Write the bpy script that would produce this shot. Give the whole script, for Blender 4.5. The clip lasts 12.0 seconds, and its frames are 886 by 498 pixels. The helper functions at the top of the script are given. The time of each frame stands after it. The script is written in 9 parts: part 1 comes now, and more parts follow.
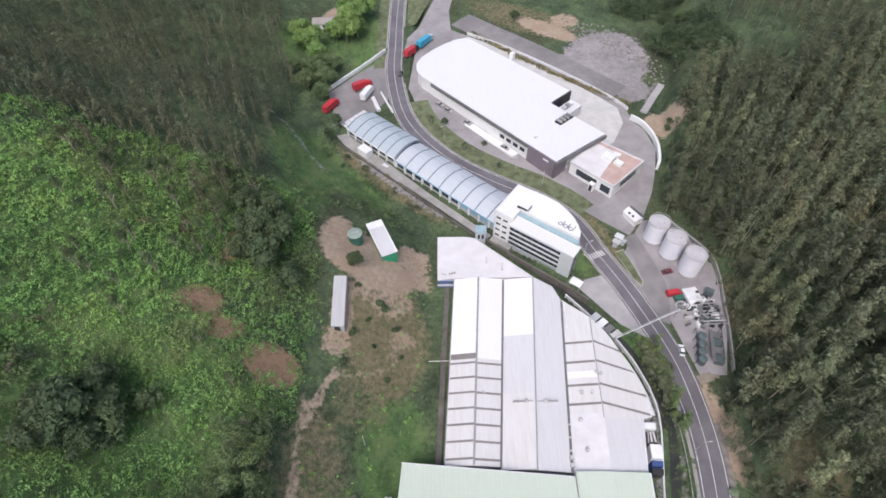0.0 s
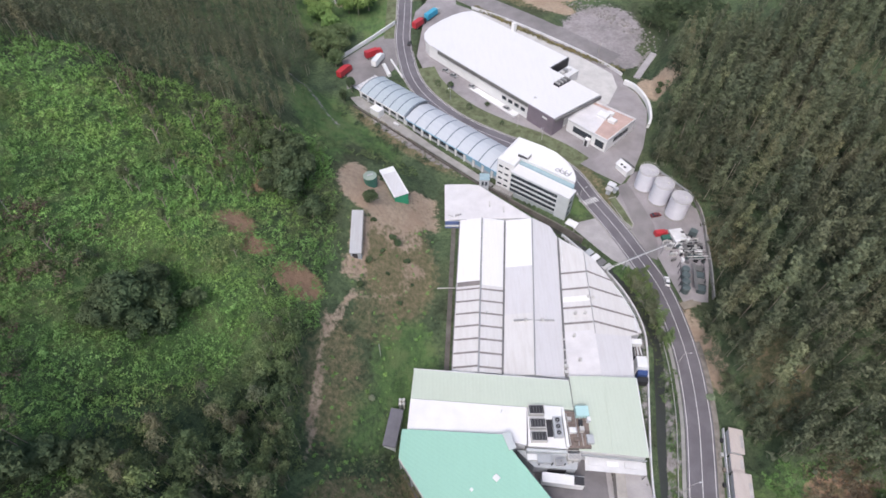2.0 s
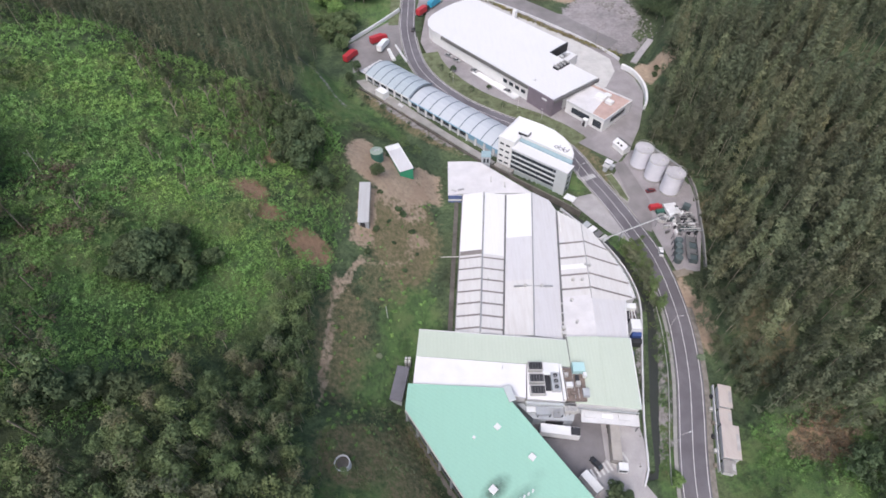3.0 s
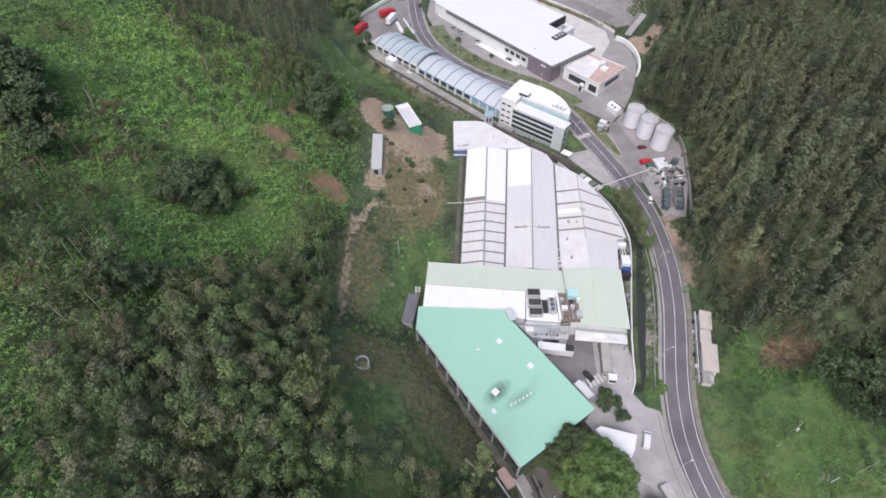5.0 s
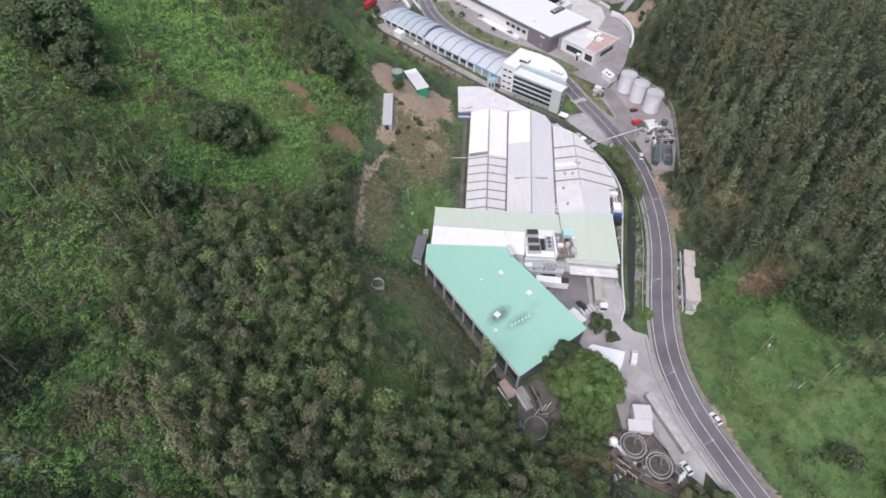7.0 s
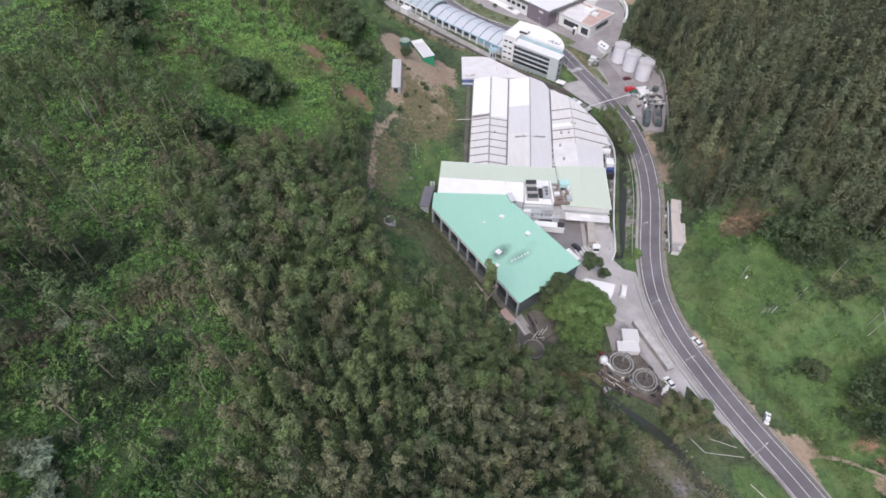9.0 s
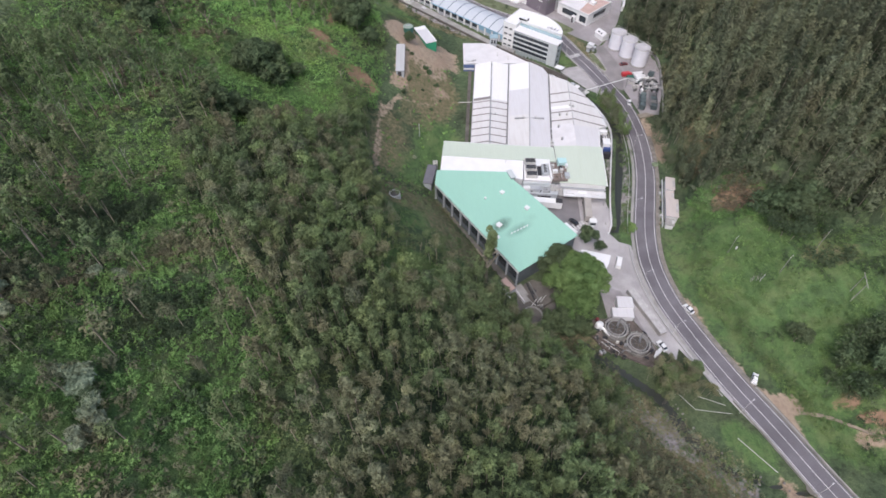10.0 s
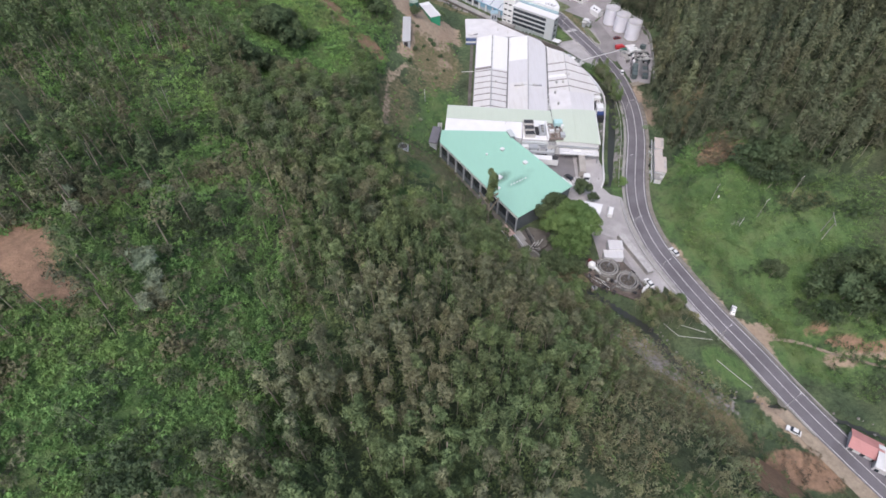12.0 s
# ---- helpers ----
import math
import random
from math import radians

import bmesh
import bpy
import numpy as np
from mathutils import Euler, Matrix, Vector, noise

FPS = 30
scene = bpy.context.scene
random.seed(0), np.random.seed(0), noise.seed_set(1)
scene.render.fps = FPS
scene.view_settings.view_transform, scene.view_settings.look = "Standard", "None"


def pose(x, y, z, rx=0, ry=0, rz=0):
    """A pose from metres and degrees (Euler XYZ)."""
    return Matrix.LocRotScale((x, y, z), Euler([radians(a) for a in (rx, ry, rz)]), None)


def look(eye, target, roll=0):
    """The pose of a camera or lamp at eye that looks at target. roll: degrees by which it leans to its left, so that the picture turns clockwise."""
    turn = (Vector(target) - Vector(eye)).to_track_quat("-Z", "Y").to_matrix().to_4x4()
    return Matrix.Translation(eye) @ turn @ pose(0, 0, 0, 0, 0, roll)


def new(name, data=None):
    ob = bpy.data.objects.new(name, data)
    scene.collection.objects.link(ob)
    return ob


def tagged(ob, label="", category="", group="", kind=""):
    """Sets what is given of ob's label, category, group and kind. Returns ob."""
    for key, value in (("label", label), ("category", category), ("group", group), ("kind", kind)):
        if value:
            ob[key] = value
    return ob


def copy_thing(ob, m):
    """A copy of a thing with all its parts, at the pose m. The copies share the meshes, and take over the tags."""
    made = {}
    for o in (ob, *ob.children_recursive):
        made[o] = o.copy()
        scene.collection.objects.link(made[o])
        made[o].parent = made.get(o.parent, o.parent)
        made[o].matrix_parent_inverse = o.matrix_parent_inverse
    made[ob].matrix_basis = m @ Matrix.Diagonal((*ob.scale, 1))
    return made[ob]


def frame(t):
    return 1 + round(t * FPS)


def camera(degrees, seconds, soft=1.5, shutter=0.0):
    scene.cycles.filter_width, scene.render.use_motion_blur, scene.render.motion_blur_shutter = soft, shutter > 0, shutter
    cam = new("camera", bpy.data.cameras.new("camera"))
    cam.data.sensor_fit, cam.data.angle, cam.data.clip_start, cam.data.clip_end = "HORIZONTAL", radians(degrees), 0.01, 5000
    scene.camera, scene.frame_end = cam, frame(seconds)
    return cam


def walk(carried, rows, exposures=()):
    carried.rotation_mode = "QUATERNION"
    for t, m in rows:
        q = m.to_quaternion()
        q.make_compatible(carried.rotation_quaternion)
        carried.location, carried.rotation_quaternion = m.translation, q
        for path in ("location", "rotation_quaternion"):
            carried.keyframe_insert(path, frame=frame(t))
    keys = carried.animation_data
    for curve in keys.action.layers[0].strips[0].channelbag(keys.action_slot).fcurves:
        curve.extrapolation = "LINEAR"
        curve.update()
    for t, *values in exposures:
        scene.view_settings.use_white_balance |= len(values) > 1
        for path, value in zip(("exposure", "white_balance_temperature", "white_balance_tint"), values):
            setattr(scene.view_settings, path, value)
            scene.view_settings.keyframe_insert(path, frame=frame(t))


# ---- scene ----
cam = camera(78.0, 12.0, soft=1.68)
# seconds, x, y, z, yaw, pitch: a level flight backwards at about 12 m/s, camera tilted half way down
PATH = [
    (0, 0.00, 0.00, 149.0, 0.000, -50.53),
    (1, -0.95, -13.14, 149.0, 0.129, -50.53),
    (2, -1.88, -26.17, 149.0, 0.246, -50.53),
    (3, -2.79, -39.08, 149.0, 0.351, -50.53),
    (4, -3.68, -51.88, 149.0, 0.443, -50.53),
    (5, -4.54, -64.55, 149.0, 0.522, -50.53),
    (6, -5.39, -77.11, 149.0, 0.589, -50.53),
    (7, -6.21, -89.55, 149.0, 0.643, -50.53),
    (8, -7.01, -101.88, 149.0, 0.685, -50.53),
    (9, -7.78, -114.08, 149.0, 0.714, -50.53),
    (10, -8.54, -126.17, 149.0, 0.731, -50.53),
    (11, -9.27, -138.14, 149.0, 0.735, -50.53),
    (12, -9.98, -150.00, 149.0, 0.726, -50.53),
]
walk(cam, [(t, pose(x, y, z, 90 + pitch, 0, yaw)) for t, x, y, z, yaw, pitch in PATH])

# ---- light: bright overcast sky, a broad weak sun behind thin cloud ----
SUN_EL, SUN_AZ = radians(55), radians(200)
world = bpy.data.worlds.new("overcast_sky")
scene.world = world
world.use_nodes = True
wn = world.node_tree
wn.nodes.clear()
sky = wn.nodes.new("ShaderNodeTexSky")
sky.sky_type, sky.sun_disc = "NISHITA", False
sky.sun_elevation, sky.sun_rotation = SUN_EL, SUN_AZ
sky.air_density, sky.dust_density, sky.ozone_density = 1.0, 4.0, 1.0
grey = wn.nodes.new("ShaderNodeHueSaturation")
grey.inputs["Saturation"].default_value = 0.92
back = wn.nodes.new("ShaderNodeBackground")
back.inputs["Strength"].default_value = 0.15
wout = wn.nodes.new("ShaderNodeOutputWorld")
wn.links.new(sky.outputs[0], grey.inputs["Color"])
wn.links.new(grey.outputs[0], back.inputs["Color"])
wn.links.new(back.outputs[0], wout.inputs["Surface"])
sun = new("sun", bpy.data.lights.new("sun", "SUN"))
sun.data.energy, sun.data.angle, sun.data.color = 1.3, radians(25), (0.995, 0.975, 1.075)
sun.matrix_world = look((0, 0, 300), (-math.sin(SUN_AZ) * math.cos(SUN_EL), -math.cos(SUN_AZ) * math.cos(SUN_EL), 300 - math.sin(SUN_EL)))
scene.view_settings.exposure = 0.56
# ---- the lie of the land: a valley floor between two wooded slopes ----
FOOT_W = ((-300, -150, -110, -37, -19, 24, 46, 104, 125, 150, 180, 215, 260, 330, 700), (232, 116, 85, 15.5, 11.5, -15, -12, -5, -8, -29, -58, -68, -60, -60, -80))
FOOT_E = ((-300, -150, -110, -70, -50, -30, -15, 0, 8, 32, 45, 60, 75, 100, 125, 150, 170, 190, 215, 250, 330, 700), (270, 165, 135, 106, 92, 77, 70, 70, 76, 85, 79, 79, 88, 94, 90, 86, 91, 92, 100, 112, 122, 180))
STREAM = ((-300, -150, -95, -86, -83, -79, -69, -58, -53, -48, -43, -39, -36, 5, 12, 24, 40, 53, 66, 80, 95, 108, 118, 130, 150), (240, 160, 118, 98, 82, 68, 59, 54, 48.5, 42.5, 37, 33, 48, 51.5, 54, 56.5, 60.2, 63, 64, 59, 49, 37, 26, 12, -12))


def ramp(v, a, b):
    s = np.clip((np.asarray(v, float) - a) / (b - a), 0, 1)
    return s * s * (3 - 2 * s)


def waves(x, y):
    """Gentle unevenness of a few metres."""
    return (np.sin(x * 0.071 + 1.3) * np.cos(y * 0.063 - 0.4) + 0.6 * np.sin(x * 0.13 + y * 0.11 + 2.0) + 0.4 * np.sin(x * 0.29 - y * 0.23) + 0.2 * np.sin(x * 0.71 + 0.4) * np.cos(y * 0.63))


def floor_z(y):
    y = np.asarray(y, float)
    return 0.035 * np.maximum(0, y - 60)


def ground(x, y):
    x, y = np.asarray(x, float), np.asarray(y, float)
    z = floor_z(y)
    slant = 1 - 0.22 * ramp(y, 20, -25) - 0.28 * ramp(y, 122, 150)
    dw = np.maximum(0, np.interp(y, *FOOT_W) - x) * slant
    north = 115 * np.tanh(0.60 * dw / 115)
    south = 82 * (1 - np.exp(-dw / 66)) + 0.03 * dw
    mix = ramp(y, 50, -25)
    z = z + north * (1 - mix) + south * mix
    z = z + 4.0 * np.exp(-(((x + 29) / 15) ** 2) - ((y - 102) / 17) ** 2)
    z = z - 9 * np.exp(-(((x + 85) / 25) ** 2) - ((y - 105) / 30) ** 2) + 14 * np.exp(-(((x + 78) / 28) ** 2) - ((y - 158) / 26) ** 2) * ramp(x, -44, -62)
    rise = 3.8 * np.exp(-(((x + 62) / 28) ** 2) - ((y - 72) / 28) ** 2) + 6.5 * np.exp(-(((x + 98) / 27) ** 2) - ((y - 60) / 42) ** 2) + 3.0 * np.exp(-(((x + 84) / 16) ** 2) - ((y - 4) / 16) ** 2)
    z = z + rise * ramp(x, -36, -47)
    de = np.maximum(0, x - np.interp(y, *FOOT_E))
    steep = (19 - 3 * ramp(y, 70, 95)) * (1 - np.exp(-de / 7)) + (0.42 - 0.40 * ramp(y, 62, 100)) * de
    shelf = 17 * np.tanh(de / 30) + 0.5 * np.maximum(0, de - 48)
    mix = ramp(y, 35, 8)
    z = z + np.minimum(steep * (1 - mix) + shelf * mix, 110 + 0.05 * de)
    z = z + waves(x, y) * np.clip((dw + de) / 35, 0, 1.6)
    return z


def stream_depth(x, y):
    d = np.abs(np.asarray(x, float) - np.interp(y, *STREAM))
    return 2.6 * ramp(d, 3.4, 1.2) * np.where((np.asarray(y) > -39) & (np.asarray(y) < 5.5), 0, 1)


def gz(x, y):
    return float(ground(x, y))
# ---- materials ----
def nodes_of(name):
    m = bpy.data.materials.new(name)
    m.use_nodes = True
    t = m.node_tree
    return m, t, t.nodes["Principled BSDF"], t.links


def noise_of(t, vec, scale, detail=4.0, rough=0.6):
    n = t.nodes.new("ShaderNodeTexNoise")
    n.inputs["Scale"].default_value, n.inputs["Detail"].default_value, n.inputs["Roughness"].default_value = scale, detail, rough
    t.links.new(vec, n.inputs["Vector"])
    return n.outputs["Fac"]


def ramp_of(t, fac, *stops):
    r = t.nodes.new("ShaderNodeValToRGB")
    while len(r.color_ramp.elements) < len(stops):
        r.color_ramp.elements.new(0.5)
    for e, (at, col) in zip(r.color_ramp.elements, stops):
        e.position, e.color = at, (*col, 1)
    t.links.new(fac, r.inputs[0])
    return r.outputs[0]


def mixed(t, fac, a, b, kind="MIX"):
    n = t.nodes.new("ShaderNodeMix")
    n.data_type, n.blend_type = "RGBA", kind
    for sock, v in ((n.inputs[0], fac), (n.inputs[6], a), (n.inputs[7], b)):
        if isinstance(v, (int, float)):
            sock.default_value = v
        elif isinstance(v, tuple):
            sock.default_value = (*v, 1)
        else:
            t.links.new(v, sock)
    return n.outputs[2]


def grey_of(v):
    return (v, v, v)


def stretched(t, sx, sy, sz, rz=0.0):
    g = t.nodes.new("ShaderNodeNewGeometry")
    m = t.nodes.new("ShaderNodeMapping")
    m.inputs["Scale"].default_value = (sx, sy, sz)
    m.inputs["Rotation"].default_value = (0, 0, rz)
    t.links.new(g.outputs["Position"], m.inputs["Vector"])
    return m.outputs[0]


def bumped(t, bsdf, height, strength, dist):
    b = t.nodes.new("ShaderNodeBump")
    b.inputs["Strength"].default_value, b.inputs["Distance"].default_value = strength, dist
    t.links.new(height, b.inputs["Height"])
    t.links.new(b.outputs[0], bsdf.inputs["Normal"])


def plain(name, col, rough=0.7, metal=0.0, var=0.18, big=0.25, fine=3.0, bump=0.2, spec=0.3):
    """A painted, poured or rough surface with stains of metres and grain of decimetres."""
    m, t, b, l = nodes_of(name)
    pos = stretched(t, 1, 1, 1)
    n1, n2 = noise_of(t, pos, big), noise_of(t, pos, fine)
    lo, hi = 1 - var, 1 + 0.5 * var
    c = mixed(t, 1.0, col, ramp_of(t, n1, (0.3, grey_of(lo)), (0.7, grey_of(min(1.0, hi)))), "MULTIPLY")
    c = mixed(t, 0.6, c, ramp_of(t, n2, (0.25, grey_of(1 - 0.8 * var)), (0.75, grey_of(1.0))), "MULTIPLY")
    l.new(c, b.inputs["Base Color"])
    b.inputs["Roughness"].default_value, b.inputs["Metallic"].default_value, b.inputs["Specular IOR Level"].default_value = rough, metal, spec
    bumped(t, b, n2, bump, 0.05)
    return m


def sheeting(name, col, angle=0.0, stain=(0.62, 0.56, 0.50), amount=0.35, seam=1.0, rough=0.55):
    """Profiled roof sheets: ribs down the slope, faint laps, dust streaks and weather stains."""
    m, t, b, l = nodes_of(name)
    pos = stretched(t, 1, 1, 1, angle)
    streak = noise_of(t, stretched(t, 0.9, 0.12, 0.3, angle), 1.0, 5.0)
    patch = noise_of(t, pos, 0.07, 5.0)
    fine = noise_of(t, pos, 2.2, 3.0)
    w = t.nodes.new("ShaderNodeTexWave")
    w.wave_type, w.bands_direction, w.wave_profile = "BANDS", "Y", "SIN"
    w.inputs["Scale"].default_value = 0.314 / seam
    w.inputs["Distortion"].default_value = 0.0
    l.new(pos, w.inputs["Vector"])
    c = mixed(t, ramp_of(t, streak, (0.45, grey_of(0.0)), (0.8, grey_of(amount))), col, tuple(a * s for a, s in zip(col, stain)))
    c = mixed(t, ramp_of(t, patch, (0.4, grey_of(0.0)), (0.75, grey_of(amount * 0.8))), c, tuple(a * 0.5 * (s + 1) for a, s in zip(col, stain)))
    c = mixed(t, ramp_of(t, w.outputs["Fac"], (0.0, grey_of(0.07)), (0.12, grey_of(0.0))), c, tuple(a * 0.5 for a in col))
    c = mixed(t, ramp_of(t, fine, (0.3, grey_of(0.10)), (0.6, grey_of(0.0))), c, tuple(a * 0.6 for a in col))
    l.new(c, b.inputs["Base Color"])
    b.inputs["Roughness"].default_value, b.inputs["Specular IOR Level"].default_value = rough, 0.35
    bumped(t, b, w.outputs["Fac"], 0.25, 0.04)
    return m


def leafage(name, dark, mid, light, region=0.06, rough=0.75):
    """Leaves: each spray has its own tone, whole crowns lean to one tint or another."""
    m, t, b, l = nodes_of(name)
    g = t.nodes.new("ShaderNodeNewGeometry")
    pos = stretched(t, 1, 1, 1)
    a = noise_of(t, pos, region, 3.0)
    c2 = noise_of(t, pos, 0.33, 2.0)
    one = ramp_of(t, g.outputs["Random Per Island"], (0.0, tuple(0.45 * u + 0.55 * v for u, v in zip(dark, mid))), (0.5, mid), (1.0, tuple(0.5 * u + 0.5 * v for u, v in zip(light, mid))))
    crown = ramp_of(t, c2, (0.3, tuple(v * 0.88 for v in dark)), (0.5, mid), (0.72, tuple(v * 1.15 for v in light)))
    c = mixed(t, 0.55, one, crown)
    c = mixed(t, ramp_of(t, a, (0.42, grey_of(0.0)), (0.66, grey_of(0.6))), c, (mid[0] * 1.25, mid[1] * 1.0, mid[2] * 1.0))
    tone = t.nodes.new("ShaderNodeAttribute")
    tone.attribute_name = "tone"
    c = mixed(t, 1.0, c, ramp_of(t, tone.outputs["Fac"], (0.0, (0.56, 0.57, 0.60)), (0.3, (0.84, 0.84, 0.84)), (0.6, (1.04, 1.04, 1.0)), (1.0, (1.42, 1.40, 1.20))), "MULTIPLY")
    l.new(c, b.inputs["Base Color"])
    b.inputs["Roughness"].default_value, b.inputs["Specular IOR Level"].default_value = rough, 0.15
    return m


def ground_material():
    m, t, b, l = nodes_of("hillside_ground")
    pos = stretched(t, 1, 1, 1)

    def attribute(name):
        a = t.nodes.new("ShaderNodeAttribute")
        a.attribute_name = name
        return a.outputs["Fac"]

    big, mid, fine, leaf = noise_of(t, pos, 0.022, 4.0), noise_of(t, pos, 0.12, 5.0), noise_of(t, pos, 0.75, 5.0), noise_of(t, pos, 2.6, 4.0, 0.7)
    c = ramp_of(t, mid, (0.28, (0.043, 0.063, 0.040)), (0.46, (0.080, 0.112, 0.063)), (0.62, (0.117, 0.162, 0.084)), (0.8, (0.148, 0.166, 0.094)))
    c = mixed(t, ramp_of(t, big, (0.45, grey_of(0.0)), (0.65, grey_of(0.55))), c, (0.085, 0.084, 0.050))
    c = mixed(t, 0.7, c, ramp_of(t, fine, (0.3, (0.35, 0.4, 0.35)), (0.55, (1.0, 1.0, 1.0)), (0.8, (1.0, 1.0, 0.8))), "MULTIPLY")
    c = mixed(t, 0.6, c, ramp_of(t, leaf, (0.3, grey_of(0.3)), (0.6, grey_of(1.0))), "MULTIPLY")
    lush = mixed(t, 0.6, ramp_of(t, fine, (0.3, (0.058, 0.105, 0.038)), (0.7, (0.136, 0.220, 0.080))), ramp_of(t, leaf, (0.3, (0.052, 0.094, 0.035)), (0.7, (0.144, 0.228, 0.084))))
    streak = noise_of(t, stretched(t, 0.5, 0.13, 0.3, 0.5), 1.0, 5.0, 0.65)
    lush = mixed(t, 0.8, lush, ramp_of(t, streak, (0.34, (0.50, 0.55, 0.55)), (0.5, (0.85, 0.86, 0.88)), (0.64, (1.0, 1.0, 1.0))), "MULTIPLY")
    lush = mixed(t, ramp_of(t, mid, (0.48, grey_of(0.0)), (0.62, grey_of(0.7))), lush, mixed(t, leaf, (0.085, 0.118, 0.050), (0.175, 0.215, 0.095)))
    lush = mixed(t, ramp_of(t, mid, (0.34, grey_of(0.75)), (0.46, grey_of(0.0))), lush, mixed(t, leaf, (0.035, 0.060, 0.030), (0.095, 0.140, 0.064)))
    edge = t.nodes.new("ShaderNodeMath")
    edge.operation = "MULTIPLY_ADD"
    l.new(mixed(t, 0.45, noise_of(t, pos, 0.28, 5.0, 0.65), fine), edge.inputs[0])
    edge.inputs[1].default_value, edge.inputs[2].default_value = 2.0, -1.0

    def masked(name, soft=0.25):
        add = t.nodes.new("ShaderNodeMath")
        add.operation = "ADD"
        l.new(attribute(name), add.inputs[0])
        l.new(edge.outputs[0], add.inputs[1])
        return ramp_of(t, add.outputs[0], (0.5 - soft, grey_of(0.0)), (0.5 + soft, grey_of(1.0)))

    c = mixed(t, masked("lush"), c, lush)
    dry = ramp_of(t, mixed(t, 0.5, fine, leaf), (0.36, (0.075, 0.098, 0.045)), (0.5, (0.150, 0.132, 0.078)), (0.64, (0.235, 0.180, 0.120)))
    c = mixed(t, masked("dry"), c, dry)
    soil = mixed(t, 0.5, ramp_of(t, fine, (0.3, (0.22, 0.168, 0.122)), (0.7, (0.44, 0.35, 0.265))), ramp_of(t, leaf, (0.3, (0.24, 0.185, 0.138)), (0.7, (0.41, 0.33, 0.25))))
    soil = mixed(t, ramp_of(t, mid, (0.42, grey_of(0.0)), (0.62, grey_of(0.55))), soil, (0.28, 0.200, 0.148))
    c = mixed(t, masked("soil", 0.15), c, soil)
    clay = mixed(t, 0.5, ramp_of(t, fine, (0.3, (0.15, 0.097, 0.064)), (0.7, (0.36, 0.232, 0.160))), ramp_of(t, leaf, (0.3, (0.17, 0.113, 0.075)), (0.7, (0.33, 0.215, 0.150))))
    c = mixed(t, masked("clay", 0.2), c, clay)
    stone = mixed(t, 0.45, ramp_of(t, mid, (0.3, (0.16, 0.148, 0.15)), (0.7, (0.36, 0.325, 0.33))), ramp_of(t, fine, (0.3, (0.15, 0.14, 0.142)), (0.7, (0.36, 0.335, 0.335))))
    c = mixed(t, masked("gravel", 0.12), c, stone)
    l.new(c, b.inputs["Base Color"])
    b.inputs["Roughness"].default_value, b.inputs["Specular IOR Level"].default_value = 0.95, 0.1
    bumped(t, b, mixed(t, 0.5, fine, leaf), 0.9, 0.6)
    return m


def asphalt(name, col):
    m, t, b, l = nodes_of(name)
    pos = stretched(t, 1, 1, 1)
    worn, patch, grain = noise_of(t, pos, 0.18, 5.0), noise_of(t, pos, 0.05, 3.0), noise_of(t, pos, 6.0, 3.0)
    c = mixed(t, ramp_of(t, worn, (0.35, grey_of(0.0)), (0.7, grey_of(0.7))), col, tuple(v * 1.45 for v in col))
    c = mixed(t, ramp_of(t, patch, (0.5, grey_of(0.0)), (0.62, grey_of(0.4))), c, tuple(v * 0.6 for v in col))
    c = mixed(t, 0.5, c, ramp_of(t, grain, (0.3, grey_of(0.6)), (0.7, grey_of(1.0))), "MULTIPLY")
    l.new(c, b.inputs["Base Color"])
    b.inputs["Roughness"].default_value = 0.88
    bumped(t, b, grain, 0.3, 0.02)
    return m


def glassy(name, col, rough=0.12):
    m, t, b, l = nodes_of(name)
    n = noise_of(t, stretched(t, 1, 1, 1), 0.5, 3.0)
    l.new(mixed(t, n, col, tuple(v * 1.8 for v in col)), b.inputs["Base Color"])
    b.inputs["Roughness"].default_value, b.inputs["Specular IOR Level"].default_value = rough, 0.6
    return m


def sooty(m, spots):
    """Dark smoke stains round points of a surface: x, y, half length, half width, turn, strength."""
    t = m.node_tree
    b = t.nodes["Principled BSDF"]
    c = b.inputs["Base Color"].links[0].from_socket
    n = noise_of(t, stretched(t, 1, 1, 1), 0.9, 4.0)
    for x, y, rx, ry, turn, s in spots:
        g = t.nodes.new("ShaderNodeNewGeometry")
        mp = t.nodes.new("ShaderNodeMapping")
        mp.vector_type = "TEXTURE"
        mp.inputs["Location"].default_value, mp.inputs["Rotation"].default_value, mp.inputs["Scale"].default_value = (x, y, 0), (0, 0, turn), (rx, ry, 1000)
        ln = t.nodes.new("ShaderNodeVectorMath")
        ln.operation = "LENGTH"
        t.links.new(g.outputs["Position"], mp.inputs["Vector"])
        t.links.new(mp.outputs[0], ln.inputs[0])
        f = ramp_of(t, ln.outputs["Value"], (0.15, grey_of(s)), (1.0, grey_of(0.0)))
        f = mixed(t, 0.7, f, ramp_of(t, n, (0.3, grey_of(0.3)), (0.6, grey_of(1.0))), "MULTIPLY")
        c = mixed(t, f, c, (0.045, 0.07, 0.055))
    t.links.new(c, b.inputs["Base Color"])
    return m


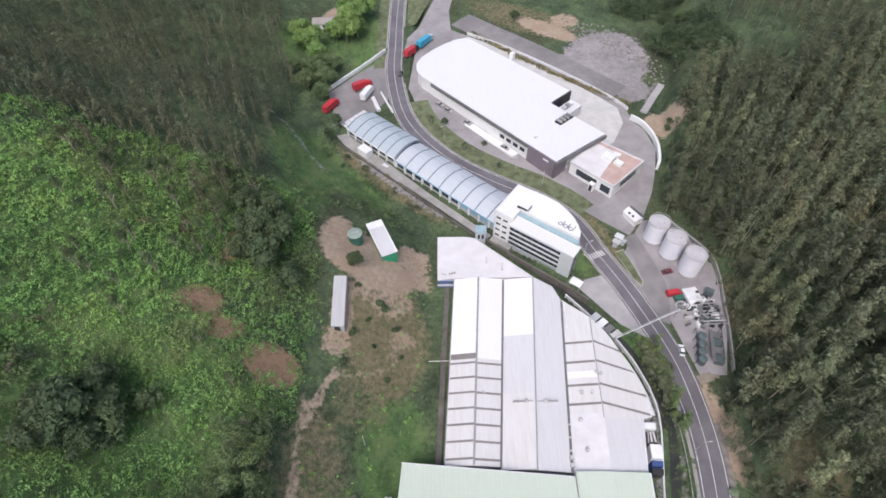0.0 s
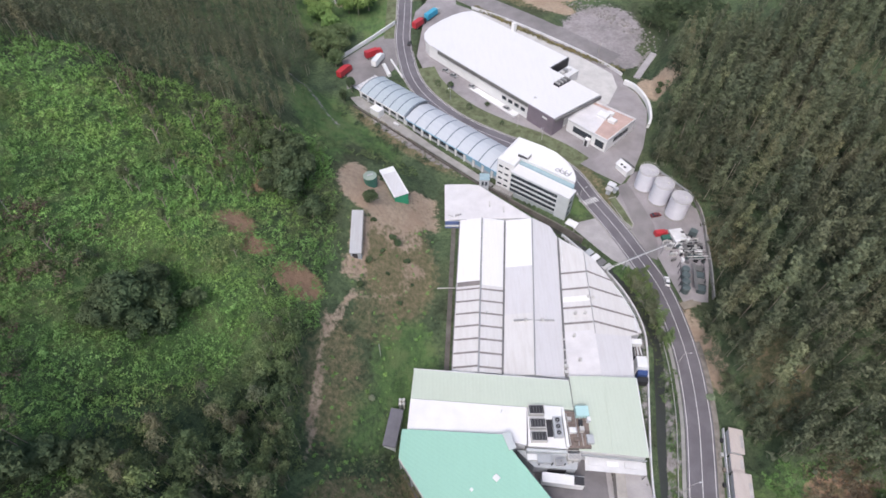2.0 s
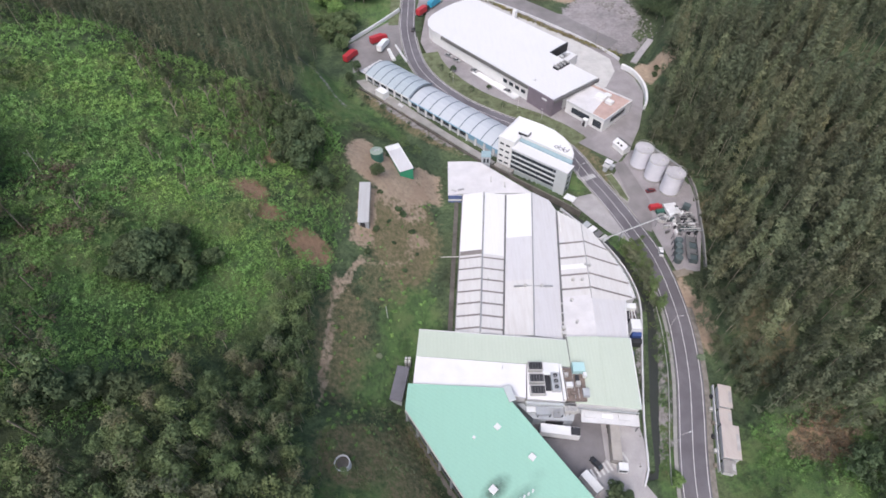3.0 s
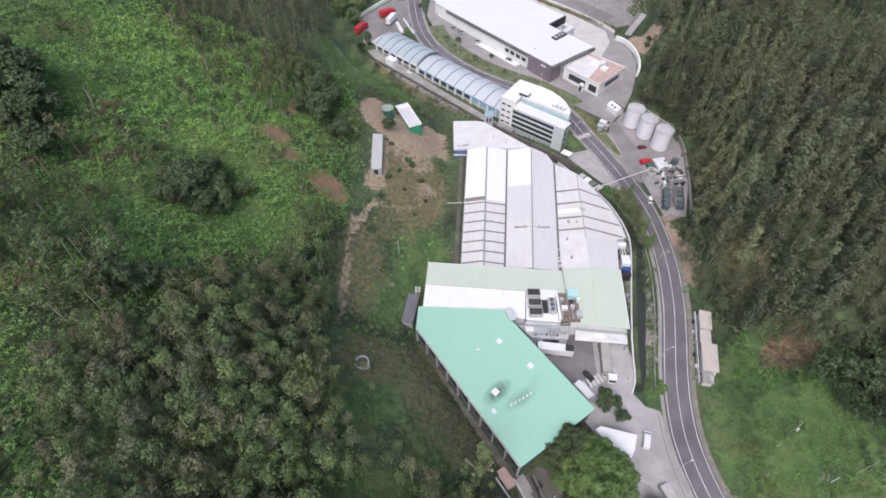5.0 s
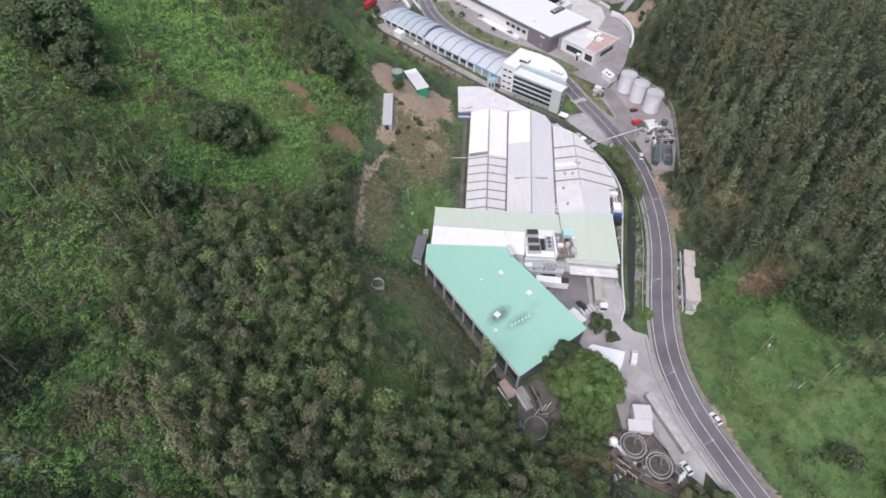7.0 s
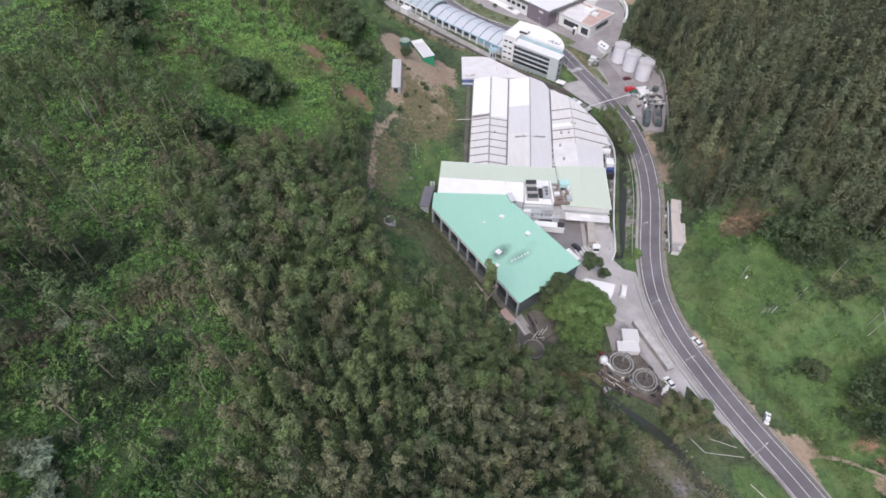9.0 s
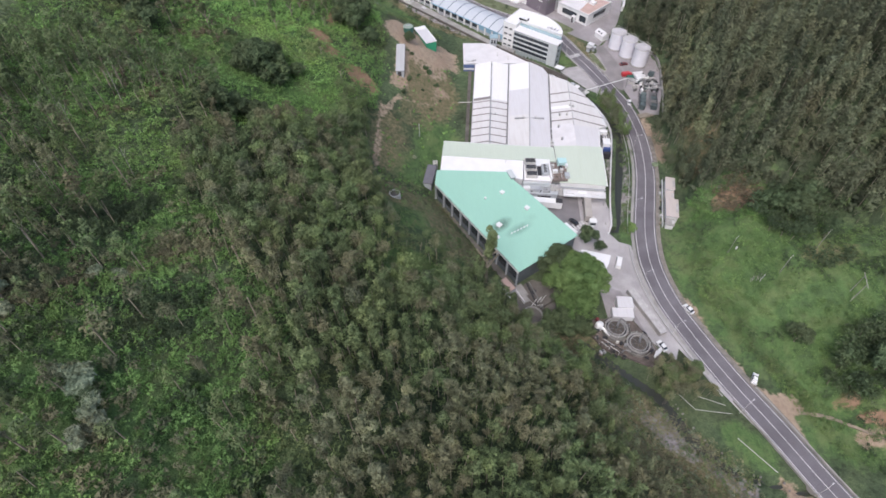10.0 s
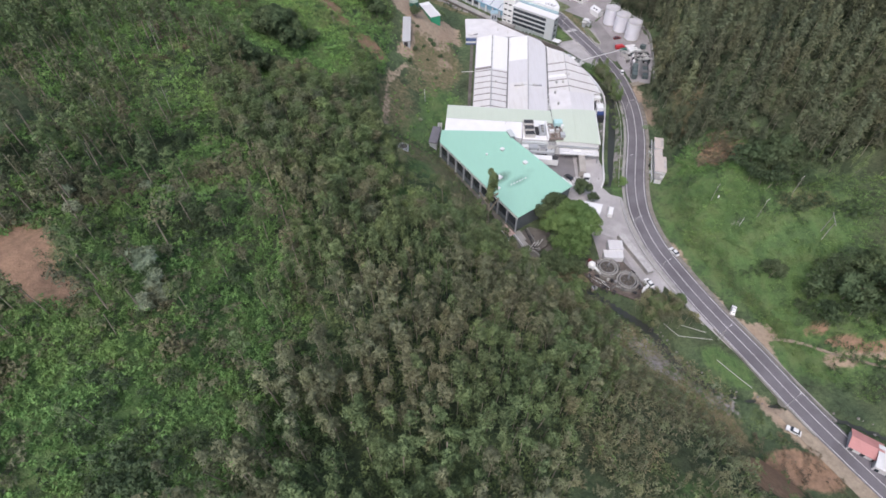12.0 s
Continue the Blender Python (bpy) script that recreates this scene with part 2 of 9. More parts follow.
GROUND = ground_material()
ROAD = asphalt("worn_asphalt", (0.128, 0.118, 0.130))
LOT = asphalt("pale_yard_paving", (0.335, 0.318, 0.320))
MIDLOT = asphalt("grey_yard_paving", (0.255, 0.235, 0.24))
MOWN = plain("mown_grass", (0.19, 0.215, 0.125), 0.95, var=0.55, big=0.35, fine=1.6, bump=0.6, spec=0.1)
DUST = plain("dusty_verge", (0.275, 0.25, 0.22), 0.95, var=0.45, big=0.6)
SAND = plain("sandy_verge", (0.37, 0.305, 0.235), 0.95, var=0.4, big=0.5)
STRIP = asphalt("packed_gravel", (0.20, 0.185, 0.185))
YARD = asphalt("dark_yard_paving", (0.16, 0.15, 0.155))
PAINT = plain("road_paint", (0.72, 0.71, 0.70), 0.8, var=0.35, fine=1.2)
KERB = plain("kerb_concrete", (0.42, 0.40, 0.37), 0.9, var=0.3)
PALECONC = plain("pale_concrete", (0.53, 0.515, 0.50), 0.85, var=0.2)
WEATHERED = plain("weathered_concrete", (0.50, 0.48, 0.475), 0.9, var=0.35, big=0.5)
CONCRETE = plain("grey_concrete", (0.36, 0.345, 0.33), 0.9, var=0.35)
DARKCONC = plain("stained_concrete", (0.17, 0.155, 0.14), 0.9, var=0.5)
WHITE = plain("white_paint", (0.70, 0.70, 0.70), 0.6, var=0.12)
CREAM = plain("off_white_render", (0.64, 0.635, 0.645), 0.75, var=0.2)
GREYWALL = plain("grey_cladding", (0.42, 0.44, 0.46), 0.6, var=0.2)
PURPLE = plain("plum_grey_cladding", (0.20, 0.17, 0.20), 0.6, var=0.2)
ROOF_NEW = sheeting("new_white_sheeting", (0.69, 0.68, 0.68), 1.57, amount=0.10, seam=1.1)
ROOF_OLD = sheeting("weathered_white_sheeting", (0.572, 0.558, 0.553), 1.57, amount=0.3, seam=1.1)
ROOF_GREY = sheeting("greyish_white_sheeting", (0.54, 0.53, 0.545), 1.57, amount=0.22, seam=1.1)
ROOF_BARN = sheeting("dull_zinc_sheeting", (0.38, 0.385, 0.40), 1.57, amount=0.35, seam=0.9)
ROOF_FLAT = plain("white_roof_membrane", (0.62, 0.60, 0.61), 0.75, var=0.14)
ROOF_BRIGHT = plain("bright_white_roof", (0.70, 0.69, 0.70), 0.7, var=0.08)
ROOF_HALL = sheeting("lavender_white_membrane", (0.63, 0.62, 0.63), 0.75, (0.8, 0.8, 0.82), 0.25, 1.6)
ROOF_PALE = sheeting("pale_green_sheeting", (0.47, 0.525, 0.445), 1.57, (0.8, 0.78, 0.76), 0.25, 1.0)
ROOF_TEAL = sheeting("sea_green_sheeting", (0.285, 0.50, 0.405), 0.6, (0.8, 0.78, 0.74), 0.18, 1.0)
ROOF_BLUE = sheeting("bluish_grey_sheeting", (0.36, 0.41, 0.445), 0.83, (0.8, 0.78, 0.78), 0.3, 0.9)
sooty(ROOF_TEAL, ((9.8, 0.7, 5.6, 2.9, 0.75, 1.0), (16.0, -1.2, 6.2, 2.6, 0.6, 0.55), (20.5, 4.0, 3.0, 2.0, 0.5, 0.15)))
ROOF_LILAC = sheeting("pale_lilac_grey_sheeting", (0.44, 0.465, 0.50), 0.83, (0.78, 0.8, 0.85), 0.3, 0.9)
BAND = plain("aged_translucent_strip", (0.25, 0.225, 0.215), 0.5, var=0.3)
RIBM = plain("dark_roof_rib", (0.17, 0.20, 0.235), 0.6)
GUTTER = plain("galvanised_gutter", (0.23, 0.225, 0.22), 0.5, 0.3, var=0.35)
STEEL = plain("galvanised_steel", (0.42, 0.42, 0.42), 0.45, 0.5)
DARK = plain("dark_machinery", (0.045, 0.045, 0.05), 0.6, var=0.4)
SLATE = plain("slate_grey_roof", (0.17, 0.165, 0.185), 0.6, var=0.25)
RUSTY = plain("brown_deck", (0.27, 0.215, 0.19), 0.9, var=0.5, big=0.8)
GLASS = glassy("window_glass", (0.025, 0.03, 0.036))
TINT = glassy("bluish_glass_band", (0.20, 0.27, 0.29), 0.25)
BLUE = plain("blue_paint", (0.045, 0.08, 0.22), 0.5)
PALEBLUE = plain("pale_blue_cladding", (0.24, 0.42, 0.55), 0.6)
TURQ = plain("pale_turquoise_paint", (0.42, 0.62, 0.62), 0.6)
FACADE = plain("grey_green_facade", (0.31, 0.345, 0.345), 0.6, var=0.15)
SHELF = plain("pale_blue_grey_shelf", (0.48, 0.51, 0.52), 0.6, var=0.12)
TANKSHELL = plain("lavender_white_tank_paint", (0.66, 0.655, 0.71), 0.55, var=0.12)
TANKTOP = plain("dusty_tank_roof", (0.50, 0.48, 0.50), 0.7, var=0.25)
MARK = plain("faded_grey_paint", (0.20, 0.20, 0.21), 0.8)
TEALWALL = plain("dark_wall_cladding", (0.135, 0.155, 0.17), 0.5, var=0.35)
GREENPAINT = plain("bright_green_paint", (0.04, 0.27, 0.15), 0.55)
TANKGREEN = plain("dark_green_tank", (0.045, 0.13, 0.10), 0.5)
TANKTEAL = plain("grey_green_tank", (0.095, 0.122, 0.125), 0.5)
RED = plain("red_paint", (0.45, 0.04, 0.05), 0.45, var=0.15)
DEEPRED = plain("dark_red_paint", (0.16, 0.03, 0.035), 0.5)
CYAN = plain("light_blue_paint", (0.06, 0.34, 0.50), 0.5)
REDROOF = sheeting("faded_red_roof", (0.44, 0.21, 0.20), 0.5, amount=0.35)
GREYROOF = sheeting("grey_board_roof", (0.30, 0.275, 0.265), 0.2, amount=0.5)
SHEDTOP = sheeting("faded_shed_roof", (0.46, 0.41, 0.385), 0.8, amount=0.4)
PINKROOF = plain("pinkish_terrace", (0.50, 0.36, 0.32), 0.85, var=0.25)
TYRE = plain("tyre_rubber", (0.02, 0.02, 0.02), 0.8)
WATER = glassy("dark_stream_water", (0.022, 0.024, 0.020), 0.45)
SLUDGE = glassy("murky_tank_water", (0.06, 0.05, 0.04), 0.2)
BARK = plain("pale_bark", (0.33, 0.29, 0.23), 0.9, var=0.4, fine=6)
LID = plain("greenish_tank_lid", (0.27, 0.33, 0.28), 0.7)
WOOD = plain("grey_weathered_wood", (0.30, 0.26, 0.21), 0.9, var=0.4)
GALV = plain("pale_metal_pole", (0.55, 0.54, 0.52), 0.5, 0.2)
STAINED = plain("stained_grey_concrete", (0.25, 0.235, 0.215), 0.9, var=0.45, big=0.6)
WORKS = plain("dark_brown_works_floor", (0.165, 0.135, 0.118), 0.9, var=0.55, big=0.7)
STONE = plain("grey_stone", (0.27, 0.255, 0.24), 0.9, var=0.4, big=1.0)
LEAF_W = leafage("olive_eucalypt_leaves", (0.050, 0.073, 0.033), (0.098, 0.140, 0.066), (0.157, 0.210, 0.106))
LEAF_V = leafage("yellow_green_eucalypt_leaves", (0.062, 0.093, 0.038), (0.116, 0.167, 0.071), (0.182, 0.245, 0.114))
LEAF_O = leafage("brown_olive_eucalypt_leaves", (0.076, 0.085, 0.048), (0.130, 0.142, 0.085), (0.188, 0.202, 0.130))
LEAF_E = leafage("grey_green_eucalypt_leaves", (0.077, 0.093, 0.058), (0.113, 0.135, 0.083), (0.157, 0.182, 0.115))
LEAF_K = leafage("deep_grey_green_leaves", (0.058, 0.073, 0.045), (0.088, 0.107, 0.067), (0.124, 0.146, 0.093))
LEAF_L = leafage("lime_green_leaves", (0.075, 0.128, 0.040), (0.140, 0.235, 0.075), (0.215, 0.335, 0.120))
LEAF_H = leafage("pale_dry_grass", (0.130, 0.125, 0.075), (0.205, 0.195, 0.120), (0.30, 0.285, 0.185))
LEAF_D = leafage("dark_thicket_leaves", (0.034, 0.052, 0.027), (0.060, 0.090, 0.047), (0.096, 0.138, 0.072))
LEAF_G = leafage("fresh_green_leaves", (0.060, 0.106, 0.034), (0.118, 0.198, 0.068), (0.190, 0.290, 0.112))
LEAF_S = leafage("bramble_leaves", (0.080, 0.152, 0.046), (0.143, 0.266, 0.083), (0.210, 0.358, 0.125))
LEAF_B = leafage("silvery_shrub_leaves", (0.12, 0.158, 0.105), (0.195, 0.245, 0.165), (0.33, 0.40, 0.285))
LEAF_R = leafage("rusty_dry_brush", (0.080, 0.068, 0.046), (0.138, 0.116, 0.082), (0.205, 0.175, 0.128))
LEAF_Y = leafage("yellowish_hedge_leaves", (0.090, 0.092, 0.045), (0.180, 0.172, 0.085), (0.280, 0.260, 0.140))
# ---- building blocks ----
class Mb:
    """Gathers vertices and faces of one mesh."""

    def __init__(self):
        self.v, self.f = [], []

    def add(self, verts, faces):
        n = len(self.v)
        self.v += [tuple(float(c) for c in p) for p in verts]
        self.f += [tuple(n + i for i in q) for q in faces]
        return self

    def box(self, x0, y0, z0, x1, y1, z1):
        return self.prism([(x0, y0), (x1, y0), (x1, y1), (x0, y1)], z0, z1)

    def slab(self, c, u, hu, hv, z0, z1):
        """A box round c in plan, half hu along u and hv across it."""
        u = Vector((u[0], u[1])).normalized()
        w = Vector((-u.y, u.x))
        c = Vector((c[0], c[1]))
        return self.prism([c - u * hu - w * hv, c + u * hu - w * hv, c + u * hu + w * hv, c - u * hu + w * hv], z0, z1)

    def prism(self, poly, z0, z1):
        n = len(poly)
        area = sum(poly[i][0] * poly[(i + 1) % n][1] - poly[(i + 1) % n][0] * poly[i][1] for i in range(n))
        poly = list(poly) if area > 0 else list(poly)[::-1]
        top = z1 if callable(z1) else (lambda x, y: z1)
        low = z0 if callable(z0) else (lambda x, y: z0)
        verts = [(p[0], p[1], low(p[0], p[1])) for p in poly] + [(p[0], p[1], top(p[0], p[1])) for p in poly]
        faces = [tuple(range(n))[::-1], tuple(range(n, 2 * n))] + [(i, (i + 1) % n, n + (i + 1) % n, n + i) for i in range(n)]
        return self.add(verts, faces)

    def ring(self, x, y, z0, z1, r, n=16, r2=None):
        r2 = r if r2 is None else r2
        a = [(math.cos(2 * math.pi * i / n), math.sin(2 * math.pi * i / n)) for i in range(n)]
        verts = [(x + c * r, y + s * r, z0) for c, s in a] + [(x + c * r2, y + s * r2, z1) for c, s in a]
        return self.add(verts, [tuple(range(n))[::-1], tuple(range(n, 2 * n))] + [(i, (i + 1) % n, n + (i + 1) % n, n + i) for i in range(n)])

    def pipe_wall(self, x, y, z0, z1, r, thick, n=28):
        a = [(math.cos(2 * math.pi * i / n), math.sin(2 * math.pi * i / n)) for i in range(n)]
        verts = [(x + c * q, y + s * q, z) for q, z in ((r, z0), (r, z1), (r - thick, z1), (r - thick, z0)) for c, s in a]
        return self.add(verts, [(k * n + i, k * n + (i + 1) % n, (k + 1) % 4 * n + (i + 1) % n, (k + 1) % 4 * n + i) for k in range(4) for i in range(n)])

    def dome(self, x, y, z, r, h, n=20, m=5):
        verts, faces = [], []
        for j in range(m):
            b = j / m * math.pi / 2
            verts += [(x + r * math.cos(b) * math.cos(2 * math.pi * i / n), y + r * math.cos(b) * math.sin(2 * math.pi * i / n), z + h * math.sin(b)) for i in range(n)]
        verts.append((x, y, z + h))
        for j in range(m - 1):
            faces += [(j * n + i, j * n + (i + 1) % n, (j + 1) * n + (i + 1) % n, (j + 1) * n + i) for i in range(n)]
        faces += [((m - 1) * n + i, (m - 1) * n + (i + 1) % n, m * n) for i in range(n)]
        return self.add(verts, faces)

    def rod(self, p, q, r, n=6):
        p, q = Vector(p), Vector(q)
        d = (q - p).normalized()
        s = d.orthogonal().normalized()
        w = d.cross(s)
        a = [s * math.cos(2 * math.pi * i / n) * r + w * math.sin(2 * math.pi * i / n) * r for i in range(n)]
        return self.add([p + o for o in a] + [q + o for o in a], [tuple(range(n))[::-1], tuple(range(n, 2 * n))] + [(i, (i + 1) % n, n + (i + 1) % n, n + i) for i in range(n)])

    def sheet(self, poly, z, thick=0.12):
        """A roof slab that follows z(x, y)."""
        return self.prism(poly, lambda x, y: z(x, y) - thick, z)

    def mesh(self, name, off=(0, 0, 0)):
        d = bpy.data.meshes.new(name)
        d.from_pydata([(x - off[0], y - off[1], z - off[2]) for x, y, z in self.v], [], self.f)
        d.update()
        return d


def thing(name, label, category, at=(0, 0, 0), group="", kind=""):
    ob = new(name)
    ob.location = at
    ob.empty_display_size = 0.5
    return tagged(ob, label, category, group, kind)


def part(name, mb, material, parent, label=""):
    """One mesh object under a thing or under a part; its places are those of the world."""
    root = parent
    while root.parent:
        root = root.parent
    d = mb.mesh(name, root.location)
    d.materials.append(material)
    ob = new(name, d)
    ob.parent = parent
    return tagged(ob, label)


def lone(name, mb, material, label, category, group="", kind=""):
    """A thing of one mesh."""
    n = len(mb.v)
    at = (sum(p[0] for p in mb.v) / n, sum(p[1] for p in mb.v) / n, min(p[2] for p in mb.v))
    d = mb.mesh(name, at)
    d.materials.append(material)
    ob = new(name, d)
    ob.location = at
    return tagged(ob, label, category, group, kind)


def curve_through(pts, step=2.0):
    """A smooth line through points of the plan."""
    pts = [np.array(p, float) for p in pts]
    pts = [2 * pts[0] - pts[1]] + pts + [2 * pts[-1] - pts[-2]]
    out = []
    for a, b, c, d in zip(pts, pts[1:], pts[2:], pts[3:]):
        n = max(1, int(np.linalg.norm(c - b) / step))
        for k in range(n):
            s = k / n
            out.append(0.5 * (2 * b + (c - a) * s + (2 * a - 5 * b + 4 * c - d) * s * s + (3 * b - a - 3 * c + d) * s**3))
    out.append(pts[-2])
    return out


def sides(line):
    """The unit normals to the left of a line of points."""
    d = np.gradient(np.array(line), axis=0)
    d /= np.linalg.norm(d, axis=1)[:, None]
    return np.stack([-d[:, 1], d[:, 0]], -1)


def ribbon(line, left, right, z0, z1, above=None, mb=None):
    """A strip along a line, between two offsets to its left, from z0 to z1 over the valley floor."""
    mb = mb or Mb()
    base = above or (lambda x, y: float(floor_z(y)))
    verts = []
    for p, s in zip(np.array(line), sides(line)):
        for o, z in ((left, z0), (right, z0), (right, z1), (left, z1)):
            q = p + s * o
            at = p if above else q
            verts.append((q[0], q[1], base(at[0], at[1]) + z))
    n = len(line)
    faces = [(4 * i + k, 4 * i + 4 + k, 4 * i + 4 + (k + 1) % 4, 4 * i + (k + 1) % 4) for i in range(n - 1) for k in range(4)]
    faces += [(3, 2, 1, 0), (4 * n - 4, 4 * n - 3, 4 * n - 2, 4 * n - 1)]
    return mb.add(verts, faces)


def inside(x, y, poly):
    """Which of the points lie in a polygon."""
    x, y = np.asarray(x, float), np.asarray(y, float)
    hit = np.zeros(x.shape, bool)
    for (ax, ay), (bx, by) in zip(poly, poly[1:] + poly[:1]):
        if ay != by:
            hit ^= ((ay > y) != (by > y)) & (x < (bx - ax) * (y - ay) / (by - ay) + ax)
    return hit


# ---- ground: one sheet to the horizon ----
def spaced(a, b, step, far, growth=1.16):
    mid = np.arange(a, b + step / 2, step)
    out, s, v = [], step, b
    while v < far:
        s *= growth
        v += s
        out.append(v)
    low, s, v = [], step, a
    while v > -far:
        s *= growth
        v -= s
        low.append(v)
    return np.array(low[::-1] + list(mid) + out)


def blobs(x, y, rows):
    """Soft patches: centre, half widths, turn in degrees, strength."""
    v = np.zeros_like(x)
    for cx, cy, rx, ry, turn, s in rows:
        c, n = math.cos(radians(turn)), math.sin(radians(turn))
        u, w = (x - cx) * c + (y - cy) * n, -(x - cx) * n + (y - cy) * c
        v = np.maximum(v, s * ramp(np.sqrt((u / rx) ** 2 + (w / ry) ** 2), 1.35, 0.65))
    return v


gx, gy = spaced(-135, 165, 1.5, 2400), spaced(-145, 300, 1.5, 2400)
X, Y = np.meshgrid(gx, gy)
Z = ground(X, Y) - stream_depth(X, Y)
nx, ny = len(gx), len(gy)
idx = np.arange(nx * ny).reshape(ny, nx)
quads = np.stack([idx[:-1, :-1], idx[:-1, 1:], idx[1:, 1:], idx[1:, :-1]], -1).reshape(-1, 4)
gd = bpy.data.meshes.new("ground")
gd.from_pydata(np.stack([X, Y, Z], -1).reshape(-1, 3).tolist(), [], quads.tolist())
SOIL = [(-24, 108, 12, 9, -25, 0.95), (-12, 108, 9, 7, -35, 0.75), (-33, 114, 5, 8, 0, 0.85), (-18, 96, 9, 7, 0, 0.6), (-29, 88, 3.2, 10, 0, 0.7), (-35.5, 38, 1.5, 22, 2, 0.60),
        (-32.5, 61, 1.6, 12, -20, 0.58), (-23, 70, 9, 1.5, 18, 0.42), (-14.5, 78, 2.0, 7, -5, 0.42), (-24, 106, 14, 9, -20, 1.1), (-10, 114, 6, 6, 0, 0.75), (-30, 77, 4, 4, 0, 0.75), (-12, 84, 4, 3, 0, 0.65), (88, -92, 14, 3.2, -52, 0.85), (84.5, -62.5, 9, 4.2, -62, 1.05), (89, -60, 4.5, 4, 0, 0.75), (76.5, -46.5, 9, 2.2, -62, 0.9), (70, -29, 3, 9, 18, 0.7),
        (77, 58, 3.5, 16, 4, 0.75), (92, 186, 9, 8, 0, 0.85), (52, 260, 18, 6, -35, 0.9), (62, 268, 8, 7, 0, 0.7), (108, -70, 5, 3, 0, 0.7), (120, -72, 9, 1.6, -25, 0.8), (-57, 268, 5, 12, 0, 0.9), (70, 45, 2.5, 14, 0, 0.65), (85, -30, 3, 14, 35, 0.0)]
CLAY = [(-88, -88, 11, 6, -35, 0.85), (-78, -97, 7, 4, -25, 0.72), (-84, -95, 6, 5, 0, 0.8), (71, -107, 14, 6, 22, 0.95), (86, -102, 9, 5, -20, 0.95), (-43.5, 66, 6, 5.5, 0, 0.95), (-61, 78, 5, 4, 0, 0.95), (-54.5, 72, 4.5, 3.5, 0, 0.9), (-59, 99, 2.4, 9, -12, 0.75), (110.6, -65.4, 5, 2, -20, 0.9), (116, -68, 4, 2, 0, 0.8), (104.5, -60, 3, 2.5, 0, 0.7), (94, 13, 7, 6, -25, 0.66), (128, -48, 9, 2, 30, 0.7)]
DRY = [(30, -40, 10, 6, 0, 0.7), (20, 168, 32, 8, -42, 0.62), (52, 130, 15, 6, -50, 0.62), (88, 42, 6, 14, 0, 0.6), (94, 96, 5, 12, 0, 0.6), (-17, 84, 12, 20, 0, 0.95), (-20, 152, 30, 4.5, -42, 0.9), (60, -86, 18, 9, -50, 0.85), (48, -86, 20, 12, -50, 0.8), (-22, 64, 9, 10, 0, 0.45), (-32, 40, 8, 20, 0, 0.55), (-14, 8, 10, 12, -30, 0.55), (-24, 6, 9, 10, -30, 0.7), (-6, -8, 8, 16, 35, 0.62), (58, -72, 14, 5, -50, 0.7), (45, -62, 9, 6, -50, 0.6), (60, 118, 8, 3, -65, 0.6), (112, -16, 9, 5, 0, 0.55), (40, 270, 30, 12, -30, 0.6)]
LUSH = [(-18, -34, 13, 8, 0, 0.95), (-22, -6, 9, 16, -30, 0.65), (-10, -14, 6, 14, 35, 0.55), (-95, 85, 40, 34, 0, 0.85), (-75, 55, 30, 34, 0, 0.8), (-13, 50, 10, 18, 0, 0.8), (-24, 30, 8, 10, 0, 0.6), (96, -18, 30, 40, 15, 0.8), (105, -62, 22, 16, 0, 0.76), (-90, 20, 22, 22, 0, 0.55), (-70, -110, 40, 36, 0, 0.85), (20, 168, 30, 7, -42, 0.5), (52, 130, 14, 5, -50, 0.45), (57, 15, 3, 22, -8, 0.75), (74, -72, 9, 5, -50, 0.8), (-35, 150, 20, 9, -42, 0.7), (46, 116, 4, 8, 30, 0.75), (-70, -40, 10, 30, 10, 0.5), (62, 82, 5, 14, 20, 0.7), (-60, 245, 22, 20, 0, 0.7), (-50, 156, 12, 24, 12, 0.85), (-47, 128, 10, 12, 0, 0.7), (-36, 244, 8, 30, 0, 0.95), (40, -128, 14, 14, 0, 0.6)]
GRAVEL = [(41, -60, 5, 4, -50, 0.55), (53, -69, 11, 4.0, -46, 0.60), (67, -81, 10, 3.6, -42, 0.56), (22, -29, 8, 8, 0, 0.85), (76, 232, 19, 26, -25, 1.2), (84, 211, 9, 9, 0, 0.9), (62, 226, 16, 8, -42, 1.2), (-57, 169, 30, 1.5, -51, 0.52), (58, -69, 12, 3, -50, 0.55), (-17, 151, 30, 2.5, -42, 0.6), (60, 45, 5, 40, -6, 0.5)]
for key, rows in (("soil", SOIL), ("clay", CLAY), ("dry", DRY), ("lush", LUSH), ("gravel", GRAVEL)):
    gd.attributes.new(key, "FLOAT", "POINT").data.foreach_set("value", blobs(X, Y, rows).ravel().astype(np.float32))
gd.polygons.foreach_set("use_smooth", np.ones(len(quads), bool))
gd.materials.append(GROUND)
tagged(new("ground", gd), "green valley slopes with grass, brambles and bare earth", "ground", kind="structure")

# dark drain along the foot of the halls
lone("drain", Mb().prism([(-2.0, 48), (-0.5, 48), (2.2, 106), (0.7, 106)], lambda x, y: float(floor_z(y)) - 0.3, lambda x, y: float(floor_z(y)) + 0.3), DARKCONC, "dark stained drain along the hall's foot", "drain", kind="structure")
# stream at the bottom of its cut
for part_of in ([(y, np.interp(y, *STREAM)) for y in np.arange(6, 120, 3)], [(y, np.interp(y, *STREAM)) for y in np.arange(-150, -38.5, 1.5)]):
    lone("water", ribbon([(x, y) for y, x in part_of], 2.3, -2.3, -2.3, -1.75), WATER, "dark shallow stream in a narrow cut", "stream", kind="structure")

